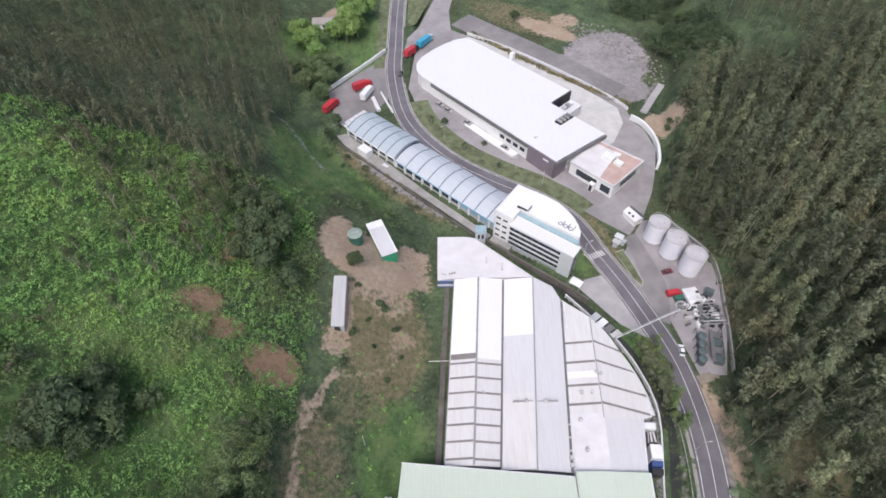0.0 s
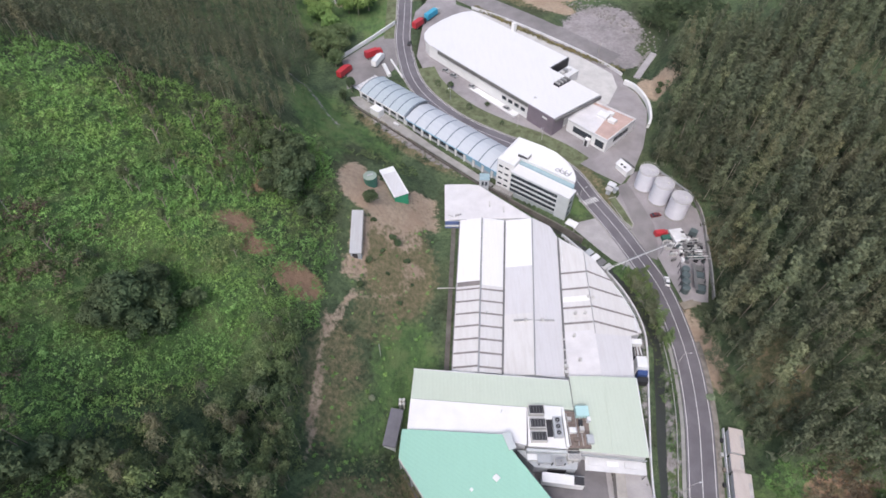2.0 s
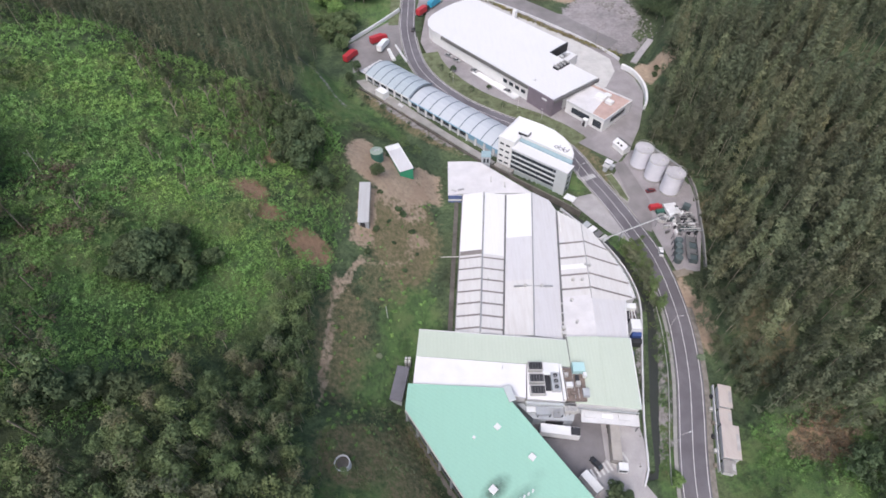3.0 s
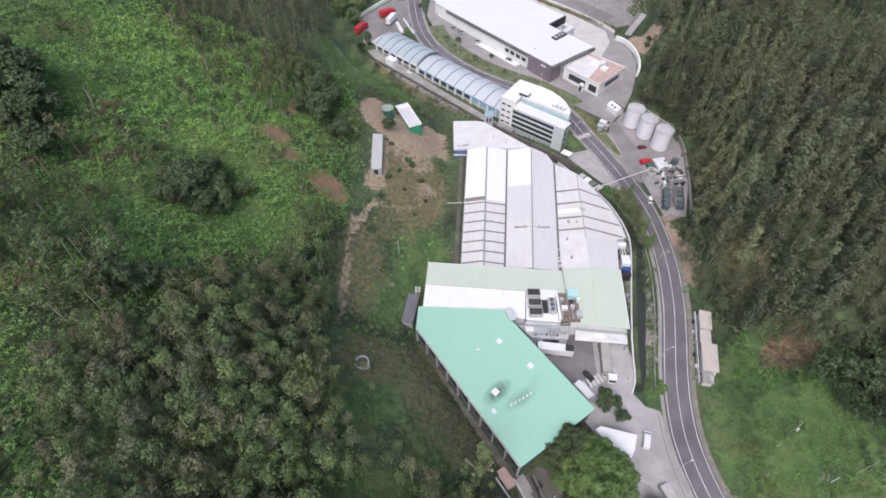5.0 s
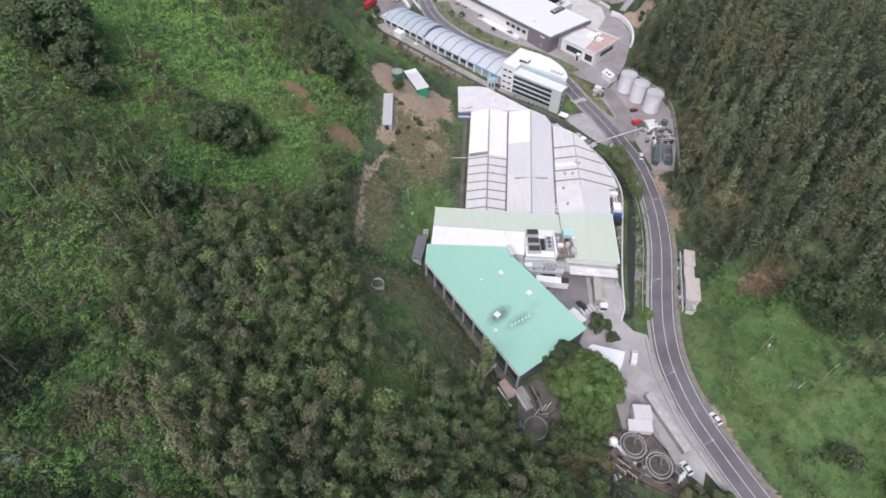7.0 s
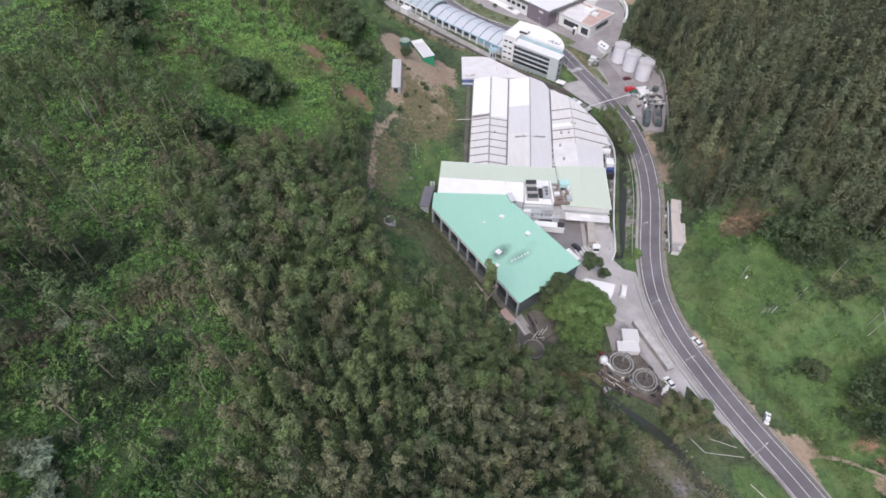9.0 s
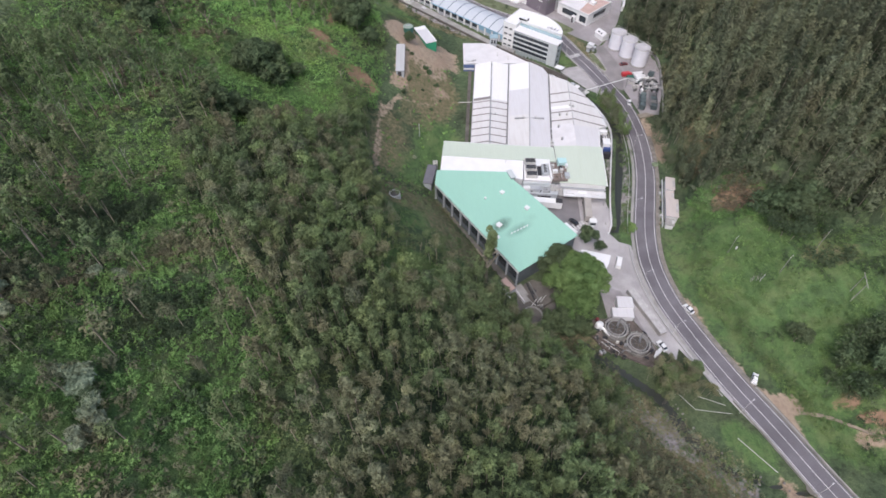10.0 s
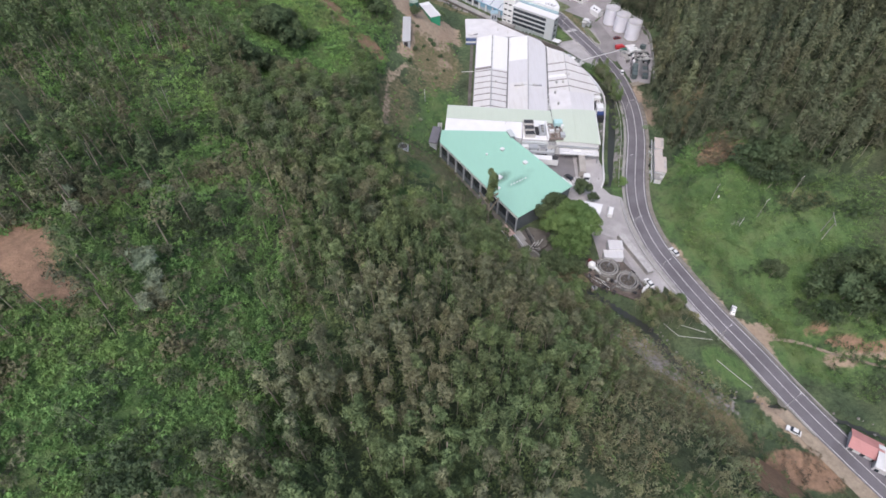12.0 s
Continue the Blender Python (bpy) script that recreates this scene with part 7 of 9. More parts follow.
def tree_shape(rng, kind, count):
    """One tree of about unit scale in metres: sprays and the trunk's line."""
    clumps = []
    if kind == "slender":
        h = 14.0
        for k in range(11):
            t = k / 10
            z = h * (0.36 + 0.62 * t)
            r = 1.6 * (1 - 0.68 * t) * rng.uniform(0.8, 1.15)
            a = rng.uniform(0, 6.28)
            q = 1.35 * (1 - t) * rng.uniform(0.3, 1)
            clumps.append((q * math.cos(a), q * math.sin(a), z, max(r * 0.82, 0.7), 1.15))
        return spray_cloud(rng, clumps, count, 0.25), h
    if kind == "pole":
        h = 11.0
        for k in range(11):
            t = k / 10
            z = h * (0.50 + 0.47 * t)
            a, q = rng.uniform(0, 6.28), 1.45 * math.sin(3.0 * (0.12 + 0.8 * t)) * rng.uniform(0.25, 1)
            clumps.append((q * math.cos(a), q * math.sin(a), z, rng.uniform(0.5, 0.95), 1.05))
        return spray_cloud(rng, clumps, count, 0.25), h
    if kind == "round":
        h = 12.0
        for k in range(9):
            a, q = rng.uniform(0, 6.28), 1.7 * rng.uniform(0, 1) ** 0.6
            z = h * rng.uniform(0.62, 0.84) + 0.9 * (1.7 - q)
            clumps.append((q * math.cos(a), q * math.sin(a), z, rng.uniform(0.75, 1.25), 0.95))
        clumps.append((0, 0, h * 0.68, 1.5, 1.5))
        return spray_cloud(rng, clumps, count, 0.25), h
    if kind == "oak":
        h = 8.0
        for k in range(70):
            a, q = rng.uniform(0, 6.28), 4.0 * rng.uniform(0, 1) ** 0.55
            z = h * 0.36 + (h * 0.56) * max(0.05, 1 - (q / 4.3) ** 2) * rng.uniform(0.75, 1.05)
            clumps.append((q * math.cos(a), q * math.sin(a), z, rng.uniform(0.45, 0.95), 0.9))
        clumps.append((0, 0, h * 0.45, 2.6, 0.8))
        return spray_cloud(rng, clumps, count, 0.17), h
    if kind == "broad":
        h = 8.0
        for k in range(16):
            a, q = rng.uniform(0, 6.28), 3.6 * rng.uniform(0, 1) ** 0.6
            z = h * 0.42 + (h * 0.42) * (1 - (q / 4.2) ** 2) * rng.uniform(0.7, 1.05)
            clumps.append((q * math.cos(a), q * math.sin(a), z, rng.uniform(1.0, 1.7), 0.85))
        clumps.append((0, 0, h * 0.45, 2.6, 0.8))
        return spray_cloud(rng, clumps, count, 0.36), h
    if kind == "fern":
        h = 1.2
        for k in range(7):
            a, q = rng.uniform(0, 6.28), 1.0 * rng.uniform(0, 1) ** 0.5
            clumps.append((q * math.cos(a), q * math.sin(a), rng.uniform(0.15, 0.8) * (1.2 - 0.6 * q), rng.uniform(0.22, 0.45), 0.9))
        return spray_cloud(rng, clumps, count, 0.13), h
    h = 1.2
    for k in range(4):
        a, q = rng.uniform(0, 6.28), 0.6 * rng.uniform(0, 1)
        clumps.append((q * math.cos(a), q * math.sin(a), rng.uniform(0.3, 0.75), rng.uniform(0.35, 0.6), 0.85))
    return spray_cloud(rng, clumps, count, 0.24), h


def leaf_mesh(name, at, a, b, material, tone=0.5):
    n = len(at)
    v = np.empty((n, 3, 3), np.float32)
    v[:, 0], v[:, 1], v[:, 2] = at - a * 0.9 - b * 0.75, at - a * 0.5 + b, at + a * 1.3
    d = bpy.data.meshes.new(name)
    d.vertices.add(3 * n)
    d.vertices.foreach_set("co", v.ravel())
    d.loops.add(3 * n)
    d.loops.foreach_set("vertex_index", np.arange(3 * n, dtype=np.int32))
    d.polygons.add(n)
    d.polygons.foreach_set("loop_start", np.arange(0, 3 * n, 3, dtype=np.int32))
    d.update(calc_edges=True)
    tones = np.repeat(np.broadcast_to(np.asarray(tone, np.float32), (n,)), 3).astype(np.float32)
    d.attributes.new("tone", "FLOAT", "POINT").data.foreach_set("value", tones)
    d.materials.append(material)
    return d


def planted(rng, spots, shapes, lo, hi, lean=0.05, tone_at=None):
    """Sprays of many plants at once: each takes a shape, a turn, a size, a lean and a tone; and the sizes."""
    ats, aa, bb, sizes, tones = [], [], [], [], []
    for x, y in spots:
        (at, a, b), h = shapes[rng.integers(len(shapes))]
        s = rng.uniform(lo, hi)
        sizes.append(s)
        t = rng.uniform(0, 6.28)
        c, n = math.cos(t), math.sin(t)
        m = np.array([[c, n, 0], [-n, c, 0], [0, 0, 1]]) * s
        w = s * rng.uniform(0.85, 1.2)
        m[:, :2] *= w / s
        p = at @ m
        p[:, 0] += p[:, 2] * rng.normal(0, lean)
        p[:, 1] += p[:, 2] * rng.normal(0, lean)
        ats.append(p + (x, y, gz(x, y)))
        aa.append(a @ m)
        bb.append(b @ m)
        own = (float(tone_at(x, y)) if tone_at else 0.43) + rng.normal(0, 0.15)
        tones.append(np.full(len(at), min(1.0, max(0.0, own)), np.float32))
    return np.concatenate(ats), np.concatenate(aa), np.concatenate(bb), sizes, np.concatenate(tones)


def scatter(rng, poly, gap, keep=None):
    """Uneven spots in a polygon, about gap apart."""
    xs, ys = [p[0] for p in poly], [p[1] for p in poly]
    gx2, gy2 = np.meshgrid(np.arange(min(xs), max(xs), gap), np.arange(min(ys), max(ys), gap * 0.87))
    gx2 = gx2 + (np.arange(gx2.shape[0]) % 2)[:, None] * gap / 2
    px = gx2.ravel() + rng.normal(0, gap * 0.3, gx2.size)
    py = gy2.ravel() + rng.normal(0, gap * 0.3, gx2.size)
    ok = inside(px, py, poly)
    if keep:
        ok &= keep(px, py, rng)
    return list(zip(px[ok].tolist(), py[ok].tolist()))


def trunks(rng, spots, sizes, h, r, share=1.0):
    mb = Mb()
    for (x, y), s in zip(spots, sizes):
        if rng.uniform() < share:
            z = gz(x, y)
            mb.rod((x, y, z - 0.3), (x + rng.normal(0, 0.3), y + rng.normal(0, 0.3), z + h * s * rng.uniform(0.8, 1.0)), r * s * rng.uniform(0.7, 1.3), 4)
    return mb


def stand(name, label, category, rng, spots, kind, variants, count, lo, hi, material, h_trunk=0.0, r=0.1, lean=0.05, share=1.0, tone_at=None):
    shapes = [tree_shape(rng, kind, count) for _ in range(variants)]
    at, a, b, sizes, tones = planted(rng, spots, shapes, lo, hi, lean, tone_at)
    ob = new(name, leaf_mesh(name, at, a, b, material, tones))
    tagged(ob, label, category, kind="stuff")
    if h_trunk:
        t = trunks(rng, spots, sizes, h_trunk, r, share).mesh("trunks")
        t.materials.append(BARK)
        tr = new("trunks", t)
        tr.parent = ob
        tagged(tr, "thin pale trunks", kind="stuff")
    return ob


rng = np.random.default_rng(11)


def field(x, y, k=0.0):
    """Slow uneven waves over the land, about -1.5 to 1.5."""
    x, y = np.asarray(x, float), np.asarray(y, float)
    return np.sin(x * 0.085 + 0.6 + k) * np.cos(y * 0.072 + 1.1 - k) + 0.6 * np.sin(x * 0.047 - y * 0.06 + 0.5 + 2 * k) + 0.45 * np.sin(x * 0.21 + y * 0.19 + 3 * k) * np.cos(y * 0.27 - x * 0.11)


def chance(r, p):
    return r.uniform(size=np.shape(p)) < p


WOOD_W = [(-74, -22), (-76, -8), (-66, 6), (-56, 36), (-46, 50), (-40, 52), (-36, 20), (-33, -2), (-21, -26), (-8, -26), (5, -30), (14, -38), (25, -43), (34, -49), (40, -58), (42, -70), (42, -84), (46, -104), (53, -122), (50, -150), (-44, -150), (-50, -130), (-52, -105), (-55, -88), (-58, -68), (-66, -48)]
EDGE_W = ((-150, -130, -105, -88, -68, -48, -22, 6, 36, 52), (-32, -37, -39, -43, -48, -60, -74, -66, -56, -44))


def low_bank(x, y):
    """The steep south-eastern bank, open brush without a wood."""
    return x > np.interp(y, (-150, -125, -116, -101, -72, -58), (-12, 4.6, 11, 20.4, 35, 60)) + 5 * field(x * 1.5, y * 1.5, 1.0)


def gaps_w(x, y, r):
    clear = ((x + 18) / 9) ** 2 + ((y + 34) / 6) ** 2 < 1
    rim = x - np.interp(y, *EDGE_W)
    return ~clear & ~low_bank(x, y) & chance(r, np.clip(0.32 + rim / 10 + 0.75 * field(x * 1.7, y * 1.7, 2.0), 0.04, 0.96))


def edge_light_tone(x, y):
    """Stronger light put into the crowns' tone along the wood's upper edge beside the hall."""
    return 0.43 + 0.2 * math.exp(-(((x + 2) / 22) ** 2) - ((y + 38) / 13) ** 2)


spots = scatter(rng, WOOD_W, 2.6, gaps_w)
stands = {"upper": [], "green": [], "brown": [], "olive": [], "rusty": [], "grey": []}
for x, y in spots:
    low = y + 0.25 * x < -64 + 6 * float(field(x, y, 1.0)) + rng.normal(0, 5)
    v = float(field(x * 1.4, y * 1.4, 0.4)) + rng.normal(0, 0.5)
    odd = rng.uniform() + 0.10 * float(field(x * 2.2, y * 2.2, 0.2))
    stands[("brown" if v > -0.2 else "olive") if low else "rusty" if odd > 0.80 else "grey" if odd < 0.06 else ("green" if v > 0.35 else "upper")].append((x, y))
stand("eucalypt_wood", "brownish young eucalypts within the wood", "wood", rng, stands["rusty"], "round", 8, 400, 0.5, 1.1, LEAF_O, 7.5, 0.09, tone_at=edge_light_tone)
stand("eucalypt_wood", "grey-green young eucalypts within the wood", "wood", rng, stands["grey"], "round", 8, 400, 0.5, 1.1, LEAF_E, 7.5, 0.09)
stand("eucalypt_wood", "dense young olive-green eucalypt wood on the slope", "wood", rng, stands["upper"], "round", 14, 400, 0.5, 1.08, LEAF_W, 7.5, 0.09, tone_at=edge_light_tone)
stand("bright_wood", "yellow-green young eucalypts within the wood", "wood", rng, stands["green"], "round", 14, 400, 0.5, 1.12, LEAF_V, 7.5, 0.09, tone_at=edge_light_tone)
stand("pole_wood", "slender pole-stage eucalypts with pale trunks", "wood", rng, stands["brown"], "pole", 14, 330, 0.55, 1.05, LEAF_O, 8.5, 0.11, 0.07, tone_at=lambda x, y: 0.50)
stand("pole_wood", "slender olive-green eucalypts with pale trunks", "wood", rng, stands["olive"], "pole", 14, 330, 0.55, 1.05, LEAF_W, 8.5, 0.11, 0.07, tone_at=lambda x, y: 0.52)
spots = scatter(rng, WOOD_W, 2.1, lambda x, y, r: ~low_bank(x, y) & chance(r, np.where(x > np.interp(y, *EDGE_W) + 2, 0.95, 0.0)))
stand("wood_floor_scrub", "low green undergrowth between the trunks", "scrub", rng, spots, "fern", 8, 36, 1.3, 2.8, LEAF_V)
BRUSH = [(34, -72), (22, -98), (8, -123), (-10, -150), (52, -150), (58, -122), (60, -100), (60, -92), (46, -83)]
PALEBANK = [(40, -62), (54, -73), (63, -83), (72, -91), (62, -104), (50, -116), (30, -124), (14, -118), (27, -94), (33, -74)]
brush = scatter(rng, BRUSH, 1.7, lambda x, y, r: chance(r, np.clip(0.42 + 0.3 * field(x * 2, y * 2, 0.4), 0.12, 0.85)))
DRYBANK = [(52, -62), (60, -68), (67, -80), (73, -93), (64, -101), (57, -92), (47, -77), (44, -66)]
spots = scatter(rng, [(36, -52), (44, -58), (56, -66), (68, -76), (74, -86), (68, -86), (56, -77), (44, -68), (36, -60)], 1.25, lambda x, y, r: chance(r, np.clip(0.35 + 0.4 * field(x * 3, y * 3, 0.6), 0.05, 0.8))) + scatter(rng, DRYBANK, 1.2, lambda x, y, r: chance(r, np.clip(0.6 + 0.4 * field(x * 3, y * 3), 0.15, 0.95)))
stand("dry_grass", "pale dry grass on the bank above the stream", "grass", rng, spots, "fern", 10, 46, 0.4, 1.2, LEAF_H)
STREAMBANK = [(40, -52), (45, -55), (62, -68), (74, -80), (68, -88), (53, -85), (42, -77), (35, -64)]
spots = scatter(rng, STREAMBANK, 1.15, lambda x, y, r: chance(r, np.clip(0.6 + 0.5 * field(x * 3, y * 3, 0.9), 0.12, 0.95)))
stand("bank_grass", "pale straw grass along the stream bank", "grass", rng, spots[::2], "fern", 10, 46, 0.5, 1.2, LEAF_H, tone_at=lambda x, y: 0.6)
stand("bank_grass", "silvery grey-green weeds along the stream bank", "grass", rng, spots[1::4], "fern", 10, 46, 0.6, 1.4, LEAF_B)
stand("bank_grass", "green weeds along the stream bank", "grass", rng, spots[3::4], "fern", 10, 46, 0.6, 1.5, LEAF_V, tone_at=lambda x, y: 0.7)
spots = scatter(rng, PALEBANK, 1.3, lambda x, y, r: chance(r, np.clip(0.6 + 0.5 * field(x * 2.4, y * 2.4, 1.1), 0.1, 0.9)))
stand("bank_grass", "pale grey-green grass and weeds on the steep bank", "grass", rng, spots[::3], "fern", 10, 46, 0.5, 1.4, LEAF_H)
stand("bank_grass", "dusty grey-green weeds on the steep bank", "grass", rng, spots[1::3], "fern", 10, 46, 0.6, 1.6, LEAF_E, tone_at=lambda x, y: 0.75)
stand("low_brush", "low dull olive brush on the steep bank", "scrub", rng, brush[::2], "fern", 10, 70, 0.9, 2.6, LEAF_O, tone_at=lambda x, y: 0.6)
stand("low_brush", "low grey-green brush on the steep bank", "scrub", rng, brush[1::4], "fern", 10, 70, 0.9, 2.6, LEAF_E, tone_at=lambda x, y: 0.8)
stand("low_brush", "low straw-coloured brush on the steep bank", "scrub", rng, brush[3::8], "fern", 10, 70, 0.9, 2.2, LEAF_H, tone_at=lambda x, y: 0.3)
stand("low_brush", "low green brush on the steep bank", "scrub", rng, brush[7::8], "fern", 10, 70, 0.9, 2.4, LEAF_V)
spots = scatter(rng, BRUSH, 3.8, lambda x, y, r: chance(r, np.full(x.shape, 0.75)))
stand("brush_trees", "small feathery young trees in the brush", "wood", rng, spots[::2], "pole", 8, 260, 0.28, 0.6, LEAF_E, 8.5, 0.11, tone_at=lambda x, y: 0.75)
stand("brush_trees", "small brownish feathery young trees in the brush", "wood", rng, spots[1::2], "pole", 8, 260, 0.28, 0.6, LEAF_O, 8.5, 0.11, tone_at=lambda x, y: 0.6)
WOOD_NW = [(-250, 330), (-260, 116), (-150, 112), (-115, 117), (-100, 124), (-88, 128), (-74, 122), (-64, 124), (-65, 140), (-67, 160), (-63, 180), (-62, 205), (-72, 225), (-90, 330)]
spots = scatter(rng, WOOD_NW, 4.2, lambda x, y, r: chance(r, np.clip(0.3 + (y - 118) / 14 + 0.4 * field(x, y), 0.08, 0.93) * np.where(x < -190, 0.35, 1)) & ~(((x + 55) / 5) ** 2 + ((y - 164) / 12) ** 2 < 1))
dim = [q for q in spots if float(field(*q, 1.6)) + rng.normal(0, 0.5) > -0.1]
stand("north_wood", "dark mixed wood on the north-western slope", "wood", rng, dim, "slender", 9, 210, 0.7, 1.15, LEAF_K, 7.0, 0.10, share=0.3, tone_at=lambda x, y: 0.36)
stand("north_wood", "olive mixed wood on the north-western slope", "wood", rng, [q for q in spots if q not in dim], "slender", 9, 210, 0.7, 1.15, LEAF_O, 7.0, 0.10, share=0.3, tone_at=lambda x, y: 0.26)
WOOD_E = [(80, 138), (88, 152), (92, 172), (97, 190), (104, 200), (118, 196), (150, 205), (260, 260), (300, 100), (240, -20), (140, -6), (126, -2), (115, 6), (106, 12), (99, 17), (90, 17), (83, 22), (81, 32), (79, 44), (79, 60), (86, 76), (92, 100), (92, 118), (83, 136)]
spots = scatter(rng, WOOD_E, 4.9, lambda x, y, r: chance(r, np.where(x > 190, 0.2, 0.93)) & ~(((x - 152) / 13) ** 2 + ((y - 148) / 7) ** 2 < 1) & ~(((x - 176) / 18) ** 2 + ((y - 165) / 9) ** 2 < 1))


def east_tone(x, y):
    """Paler crowns along the crest, darker ones in the gully behind it and at the southern end."""
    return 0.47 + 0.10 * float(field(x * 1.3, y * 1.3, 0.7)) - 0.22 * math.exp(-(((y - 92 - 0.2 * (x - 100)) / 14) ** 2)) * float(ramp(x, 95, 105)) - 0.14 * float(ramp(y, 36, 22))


far_side = [q for q in spots if float(field(*q, 0.9)) + rng.normal(0, 0.4) > 0.55]
deep_t = [q for q in spots if q not in far_side and float(field(q[0] * 0.8, q[1] * 0.8, 2.2)) + 0.004 * (q[0] - 120) + rng.normal(0, 0.4) > 0.25]
spots = [q for q in spots if q not in deep_t]
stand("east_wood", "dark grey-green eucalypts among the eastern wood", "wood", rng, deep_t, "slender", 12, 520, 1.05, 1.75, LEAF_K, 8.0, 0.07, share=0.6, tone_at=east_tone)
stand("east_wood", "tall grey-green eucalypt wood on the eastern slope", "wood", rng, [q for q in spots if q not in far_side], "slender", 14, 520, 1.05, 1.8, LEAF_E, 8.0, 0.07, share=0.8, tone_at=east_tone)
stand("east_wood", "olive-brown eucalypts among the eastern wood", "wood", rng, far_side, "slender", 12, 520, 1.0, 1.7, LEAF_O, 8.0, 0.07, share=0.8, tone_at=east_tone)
spots = scatter(rng, WOOD_E, 3.3, lambda x, y, r: chance(r, np.where(x > 165, 0.0, 0.85)))
stand("wood_floor_scrub", "olive undergrowth filling the eastern wood", "scrub", rng, spots, "bush", 8, 40, 1.8, 3.4, LEAF_K)
spots = scatter(rng, [(75.5, 62), (76.5, 44), (79, 30), (84, 19), (96, 14), (106, 9), (108, 16), (98, 22), (90, 27), (86, 36), (84, 48), (85, 62)], 3.0) + scatter(rng, [(79, 139), (84, 134.5), (94, 119.5), (94, 99), (88, 78), (80, 62), (87, 62), (94, 76), (100, 98), (100, 122), (91, 141), (96, 172), (90, 172)], 3.0)
stand("wood_edge", "lower dark green trees along the eastern wood's edge", "wood", rng, spots[::2], "slender", 8, 420, 0.45, 0.95, LEAF_K, 4.0, 0.07)
stand("wood_edge", "grey-green bushy trees along the eastern wood's edge", "wood", rng, spots[1::2], "round", 8, 420, 0.4, 0.9, LEAF_E, 4.0, 0.07)
spots = scatter(rng, [(-70, 116), (-58, 119), (-59, 150), (-62, 168), (-68, 162)], 3.8, lambda x, y, r: chance(r, np.full(x.shape, 0.6)))
stand("north_wood", "olive young trees at the foot of the northern wood", "wood", rng, spots, "slender", 8, 260, 0.45, 0.85, LEAF_O, 7.0, 0.08)
spots = scatter(rng, [(-66, 82), (-42, 88), (-39, 118), (-66, 118)], 3.8, lambda x, y, r: chance(r, np.clip(0.36 + 0.4 * field(x * 2, y * 2, 0.5), 0.05, 0.8)))
stand("slope_thicket", "olive young trees beside the dirt pad", "wood", rng, spots, "round", 8, 300, 0.45, 0.9, LEAF_W, 6.0, 0.08)
TONGUE = [(-150, 110), (-124, 112), (-110, 121), (-101, 116), (-94, 108), (-84, 112), (-76, 115), (-68, 104), (-61, 106), (-60, 132), (-90, 136), (-150, 136)]
spots = scatter(rng, TONGUE, 3.3, lambda x, y, r: chance(r, np.clip(0.62 + 0.35 * field(x * 1.6, y * 1.6, 2.0), 0.15, 0.95)))
stand("slope_thicket", "brownish pole-stage eucalypts at the wood's lower edge", "wood", rng, spots[::2], "pole", 10, 300, 0.6, 1.15, LEAF_O, 8.0, 0.09, 0.08, tone_at=lambda x, y: 0.24)
stand("slope_thicket", "dark olive young trees at the wood's lower edge", "wood", rng, spots[1::2], "slender", 10, 300, 0.4, 0.75, LEAF_W, 7.0, 0.09, 0.08, tone_at=lambda x, y: 0.14)
GULLY = [(126, 224), (150, 206), (210, 235), (270, 270), (280, 330), (110, 330), (100, 300), (126, 270)]
spots = scatter(rng, GULLY, 5.2, lambda x, y, r: chance(r, np.clip(0.75 + 0.4 * field(x, y, 1.4), 0.1, 0.95)) & ~(((x - 128) / 9) ** 2 + ((y - 218) / 10) ** 2 < 1) & ~(((x - 180) / 14) ** 2 + ((y - 206) / 8) ** 2 < 1))
stand("far_woods", "dark grey-green wood above the quarry", "wood", rng, spots[::2], "slender", 9, 220, 0.8, 1.3, LEAF_K, 7.0, 0.1, share=0.3, tone_at=lambda x, y: 0.35)
stand("far_woods", "olive-brown wood above the quarry", "wood", rng, spots[1::2], "slender", 9, 220, 0.8, 1.3, LEAF_O, 7.0, 0.1, share=0.3, tone_at=lambda x, y: 0.30)
FAR = [(-400, 520), (-420, 330), (-250, 330), (-90, 330), (-60, 360), (-40, 520)]
spots = scatter(rng, FAR, 9.0) + scatter(rng, [(30, 300), (60, 290), (130, 215), (260, 260), (380, 300), (380, 560), (20, 560)], 9.0) + scatter(rng, [(-420, 330), (-420, 60), (-262, 110), (-250, 330)], 9.0)
stand("far_woods", "far wooded hills above the valley", "wood", rng, spots, "broad", 5, 16, 0.9, 1.5, LEAF_D)

# scrub and brambles over the open slopes
def scrub_keep(p):
    return lambda x, y, r: chance(r, p * (0.35 + 0.65 * (np.sin(x * 0.13 + y * 0.05) * np.cos(y * 0.11) > -0.25)))


def bare(x, y):
    """Where the ridge is bare earth."""
    return (((x + 86) / 9) ** 2 + ((y + 90) / 7) ** 2 < 1) | (((x + 77) / 6) ** 2 + ((y + 97) / 4) ** 2 < 1)


SLOPE_W = [(-140, 126), (-140, -20), (-95, -45), (-72, -22), (-73, -6), (-64, 8), (-52, 46), (-38, 54), (-36, 100), (-45, 124), (-80, 130)]
BRIGHT = ((-97, 92, 16, 15), (-84, 66, 9, 8), (-60, 57, 9, 14), (-69, 72, 9, 8), (-112, 104, 14, 12), (-54, 78, 8, 8), (-92, 112, 9, 8), (-78, 98, 7, 9))


def slope_tone(x, y):
    """Brighter where brambles grow thick, duller between."""
    v = 0.50 + 0.15 * float(field(x * 1.6, y * 1.6, 0.8))
    for cx, cy, rx, ry in BRIGHT:
        v += 0.36 * math.exp(-(((x - cx) / rx) ** 2) - ((y - cy) / ry) ** 2)
    return v


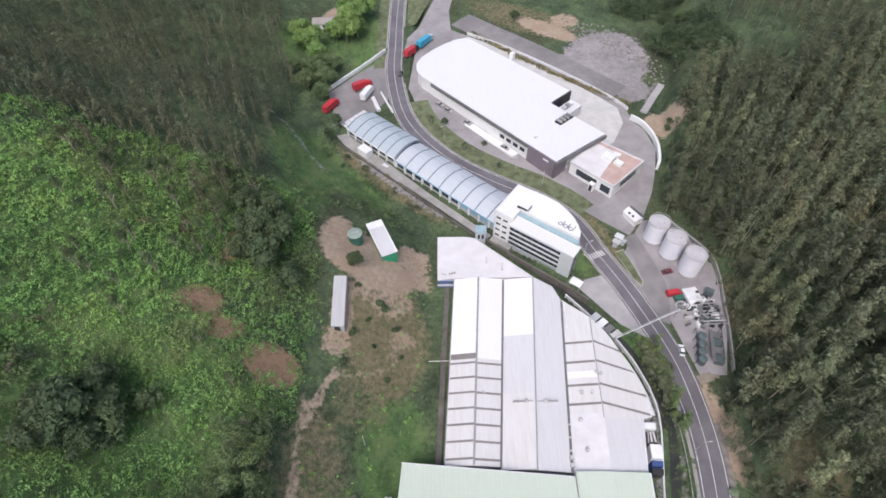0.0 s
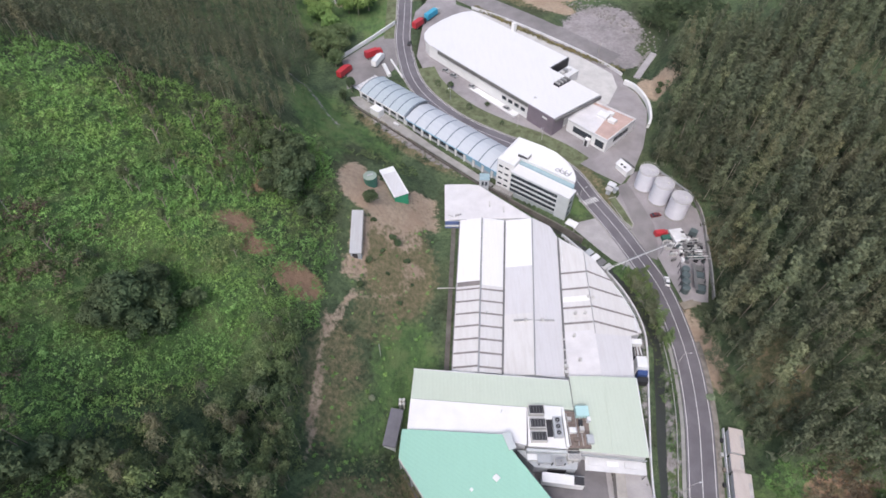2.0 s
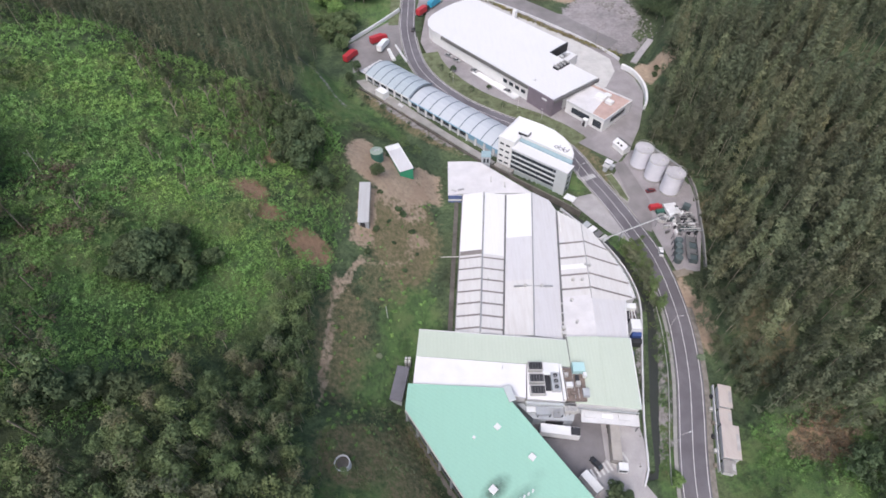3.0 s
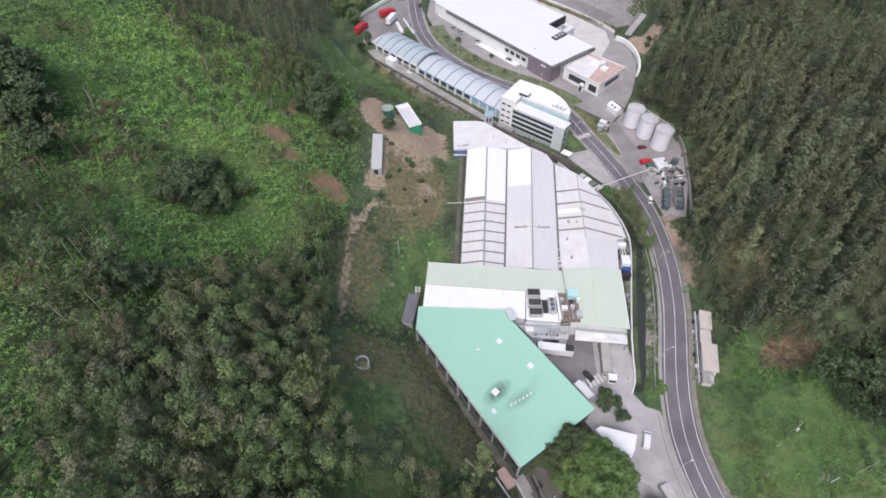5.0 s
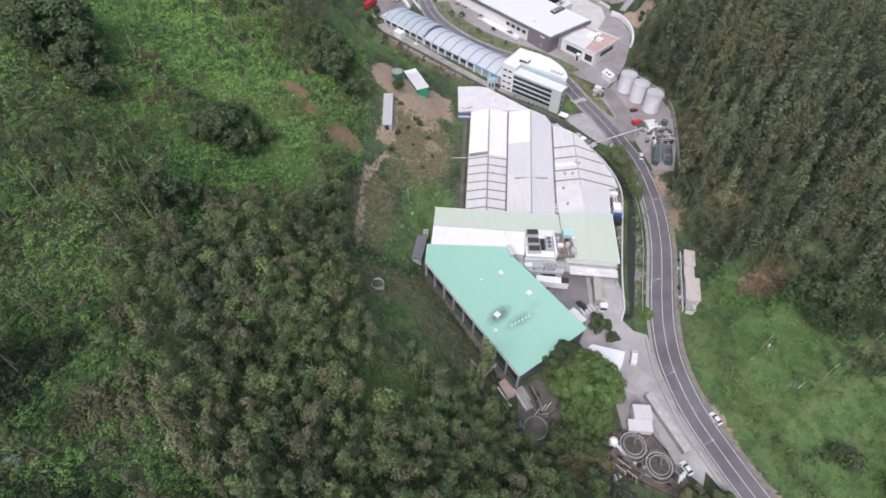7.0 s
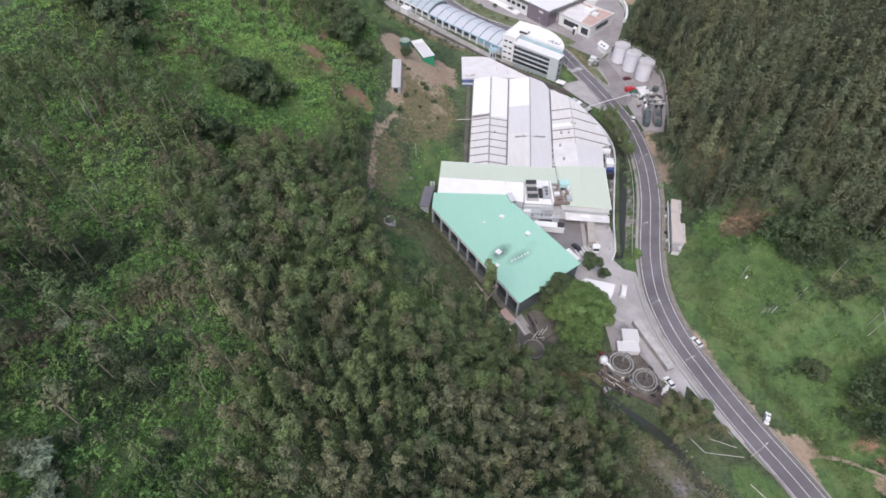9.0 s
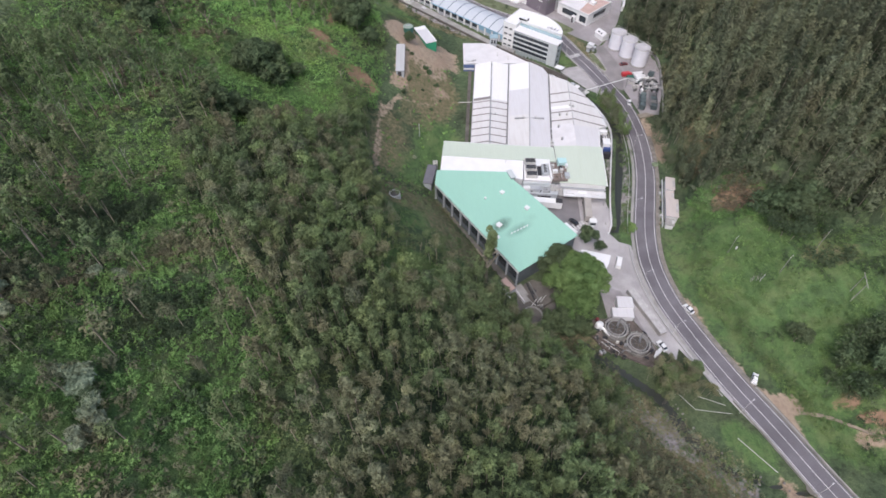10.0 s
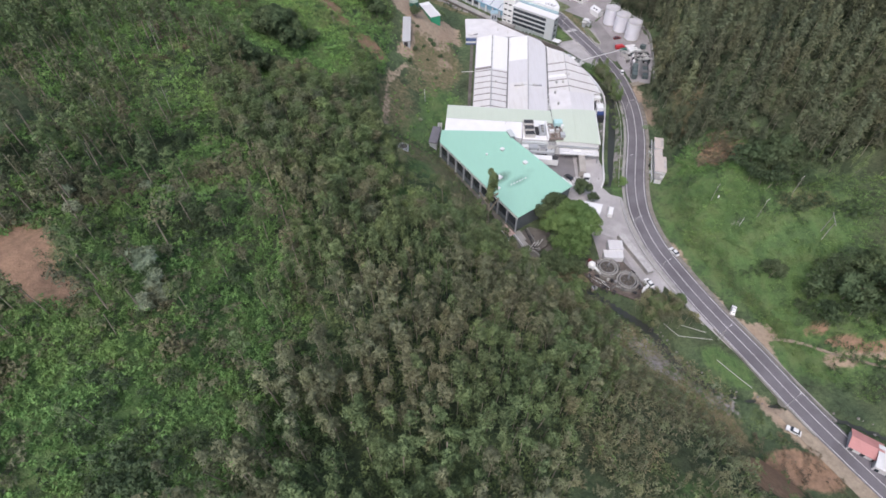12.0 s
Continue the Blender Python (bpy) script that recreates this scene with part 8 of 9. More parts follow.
slope_low, slope_mid = [], []
EARTH = ((-61, 78, 2.8, 2.2), (-54.5, 72, 2.2, 1.8), (-43.5, 66, 4.4, 4.0), (-55, 60, 2.6, 1.6), (-59, 99, 1.4, 7.0), (-82, 46, 3.0, 2.0))


def open_earth(x, y, r):
    """Where brambles leave bare clay showing, with ragged edges."""
    m = np.zeros(np.shape(x), bool)
    for cx, cy, rx, ry in EARTH:
        m = m | (((x - cx) / rx) ** 2 + ((y - cy) / ry) ** 2 + r.normal(0, 0.4, np.shape(x)) < 0.9)
    return m


for x, y in scatter(rng, SLOPE_W, 1.5, lambda x, y, r: ~open_earth(x, y, r) & chance(r, 0.95 - 0.3 * ramp(x, -100, -140))):
    (slope_low if float(field(x * 1.8, y * 1.8, 0.8)) + rng.normal(0, 0.5) < 0.8 else slope_mid).append((x, y))
stand("bramble_scrub", "bright green bramble and fern scrub on the slope", "scrub", rng, slope_low, "fern", 12, 52, 0.8, 2.3, LEAF_S, tone_at=slope_tone)
stand("olive_scrub", "duller olive-green scrub on the slope", "scrub", rng, slope_mid, "fern", 12, 52, 0.8, 2.4, LEAF_V, tone_at=slope_tone)
RIDGE = [(-40, -66), (-35, -104), (-30, -132), (-28, -143), (-80, -143), (-98, -92), (-110, -50), (-100, -34), (-72, -24), (-56, -46)]
ridge_low, ridge_dark, ridge_olive = [], [], []
for x, y in scatter(rng, RIDGE, 1.4, lambda x, y, r: ~bare(x, y) & chance(r, np.full(x.shape, 0.9))):
    v = float(field(x * 2.1, y * 2.1, 0.3)) + rng.normal(0, 0.45)
    (ridge_dark if v < -0.75 else ridge_olive if v > 0.8 else ridge_low).append((x, y))
stand("bramble_scrub", "mixed green scrub with ferns on the ridge", "scrub", rng, ridge_low, "fern", 14, 98, 0.6, 1.9, LEAF_S, tone_at=lambda x, y: 0.24 + 0.3 * math.exp(-(((x + 62) / 9) ** 2) - ((y + 78) / 8) ** 2))
stand("dark_scrub", "dark green low bushes on the ridge", "scrub", rng, ridge_dark, "fern", 12, 120, 0.8, 2.3, LEAF_D)
stand("olive_scrub", "dull olive and brownish bushes on the ridge", "scrub", rng, ridge_olive, "fern", 12, 120, 0.8, 2.3, LEAF_O)
MEADOW = [(78, 4), (86, 8), (110, -2), (140, -14), (142, -60), (112, -84), (96, -72), (84, -44), (74, -22), (73, -8)]
spots = scatter(rng, MEADOW, 1.35, lambda x, y, r: chance(r, np.clip(0.62 + 0.45 * field(x * 2, y * 2, 1.7), 0.15, 0.95)))
stand("meadow_scrub", "fresh green weeds and tufts on the eastern meadow", "scrub", rng, spots, "fern", 10, 50, 0.5, 1.7, LEAF_G, tone_at=lambda x, y: 0.42 + 0.18 * float(field(x * 2.4, y * 2.4, 0.9)))
spots = scatter(rng, [(72, -8), (73, -22), (82, -40), (94, -62), (98, -62), (88, -40), (80, -22), (79, -6), (80, 6), (76, 6)], 1.5, lambda x, y, r: chance(r, np.full(x.shape, 0.8)))
stand("verge_scrub", "tall brownish green weeds along the meadow's roadside edge", "scrub", rng, spots[::2], "fern", 10, 70, 0.7, 1.7, LEAF_W)
stand("verge_scrub", "tall fresh green weeds along the meadow's roadside edge", "scrub", rng, spots[1::2], "fern", 10, 70, 0.7, 1.6, LEAF_V)
spots = scatter(rng, [(82, 22), (96, 16), (108, 8), (106, -2), (92, 2), (80, 8)], 1.7, lambda x, y, r: chance(r, np.where(((x - 93) / 7.5) ** 2 + ((y - 12) / 5) ** 2 < 1, 0.06, 0.9)))
stand("meadow_scrub", "thick bramble scrub at the meadow's upper edge", "scrub", rng, spots, "fern", 10, 90, 0.9, 2.4, LEAF_S, tone_at=lambda x, y: 0.2)
spots = scatter(rng, [(88, 8), (98, 8), (102, 14), (100, 24), (92, 22), (87, 14)], 1.9)
stand("dry_brush", "tall rusty dead brush on the clay bank", "scrub", rng, spots, "fern", 8, 90, 1.0, 2.4, LEAF_R, tone_at=lambda x, y: 0.6)
spots = scatter(rng, MEADOW, 2.4, lambda x, y, r: chance(r, np.clip(-0.25 + 0.6 * ramp(y, -10, 4) + 0.5 * field(x * 1.5, y * 1.5, 2.6) + 0.010 * (x - 90), 0.02, 0.7)))
stand("meadow_bushes", "darker bushes in drifts over the eastern meadow", "scrub", rng, spots, "fern", 10, 100, 0.6, 2.2, LEAF_D)
spots = scatter(rng, [(-34, 100), (-38, 55), (-36, 22), (-30, -2), (-16, 14), (-15, 26), (-13, 44), (-6, 60), (-5, 100), (-10, 104), (-30, 78)], 2.6, scrub_keep(0.5))
stand("grass_tufts", "patchy grass tufts and low bushes behind the factory", "scrub", rng, spots, "bush", 6, 44, 0.3, 1.0, LEAF_S)
spots = scatter(rng, [(50, -52), (58, -58), (70, -78), (84, -92), (70, -120), (60, -128), (54, -102), (42, -78), (34, -58)], 2.4, scrub_keep(0.25)) + scatter(rng, [(-70, 205), (-58, 168), (-48, 152), (-10, 134), (-14, 126), (-50, 124)], 2.4, scrub_keep(0.7)) + scatter(rng, [(64, 85), (66.5, 78), (67.0, 58), (65, 40), (61, 40), (62, 60), (60, 78), (57, 85)], 1.5, scrub_keep(0.9))
stand("stream_scrub", "low green bushes along the stream and slopes", "scrub", rng, spots, "fern", 8, 80, 0.6, 1.8, LEAF_V)

BANK = [(52.4, 6), (54.4, 22), (58.6, 44), (61.6, 58), (65.2, 56), (65.3, 48), (63.3, 36), (60.8, 24), (57.8, 12), (55.4, 4)]
spots = scatter(rng, BANK, 1.1, lambda x, y, r: chance(r, np.where(np.abs(x - np.interp(y, *STREAM)) < 2.3, 0.0, 0.75)))
stand("bank_scrub", "brownish green weeds along the stream banks", "scrub", rng, spots[::2], "fern", 8, 44, 0.4, 1.1, LEAF_W)
stand("bank_scrub", "fresh green weeds along the stream banks", "scrub", rng, spots[1::4], "fern", 8, 44, 0.4, 1.1, LEAF_S)
stand("bank_scrub", "dry brown weeds along the stream banks", "scrub", rng, spots[3::4], "fern", 8, 44, 0.4, 1.0, LEAF_R)
spots = scatter(rng, [(88, 20), (100, 20), (102, 8), (94, 4), (86, 8)], 1.7, scrub_keep(0.9)) + scatter(rng, [(-70, 96), (-60, 96), (-60, 84), (-70, 84)], 2.2, scrub_keep(0.4)) + scatter(rng, [(-108, -60), (-76, -40), (-74, -75), (-100, -90)], 3.0, scrub_keep(0.5)) + scatter(rng, [(70, -94), (84, -92), (96, -108), (80, -110)], 2.0, scrub_keep(0.6))
stand("dry_brush", "rusty brown dry brush on bare slopes", "scrub", rng, spots, "fern", 10, 70, 0.6, 1.6, LEAF_R)


OPEN = ((-76, 24, 13, 12), (-80, -17, 9, 10), (-72, -44, 9, 12), (-76, -32, 9, 14), (-60, -80, 12, 12), (-82, 40, 10, 8), (-66, -117, 22, 14), (-88, 21, 6, 8), (-84, -90, 11, 8))


def clumped(x, y, r):
    p = 0.40 + 0.35 * field(x, y) + 0.006 * (-80 - x) - 0.6 * ramp(y, 2, 24) - 0.22 * ramp(y, -52, -66) - 0.3 * ramp(y, -92, -112)
    for cx, cy, rx, ry in OPEN:
        p = p * ramp(((x - cx) / rx) ** 2 + ((y - cy) / ry) ** 2, 0.5, 1.5)
    return chance(r, np.clip(p, 0.02, 0.85))


SPREAD = [(-150, 60), (-150, -70), (-105, -130), (-40, -140), (-42, -104), (-46, -86), (-62, -46), (-74, -22), (-72, 0), (-64, 24), (-84, 50), (-100, 60)]
grey_t, brown_t = [], []
for x, y in scatter(rng, SPREAD, 3.4, clumped):
    (grey_t if float(field(x, y, 1.3)) + rng.normal(0, 0.6) < 0.25 else brown_t).append((x, y))
stand("slope_thicket", "olive-green young trees scattered through the scrub", "wood", rng, grey_t, "pole", 10, 260, 0.6, 1.4, LEAF_W, 7.5, 0.09, 0.10)
stand("slope_thicket", "brownish young eucalypts scattered through the scrub", "wood", rng, brown_t, "pole", 10, 260, 0.6, 1.4, LEAF_O, 7.5, 0.09, 0.10, tone_at=lambda x, y: 0.36)
spots = scatter(rng, [(-150, 110), (-150, -70), (-100, -140), (-44, -140), (-52, -70), (-64, -46), (-72, 0), (-50, 55), (-38, 58), (-40, 96), (-100, 112)], 6.5, lambda x, y, r: ~bare(x, y) & chance(r, np.where(y > 35, 0.16, 0.30)))
stand("slope_bushes", "dark green bushes dotted over the slope", "scrub", rng, spots, "broad", 8, 420, 0.22, 0.5, LEAF_D)
DARK_E = scatter(rng, [(98, -46), (112, -42), (142, -40), (142, -68), (114, -62), (102, -60)], 3.8) + scatter(rng, [(94, 8), (97, -6), (106, -15), (116, -8), (124, 4), (108, 12)], 4.2) + scatter(rng, [(98, 246), (112, 266), (124, 246), (128, 216), (114, 199), (106, 214)], 4.4) + scatter(rng, [(85, 268), (90, 300), (125, 300), (118, 262)], 5.0)
stand("dark_thicket", "dark dense thicket of rounded trees", "wood", rng, DARK_E, "broad", 9, 440, 0.4, 1.1, LEAF_D, 2.5, 0.15)
spots = scatter(rng, [(-47, 180), (-43, 173), (-16, 146), (-2, 134), (-6, 131), (-22, 143), (-50, 170)], 3.0, lambda x, y, r: chance(r, np.full(x.shape, 0.6)))
stand("path_bushes", "dark bushes and small trees beside the service path", "scrub", rng, spots, "broad", 8, 300, 0.22, 0.5, LEAF_D)
LEDGE = [(-31, 22), (-16, 24), (-13, 18), (11, -20), (3, -32), (-20, -25), (-32, -2)]
spots = scatter(rng, LEDGE, 1.5, lambda x, y, r: chance(r, np.clip(0.55 + 0.4 * field(x * 2, y * 2), 0.1, 0.9)))
stand("grass_tufts", "rough olive grass beside the sea-green hall", "scrub", rng, spots[::2], "fern", 8, 50, 0.5, 1.3, LEAF_V, tone_at=lambda x, y: 0.6)
stand("grass_tufts", "dry brownish grass beside the sea-green hall", "scrub", rng, spots[1::2], "fern", 8, 50, 0.5, 1.2, LEAF_O, tone_at=lambda x, y: 0.6)
spots = scatter(rng, [(-31, 10), (-24, 6), (-12, -8), (-2, -24), (-20, -25), (-32, -2)], 5.0, lambda x, y, r: chance(r, np.full(x.shape, 0.6)))
stand("ledge_trees", "young olive trees along the wood's edge", "wood", rng, spots, "round", 8, 420, 0.4, 0.75, LEAF_W, 6.0, 0.09, tone_at=lambda x, y: 0.55)
spots = scatter(rng, [(54, -47.5), (60, -47), (64.5, -51), (67.5, -59), (54, -61), (48, -54)], 2.6)
stand("stream_trees", "feathery brown-olive trees beside the stream and road", "wood", rng, spots, "round", 10, 420, 0.42, 0.8, LEAF_O, 6.0, 0.08, tone_at=lambda x, y: 0.55)
spots = scatter(rng, [(12, -36), (24, -37), (36, -43), (41, -48), (46, -58), (40, -58), (34, -49), (25, -43), (14, -39)], 1.7, lambda x, y, r: chance(r, np.full(x.shape, 0.85)))
stand("low_brush", "olive brush between the wood and the water works", "scrub", rng, spots[::2], "fern", 8, 70, 0.9, 2.2, LEAF_O)
stand("low_brush", "green brush between the wood and the water works", "scrub", rng, spots[1::2], "fern", 8, 70, 0.9, 2.0, LEAF_V)
spots = scatter(rng, [(-8, -12), (6, -22), (12, -27), (14, -36), (26, -40), (36, -46), (30, -50), (4, -33), (-12, -24)], 3.6, lambda x, y, r: chance(r, np.full(x.shape, 0.55)))
stand("ledge_trees", "olive eucalypts at the lower edge of the wood", "wood", rng, spots, "pole", 8, 340, 0.5, 1.0, LEAF_W, 8.5, 0.1)
spots = scatter(rng, [(100, -16), (104, -15), (122, -20), (132, -24), (130, -28), (118, -24), (102, -19)], 2.6)
stand("meadow_hedge", "dark straggling hedge across the meadow", "hedge", rng, spots, "fern", 8, 130, 1.3, 2.6, LEAF_D)
spots = scatter(rng, [(118, 2), (128, -14), (152, -24), (152, 14), (130, 14)], 4.4)
stand("bright_wood", "yellow-green young trees at the meadow's upper edge", "wood", rng, spots, "slender", 6, 300, 0.4, 0.75, LEAF_V, 4.0, 0.09)

# single trees and bushes
def single_tree(rng, x, y, s, wide, kind, count, leaf, label, name="tree", group="trees", zoff=0.0, tone=0.5):
    (at, a, b), h = tree_shape(rng, kind, count)
    z = gz(x, y) + zoff
    root = thing(name, label, "tree" if name == "tree" else "bush", (x, y, z), group)
    m = np.diag([s * wide, s * wide, s])
    d = leaf_mesh("crown", at @ m, a * s, b * s, leaf, tone)
    crown = new("crown", d)
    crown.parent = root
    mb = Mb()
    top = h * s * 0.6
    mb.ring(x, y, z - 0.4, z + top, 0.045 * h * s * 0.5, 8, 0.012 * h * s)
    for k in range(5):
        t = k * 1.26 + 0.4
        q = h * s * 0.22 * wide
        mb.rod((x, y, z + top * (0.45 + 0.1 * k)), (x + q * math.cos(t), y + q * math.sin(t), z + top * (0.8 + 0.1 * k)), 0.012 * h * s, 5)
    part("trunk", mb, BARK, root)
    return root


single_tree(rng, 33.2, -21.5, 2.0, 1.22, "oak", 22000, LEAF_G, "large fresh green spreading tree beside the hall", tone=0.28)
single_tree(rng, 32.5, -29.0, 1.6, 1.1, "oak", 11000, LEAF_G, "green spreading tree beside the stream basin", tone=0.2)
for x, y, s in ((26, -34, 1.1), (29.5, -37.5, 1.0), (24, -37.5, 0.9), (34, -38, 0.8)):
    single_tree(rng, x, y, s, 0.95, "broad", 2600, LEAF_W, "dark olive tree shading the stream below the hall", tone=0.1)
single_tree(rng, 27.8, -14.2, 1.7, 1.0, "oak", 13000, LEAF_D, "dark green tree against the hall's corner")
single_tree(rng, 40.6, 0.4, 1.0, 0.85, "broad", 2600, LEAF_D, "dark tree at the yard's edge")
single_tree(rng, 44.5, -3.5, 0.6, 0.9, "broad", 1700, LEAF_D, "small dark tree at the yard's edge")
single_tree(rng, 57.2, 5.0, 0.62, 0.8, "broad", 1700, LEAF_G, "bright green bush tree beside the stream")
single_tree(rng, 28, -27, 1.1, 0.9, "broad", 1500, LEAF_D, "dark tree below the hall")
for x, y, s in ((57.0, -52.0, 0.95), (61.5, -53.5, 0.9), (64.0, -50.5, 0.75), (54.0, -56.0, 0.8)):
    single_tree(rng, x, y, s, 0.85, "broad", 2600, LEAF_W, "olive tree beside the stream and road")
spots = scatter(rng, [(58, 84), (63.5, 85), (66, 80), (67.2, 70), (67.2, 54), (65, 52), (62, 66), (60, 78)], 2.7)
stand("roadside_thicket", "feathery grey-green trees between factory and road", "wood", rng, spots, "pole", 8, 420, 0.45, 0.75, LEAF_V, 4.0, 0.08, tone_at=lambda x, y: 0.5)
for x, y, s in ((61.5, 82, 0.6), (62.0, 78, 0.7), (64.5, 75, 0.65), (64.0, 71, 0.7), (65.0, 66, 0.65), (65, 60, 0.6)):
    single_tree(rng, x, y, s, 1.0, "broad", 2600, LEAF_E, "leafy tree between factory and road")
for x, y, s in ((-48, 95, 1.5), (-53, 103, 1.5), (-46, 103, 1.3), (-50, 111, 1.4), (-43, 90, 1.1), (-55, 95, 1.1), (-57, 112, 1.1), (-75, 3, 1.2), (-66, 8, 1.1), (-71, 6, 1.0),
                (-116, 58, 2.0), (-121, 51, 1.9), (-109, 52, 1.6), (-106, 41, 1.4), (-123, 64, 1.8), (-112, 46, 1.4)):
    single_tree(rng, x, y, s, 0.9, "broad", 3000, LEAF_D, "dark rounded tree standing on the green slope", tone=0.48)
for x, y, s in ((-75, 44, 1.6), (-79, 46, 1.1), (-72, 50, 1.3), (-77, 39, 1.2), (-72, 40, 1.1), (-68, 41, 0.8)):
    single_tree(rng, x, y, s, 0.95, "broad", 3000, LEAF_D, "dark dense tree in a clump on the green slope", tone=0.52)
for x, y, s in ((-68.5, 46, 1.35), (-64, 50, 0.8), (-47, 35, 1.0), (-43, 47, 0.8)):
    single_tree(rng, x, y, s, 0.9, "broad", 2600, LEAF_W, "olive rounded tree on the green slope", tone=0.3)
for x, y, s, tone in ((-86, 100, 0.9, 0.35), (-85, 78, 0.75, 0.3), (-99, 114, 0.8, 0.3), (-81, 113, 0.9, 0.1), (-91, 111, 0.8, 0.15), (-78, 87, 0.7, 0.0), (-56, 118, 0.9, 0.1), (-83, 78, 0.55, 0.3), (-78, 90, 0.75, 0.25), (-74, 69, 0.7, 0.3), (-77, 76, 0.6, 0.35), (-91, 112, 0.7, 0.2), (-75, 108, 0.8, 0.25), (-64, 106, 0.8, 0.3), (-65, 93, 0.7, 0.35), (-85, 105, 0.7, 0.3), (-66, 119, 0.9, 0.25), (-79, 117, 0.8, 0.25), (-70, 100, 0.6, 0.4), (-60, 88, 0.6, 0.3), (-92, 53, 0.8, 0.25), (-58, 66, 0.5, 0.4), (-50, 58, 0.6, 0.3), (-88, 84, 0.5, 0.3), (-71, 82, 0.85, 0.45), (-61, 100, 0.6, 0.2), (-70, 92, 0.55, 0.2), (-97, 100, 0.5, 0.3)):
    single_tree(rng, x, y, s, 0.75, "round", 1300, LEAF_W, "olive young tree standing in the bramble slope", tone=tone)
DULL = scatter(rng, [(-106, 62), (-84, 70), (-80, 50), (-98, 40)], 2.3, scrub_keep(0.6)) + scatter(rng, [(-110, 40), (-88, 34), (-82, 14), (-90, -14), (-108, -10)], 2.6, scrub_keep(0.6)) + scatter(rng, [(-82, 96), (-74, 112), (-60, 124), (-52, 122), (-66, 100), (-76, 88)], 2.8, scrub_keep(0.6))
stand("dry_brush", "dull brown twiggy brush among the brambles", "scrub", rng, DULL[::2], "fern", 10, 110, 1.2, 2.6, LEAF_R, tone_at=lambda x, y: 0.35)
stand("olive_scrub", "dull olive brush among the brambles", "scrub", rng, DULL[1::2], "fern", 10, 110, 1.2, 2.8, LEAF_O, tone_at=lambda x, y: 0.3)
for x, y, s in ((95.5, -42, 0.95), (112, -53, 1.4), (123, -54, 1.5), (131, -50, 1.4), (106, 0, 1.3), (112, 6, 1.4), (101, 4, 1.1)):
    single_tree(rng, x, y, s, 1.0, "broad", 2200, LEAF_D, "dark rounded tree beside the meadow")
for x, y, s in ((-46, 264, 2.0), (-41, 266, 1.8), (-42, 253, 1.8), (-47, 249, 1.9), (-52, 250, 1.3), (-63, 240, 1.7), (-59, 233, 1.2), (-68, 246, 1.4)):
    single_tree(rng, x, y, s, 0.95, "broad", 3400, LEAF_L, "fresh green rounded tree below the hill house")
for x, y, s in ((-57, 219, 1.4), (-52, 212, 1.3), (-50, 224, 1.1), (-60, 210, 1.3), (-64, 222, 1.3), (-55, 229, 0.9), (-53, 203, 1.1)):
    single_tree(rng, x, y, s, 0.9, "broad", 2400, LEAF_W, "olive tree beside the truck yard wall")
single_tree(rng, -43.5, 184, 1.0, 0.55, "broad", 1100, LEAF_D, "narrow dark cypress-like tree beside the arched hall")
single_tree(rng, -46, 176, 0.9, 0.6, "broad", 1000, LEAF_D, "dark tree at the end of the arched hall")
for x, y, s in ((0.5, 187, 0.42), (16.5, 173.5, 0.34), (36.2, 268, 0.7), (93, 183, 0.45)):
    single_tree(rng, x, y, s, 0.9, "broad", 1500, LEAF_D, "dark rounded tree beside the paved ground")
for x, y, s in ((-68.7, -86.8, 1.8), (-66.4, -88.6, 2.1), (-62.8, -92, 2.2), (-61.5, -94.5, 2.0), (-63.0, -98.3, 1.7), (-82.7, -76.5, 1.7), (-87.8, -71.1, 1.5), (-77.9, -62.9, 1.5), (-74.1, -62.1, 1.7), (3.2, -70.8, 2.0), (75, 41, 1.2), (-22, 38, 0.9), (27, -72, 1.4)):
    single_tree(rng, x, y, s, 1.4, "bush", 900, LEAF_B, "silvery blue-green shrub among grasses", "shrub", "silvery shrubs")
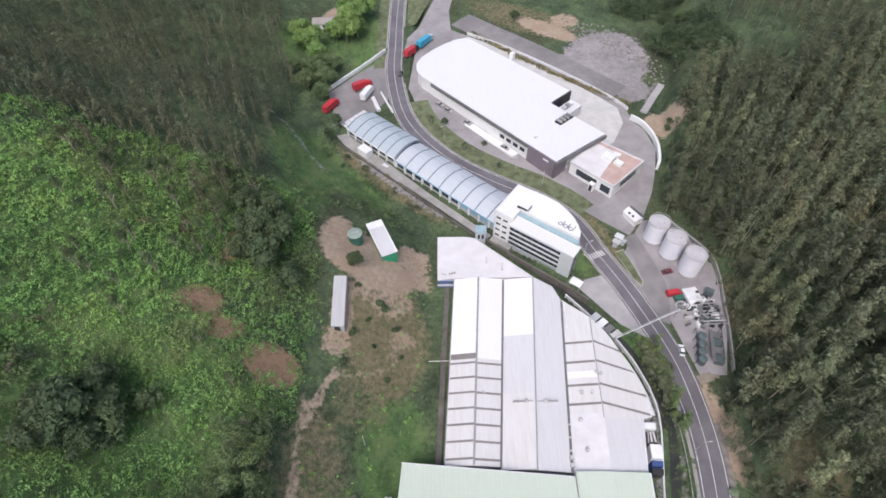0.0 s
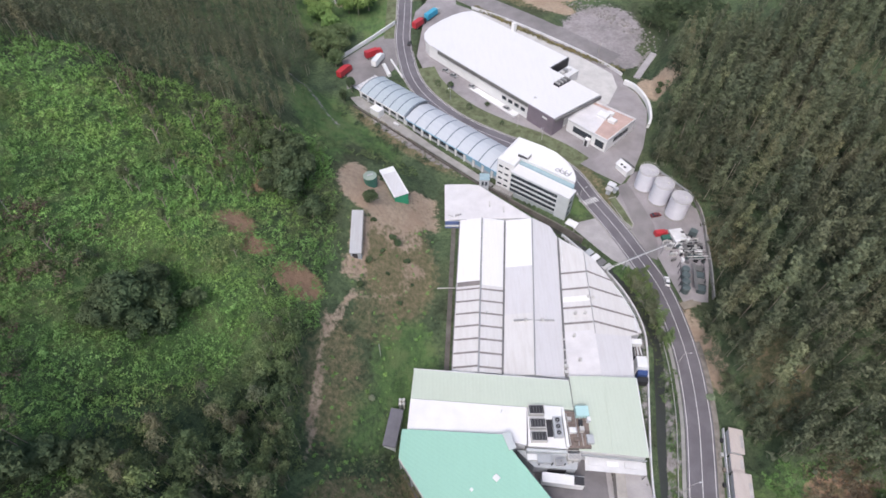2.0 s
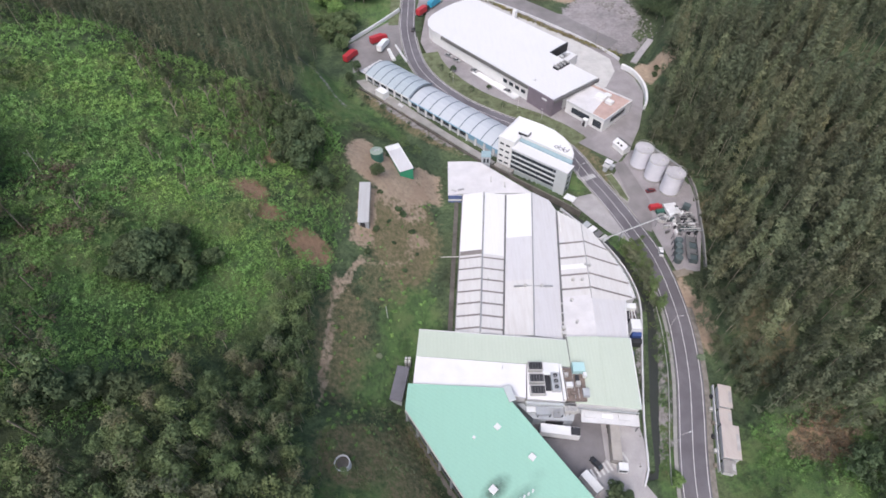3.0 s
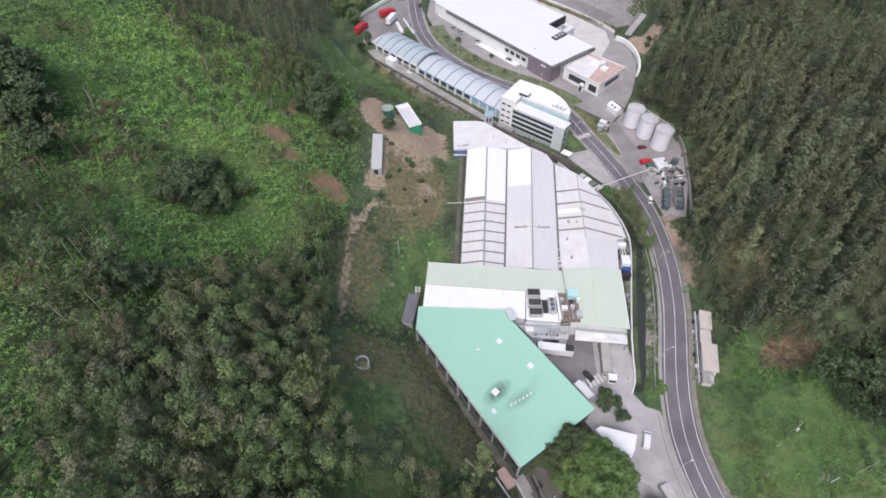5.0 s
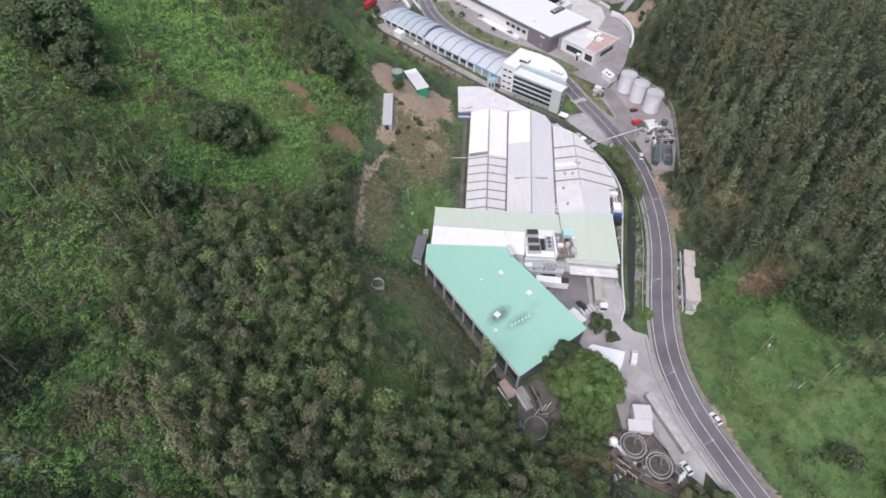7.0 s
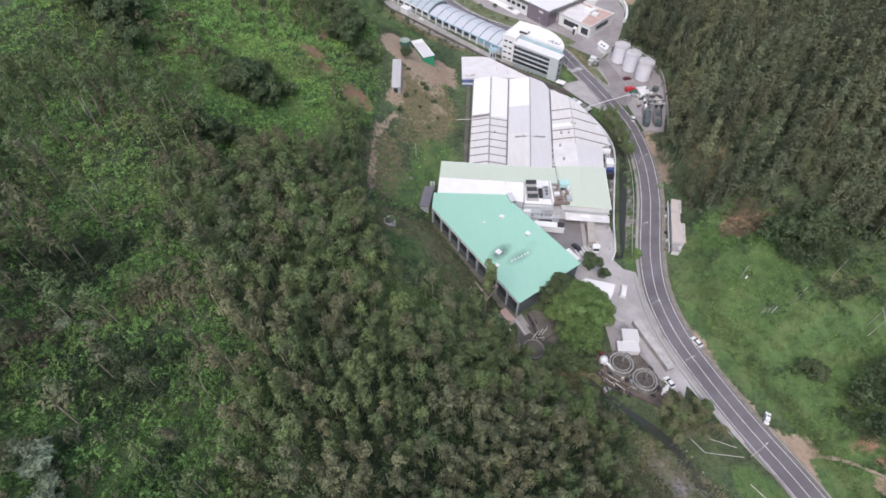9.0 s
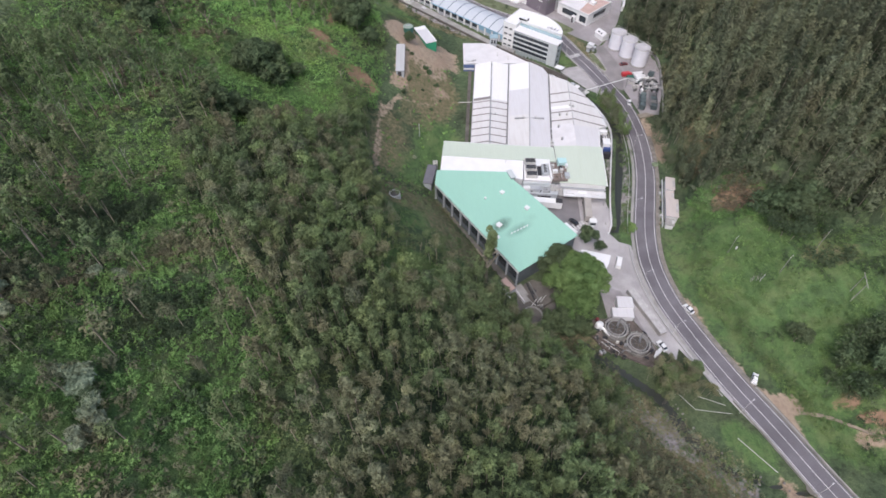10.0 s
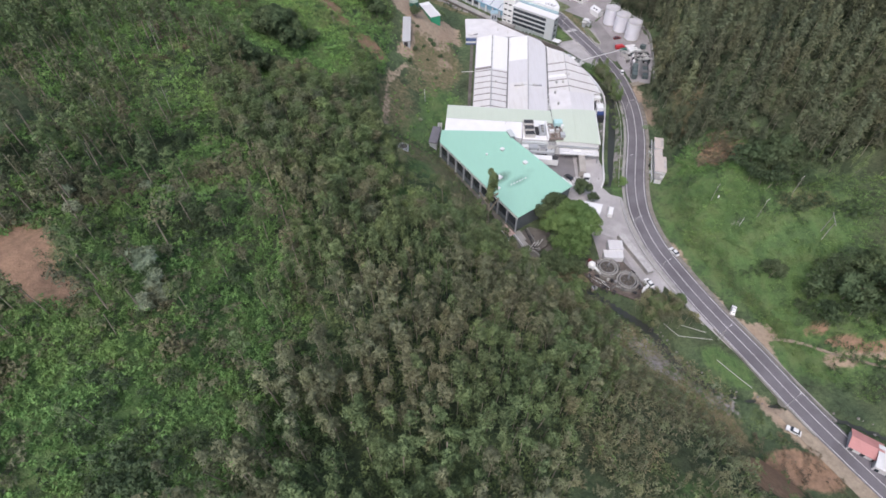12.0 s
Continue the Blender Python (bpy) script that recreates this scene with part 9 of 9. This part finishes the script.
for x, y, s in ((-19.5, 92.5, 1.4), (-17.5, 91.2, 1.6), (-14.5, 86.0, 1.1), (-26.0, 81.0, 1.3), (-25.4, 95.5, 1.0), (-20, 79, 0.8), (-28, 72, 1.2), (92.5, 181, 1.6), (-12.4, 78, 0.8), (-16, 70, 0.9), (-22, 86, 0.8)):
    single_tree(rng, x, y, s, 1.2, "bush", 600, LEAF_D, "small dark bush on the dry slope", "shrub", "dark bushes")
hedge = []
for k in range(140):
    t = k / 139
    hedge.append((14 + 66 * t + rng.normal(0, 0.5), 256 - 55 * t - 3 * math.sin(3 * t) + rng.normal(0, 0.5)))
stand("hedge", "yellow-green hedge along the boundary wall", "hedge", rng, hedge, "bush", 5, 40, 0.9, 1.6, LEAF_Y)

trunk_group = []
for x, y, lx, ly, h in ((-104, -16, 0.6, 0.2, 11), (-101, -19, 0.8, 0.1, 9), (-98, 2, 0.5, 0.3, 10), (-93, -8, 0.4, 0.2, 11), (-90, 8, 0.5, 0.0, 9), (-84, -30, 0.3, 0.3, 9), (-108, 40, 0.6, 0.2, 10), (-112, 44, 0.4, 0.4, 9), (-96, -40, 0.4, 0.1, 10), (-88, -60, 0.3, 0.2, 9), (-100, 58, 0.5, 0.2, 9)):
    z = gz(x, y)
    b = thing("bare_tree", "pale bare leaning tree trunk in the scrub", "tree", (x, y, z), "bare trees")
    part("trunk", Mb().rod((x, y, z - 0.3), (x + lx, y + ly, z + h), 0.07, 6), WOODPALE, b)
    for k in range(4):
        t = 1.6 * k
        part("branch", Mb().rod((x + lx * 0.6, y + ly * 0.6, z + h * (0.55 + 0.1 * k)), (x + lx + 1.2 * math.cos(t), y + ly + 1.2 * math.sin(t), z + h * (0.72 + 0.1 * k)), 0.03, 4), WOODPALE, b)
single_tree(rng, 3.6, -23.5, 2.3, 0.62, "pole", 800, LEAF_W, "tall slender eucalypt at the wood's edge")
single_tree(rng, -26.4, 102.0, 0.72, 0.85, "broad", 2600, LEAF_D, "dark round tree on the dirt pad")
for x, y, q in ((-5, 187.2, 0.5), (8.6, 171.2, 0.5), (22, 161.0, 0.36), (-1, 182.4, 0.3)):
    single_tree(rng, x, y, q, 0.8, "oak", 1400, LEAF_D, "small dark tree on the grass verge")
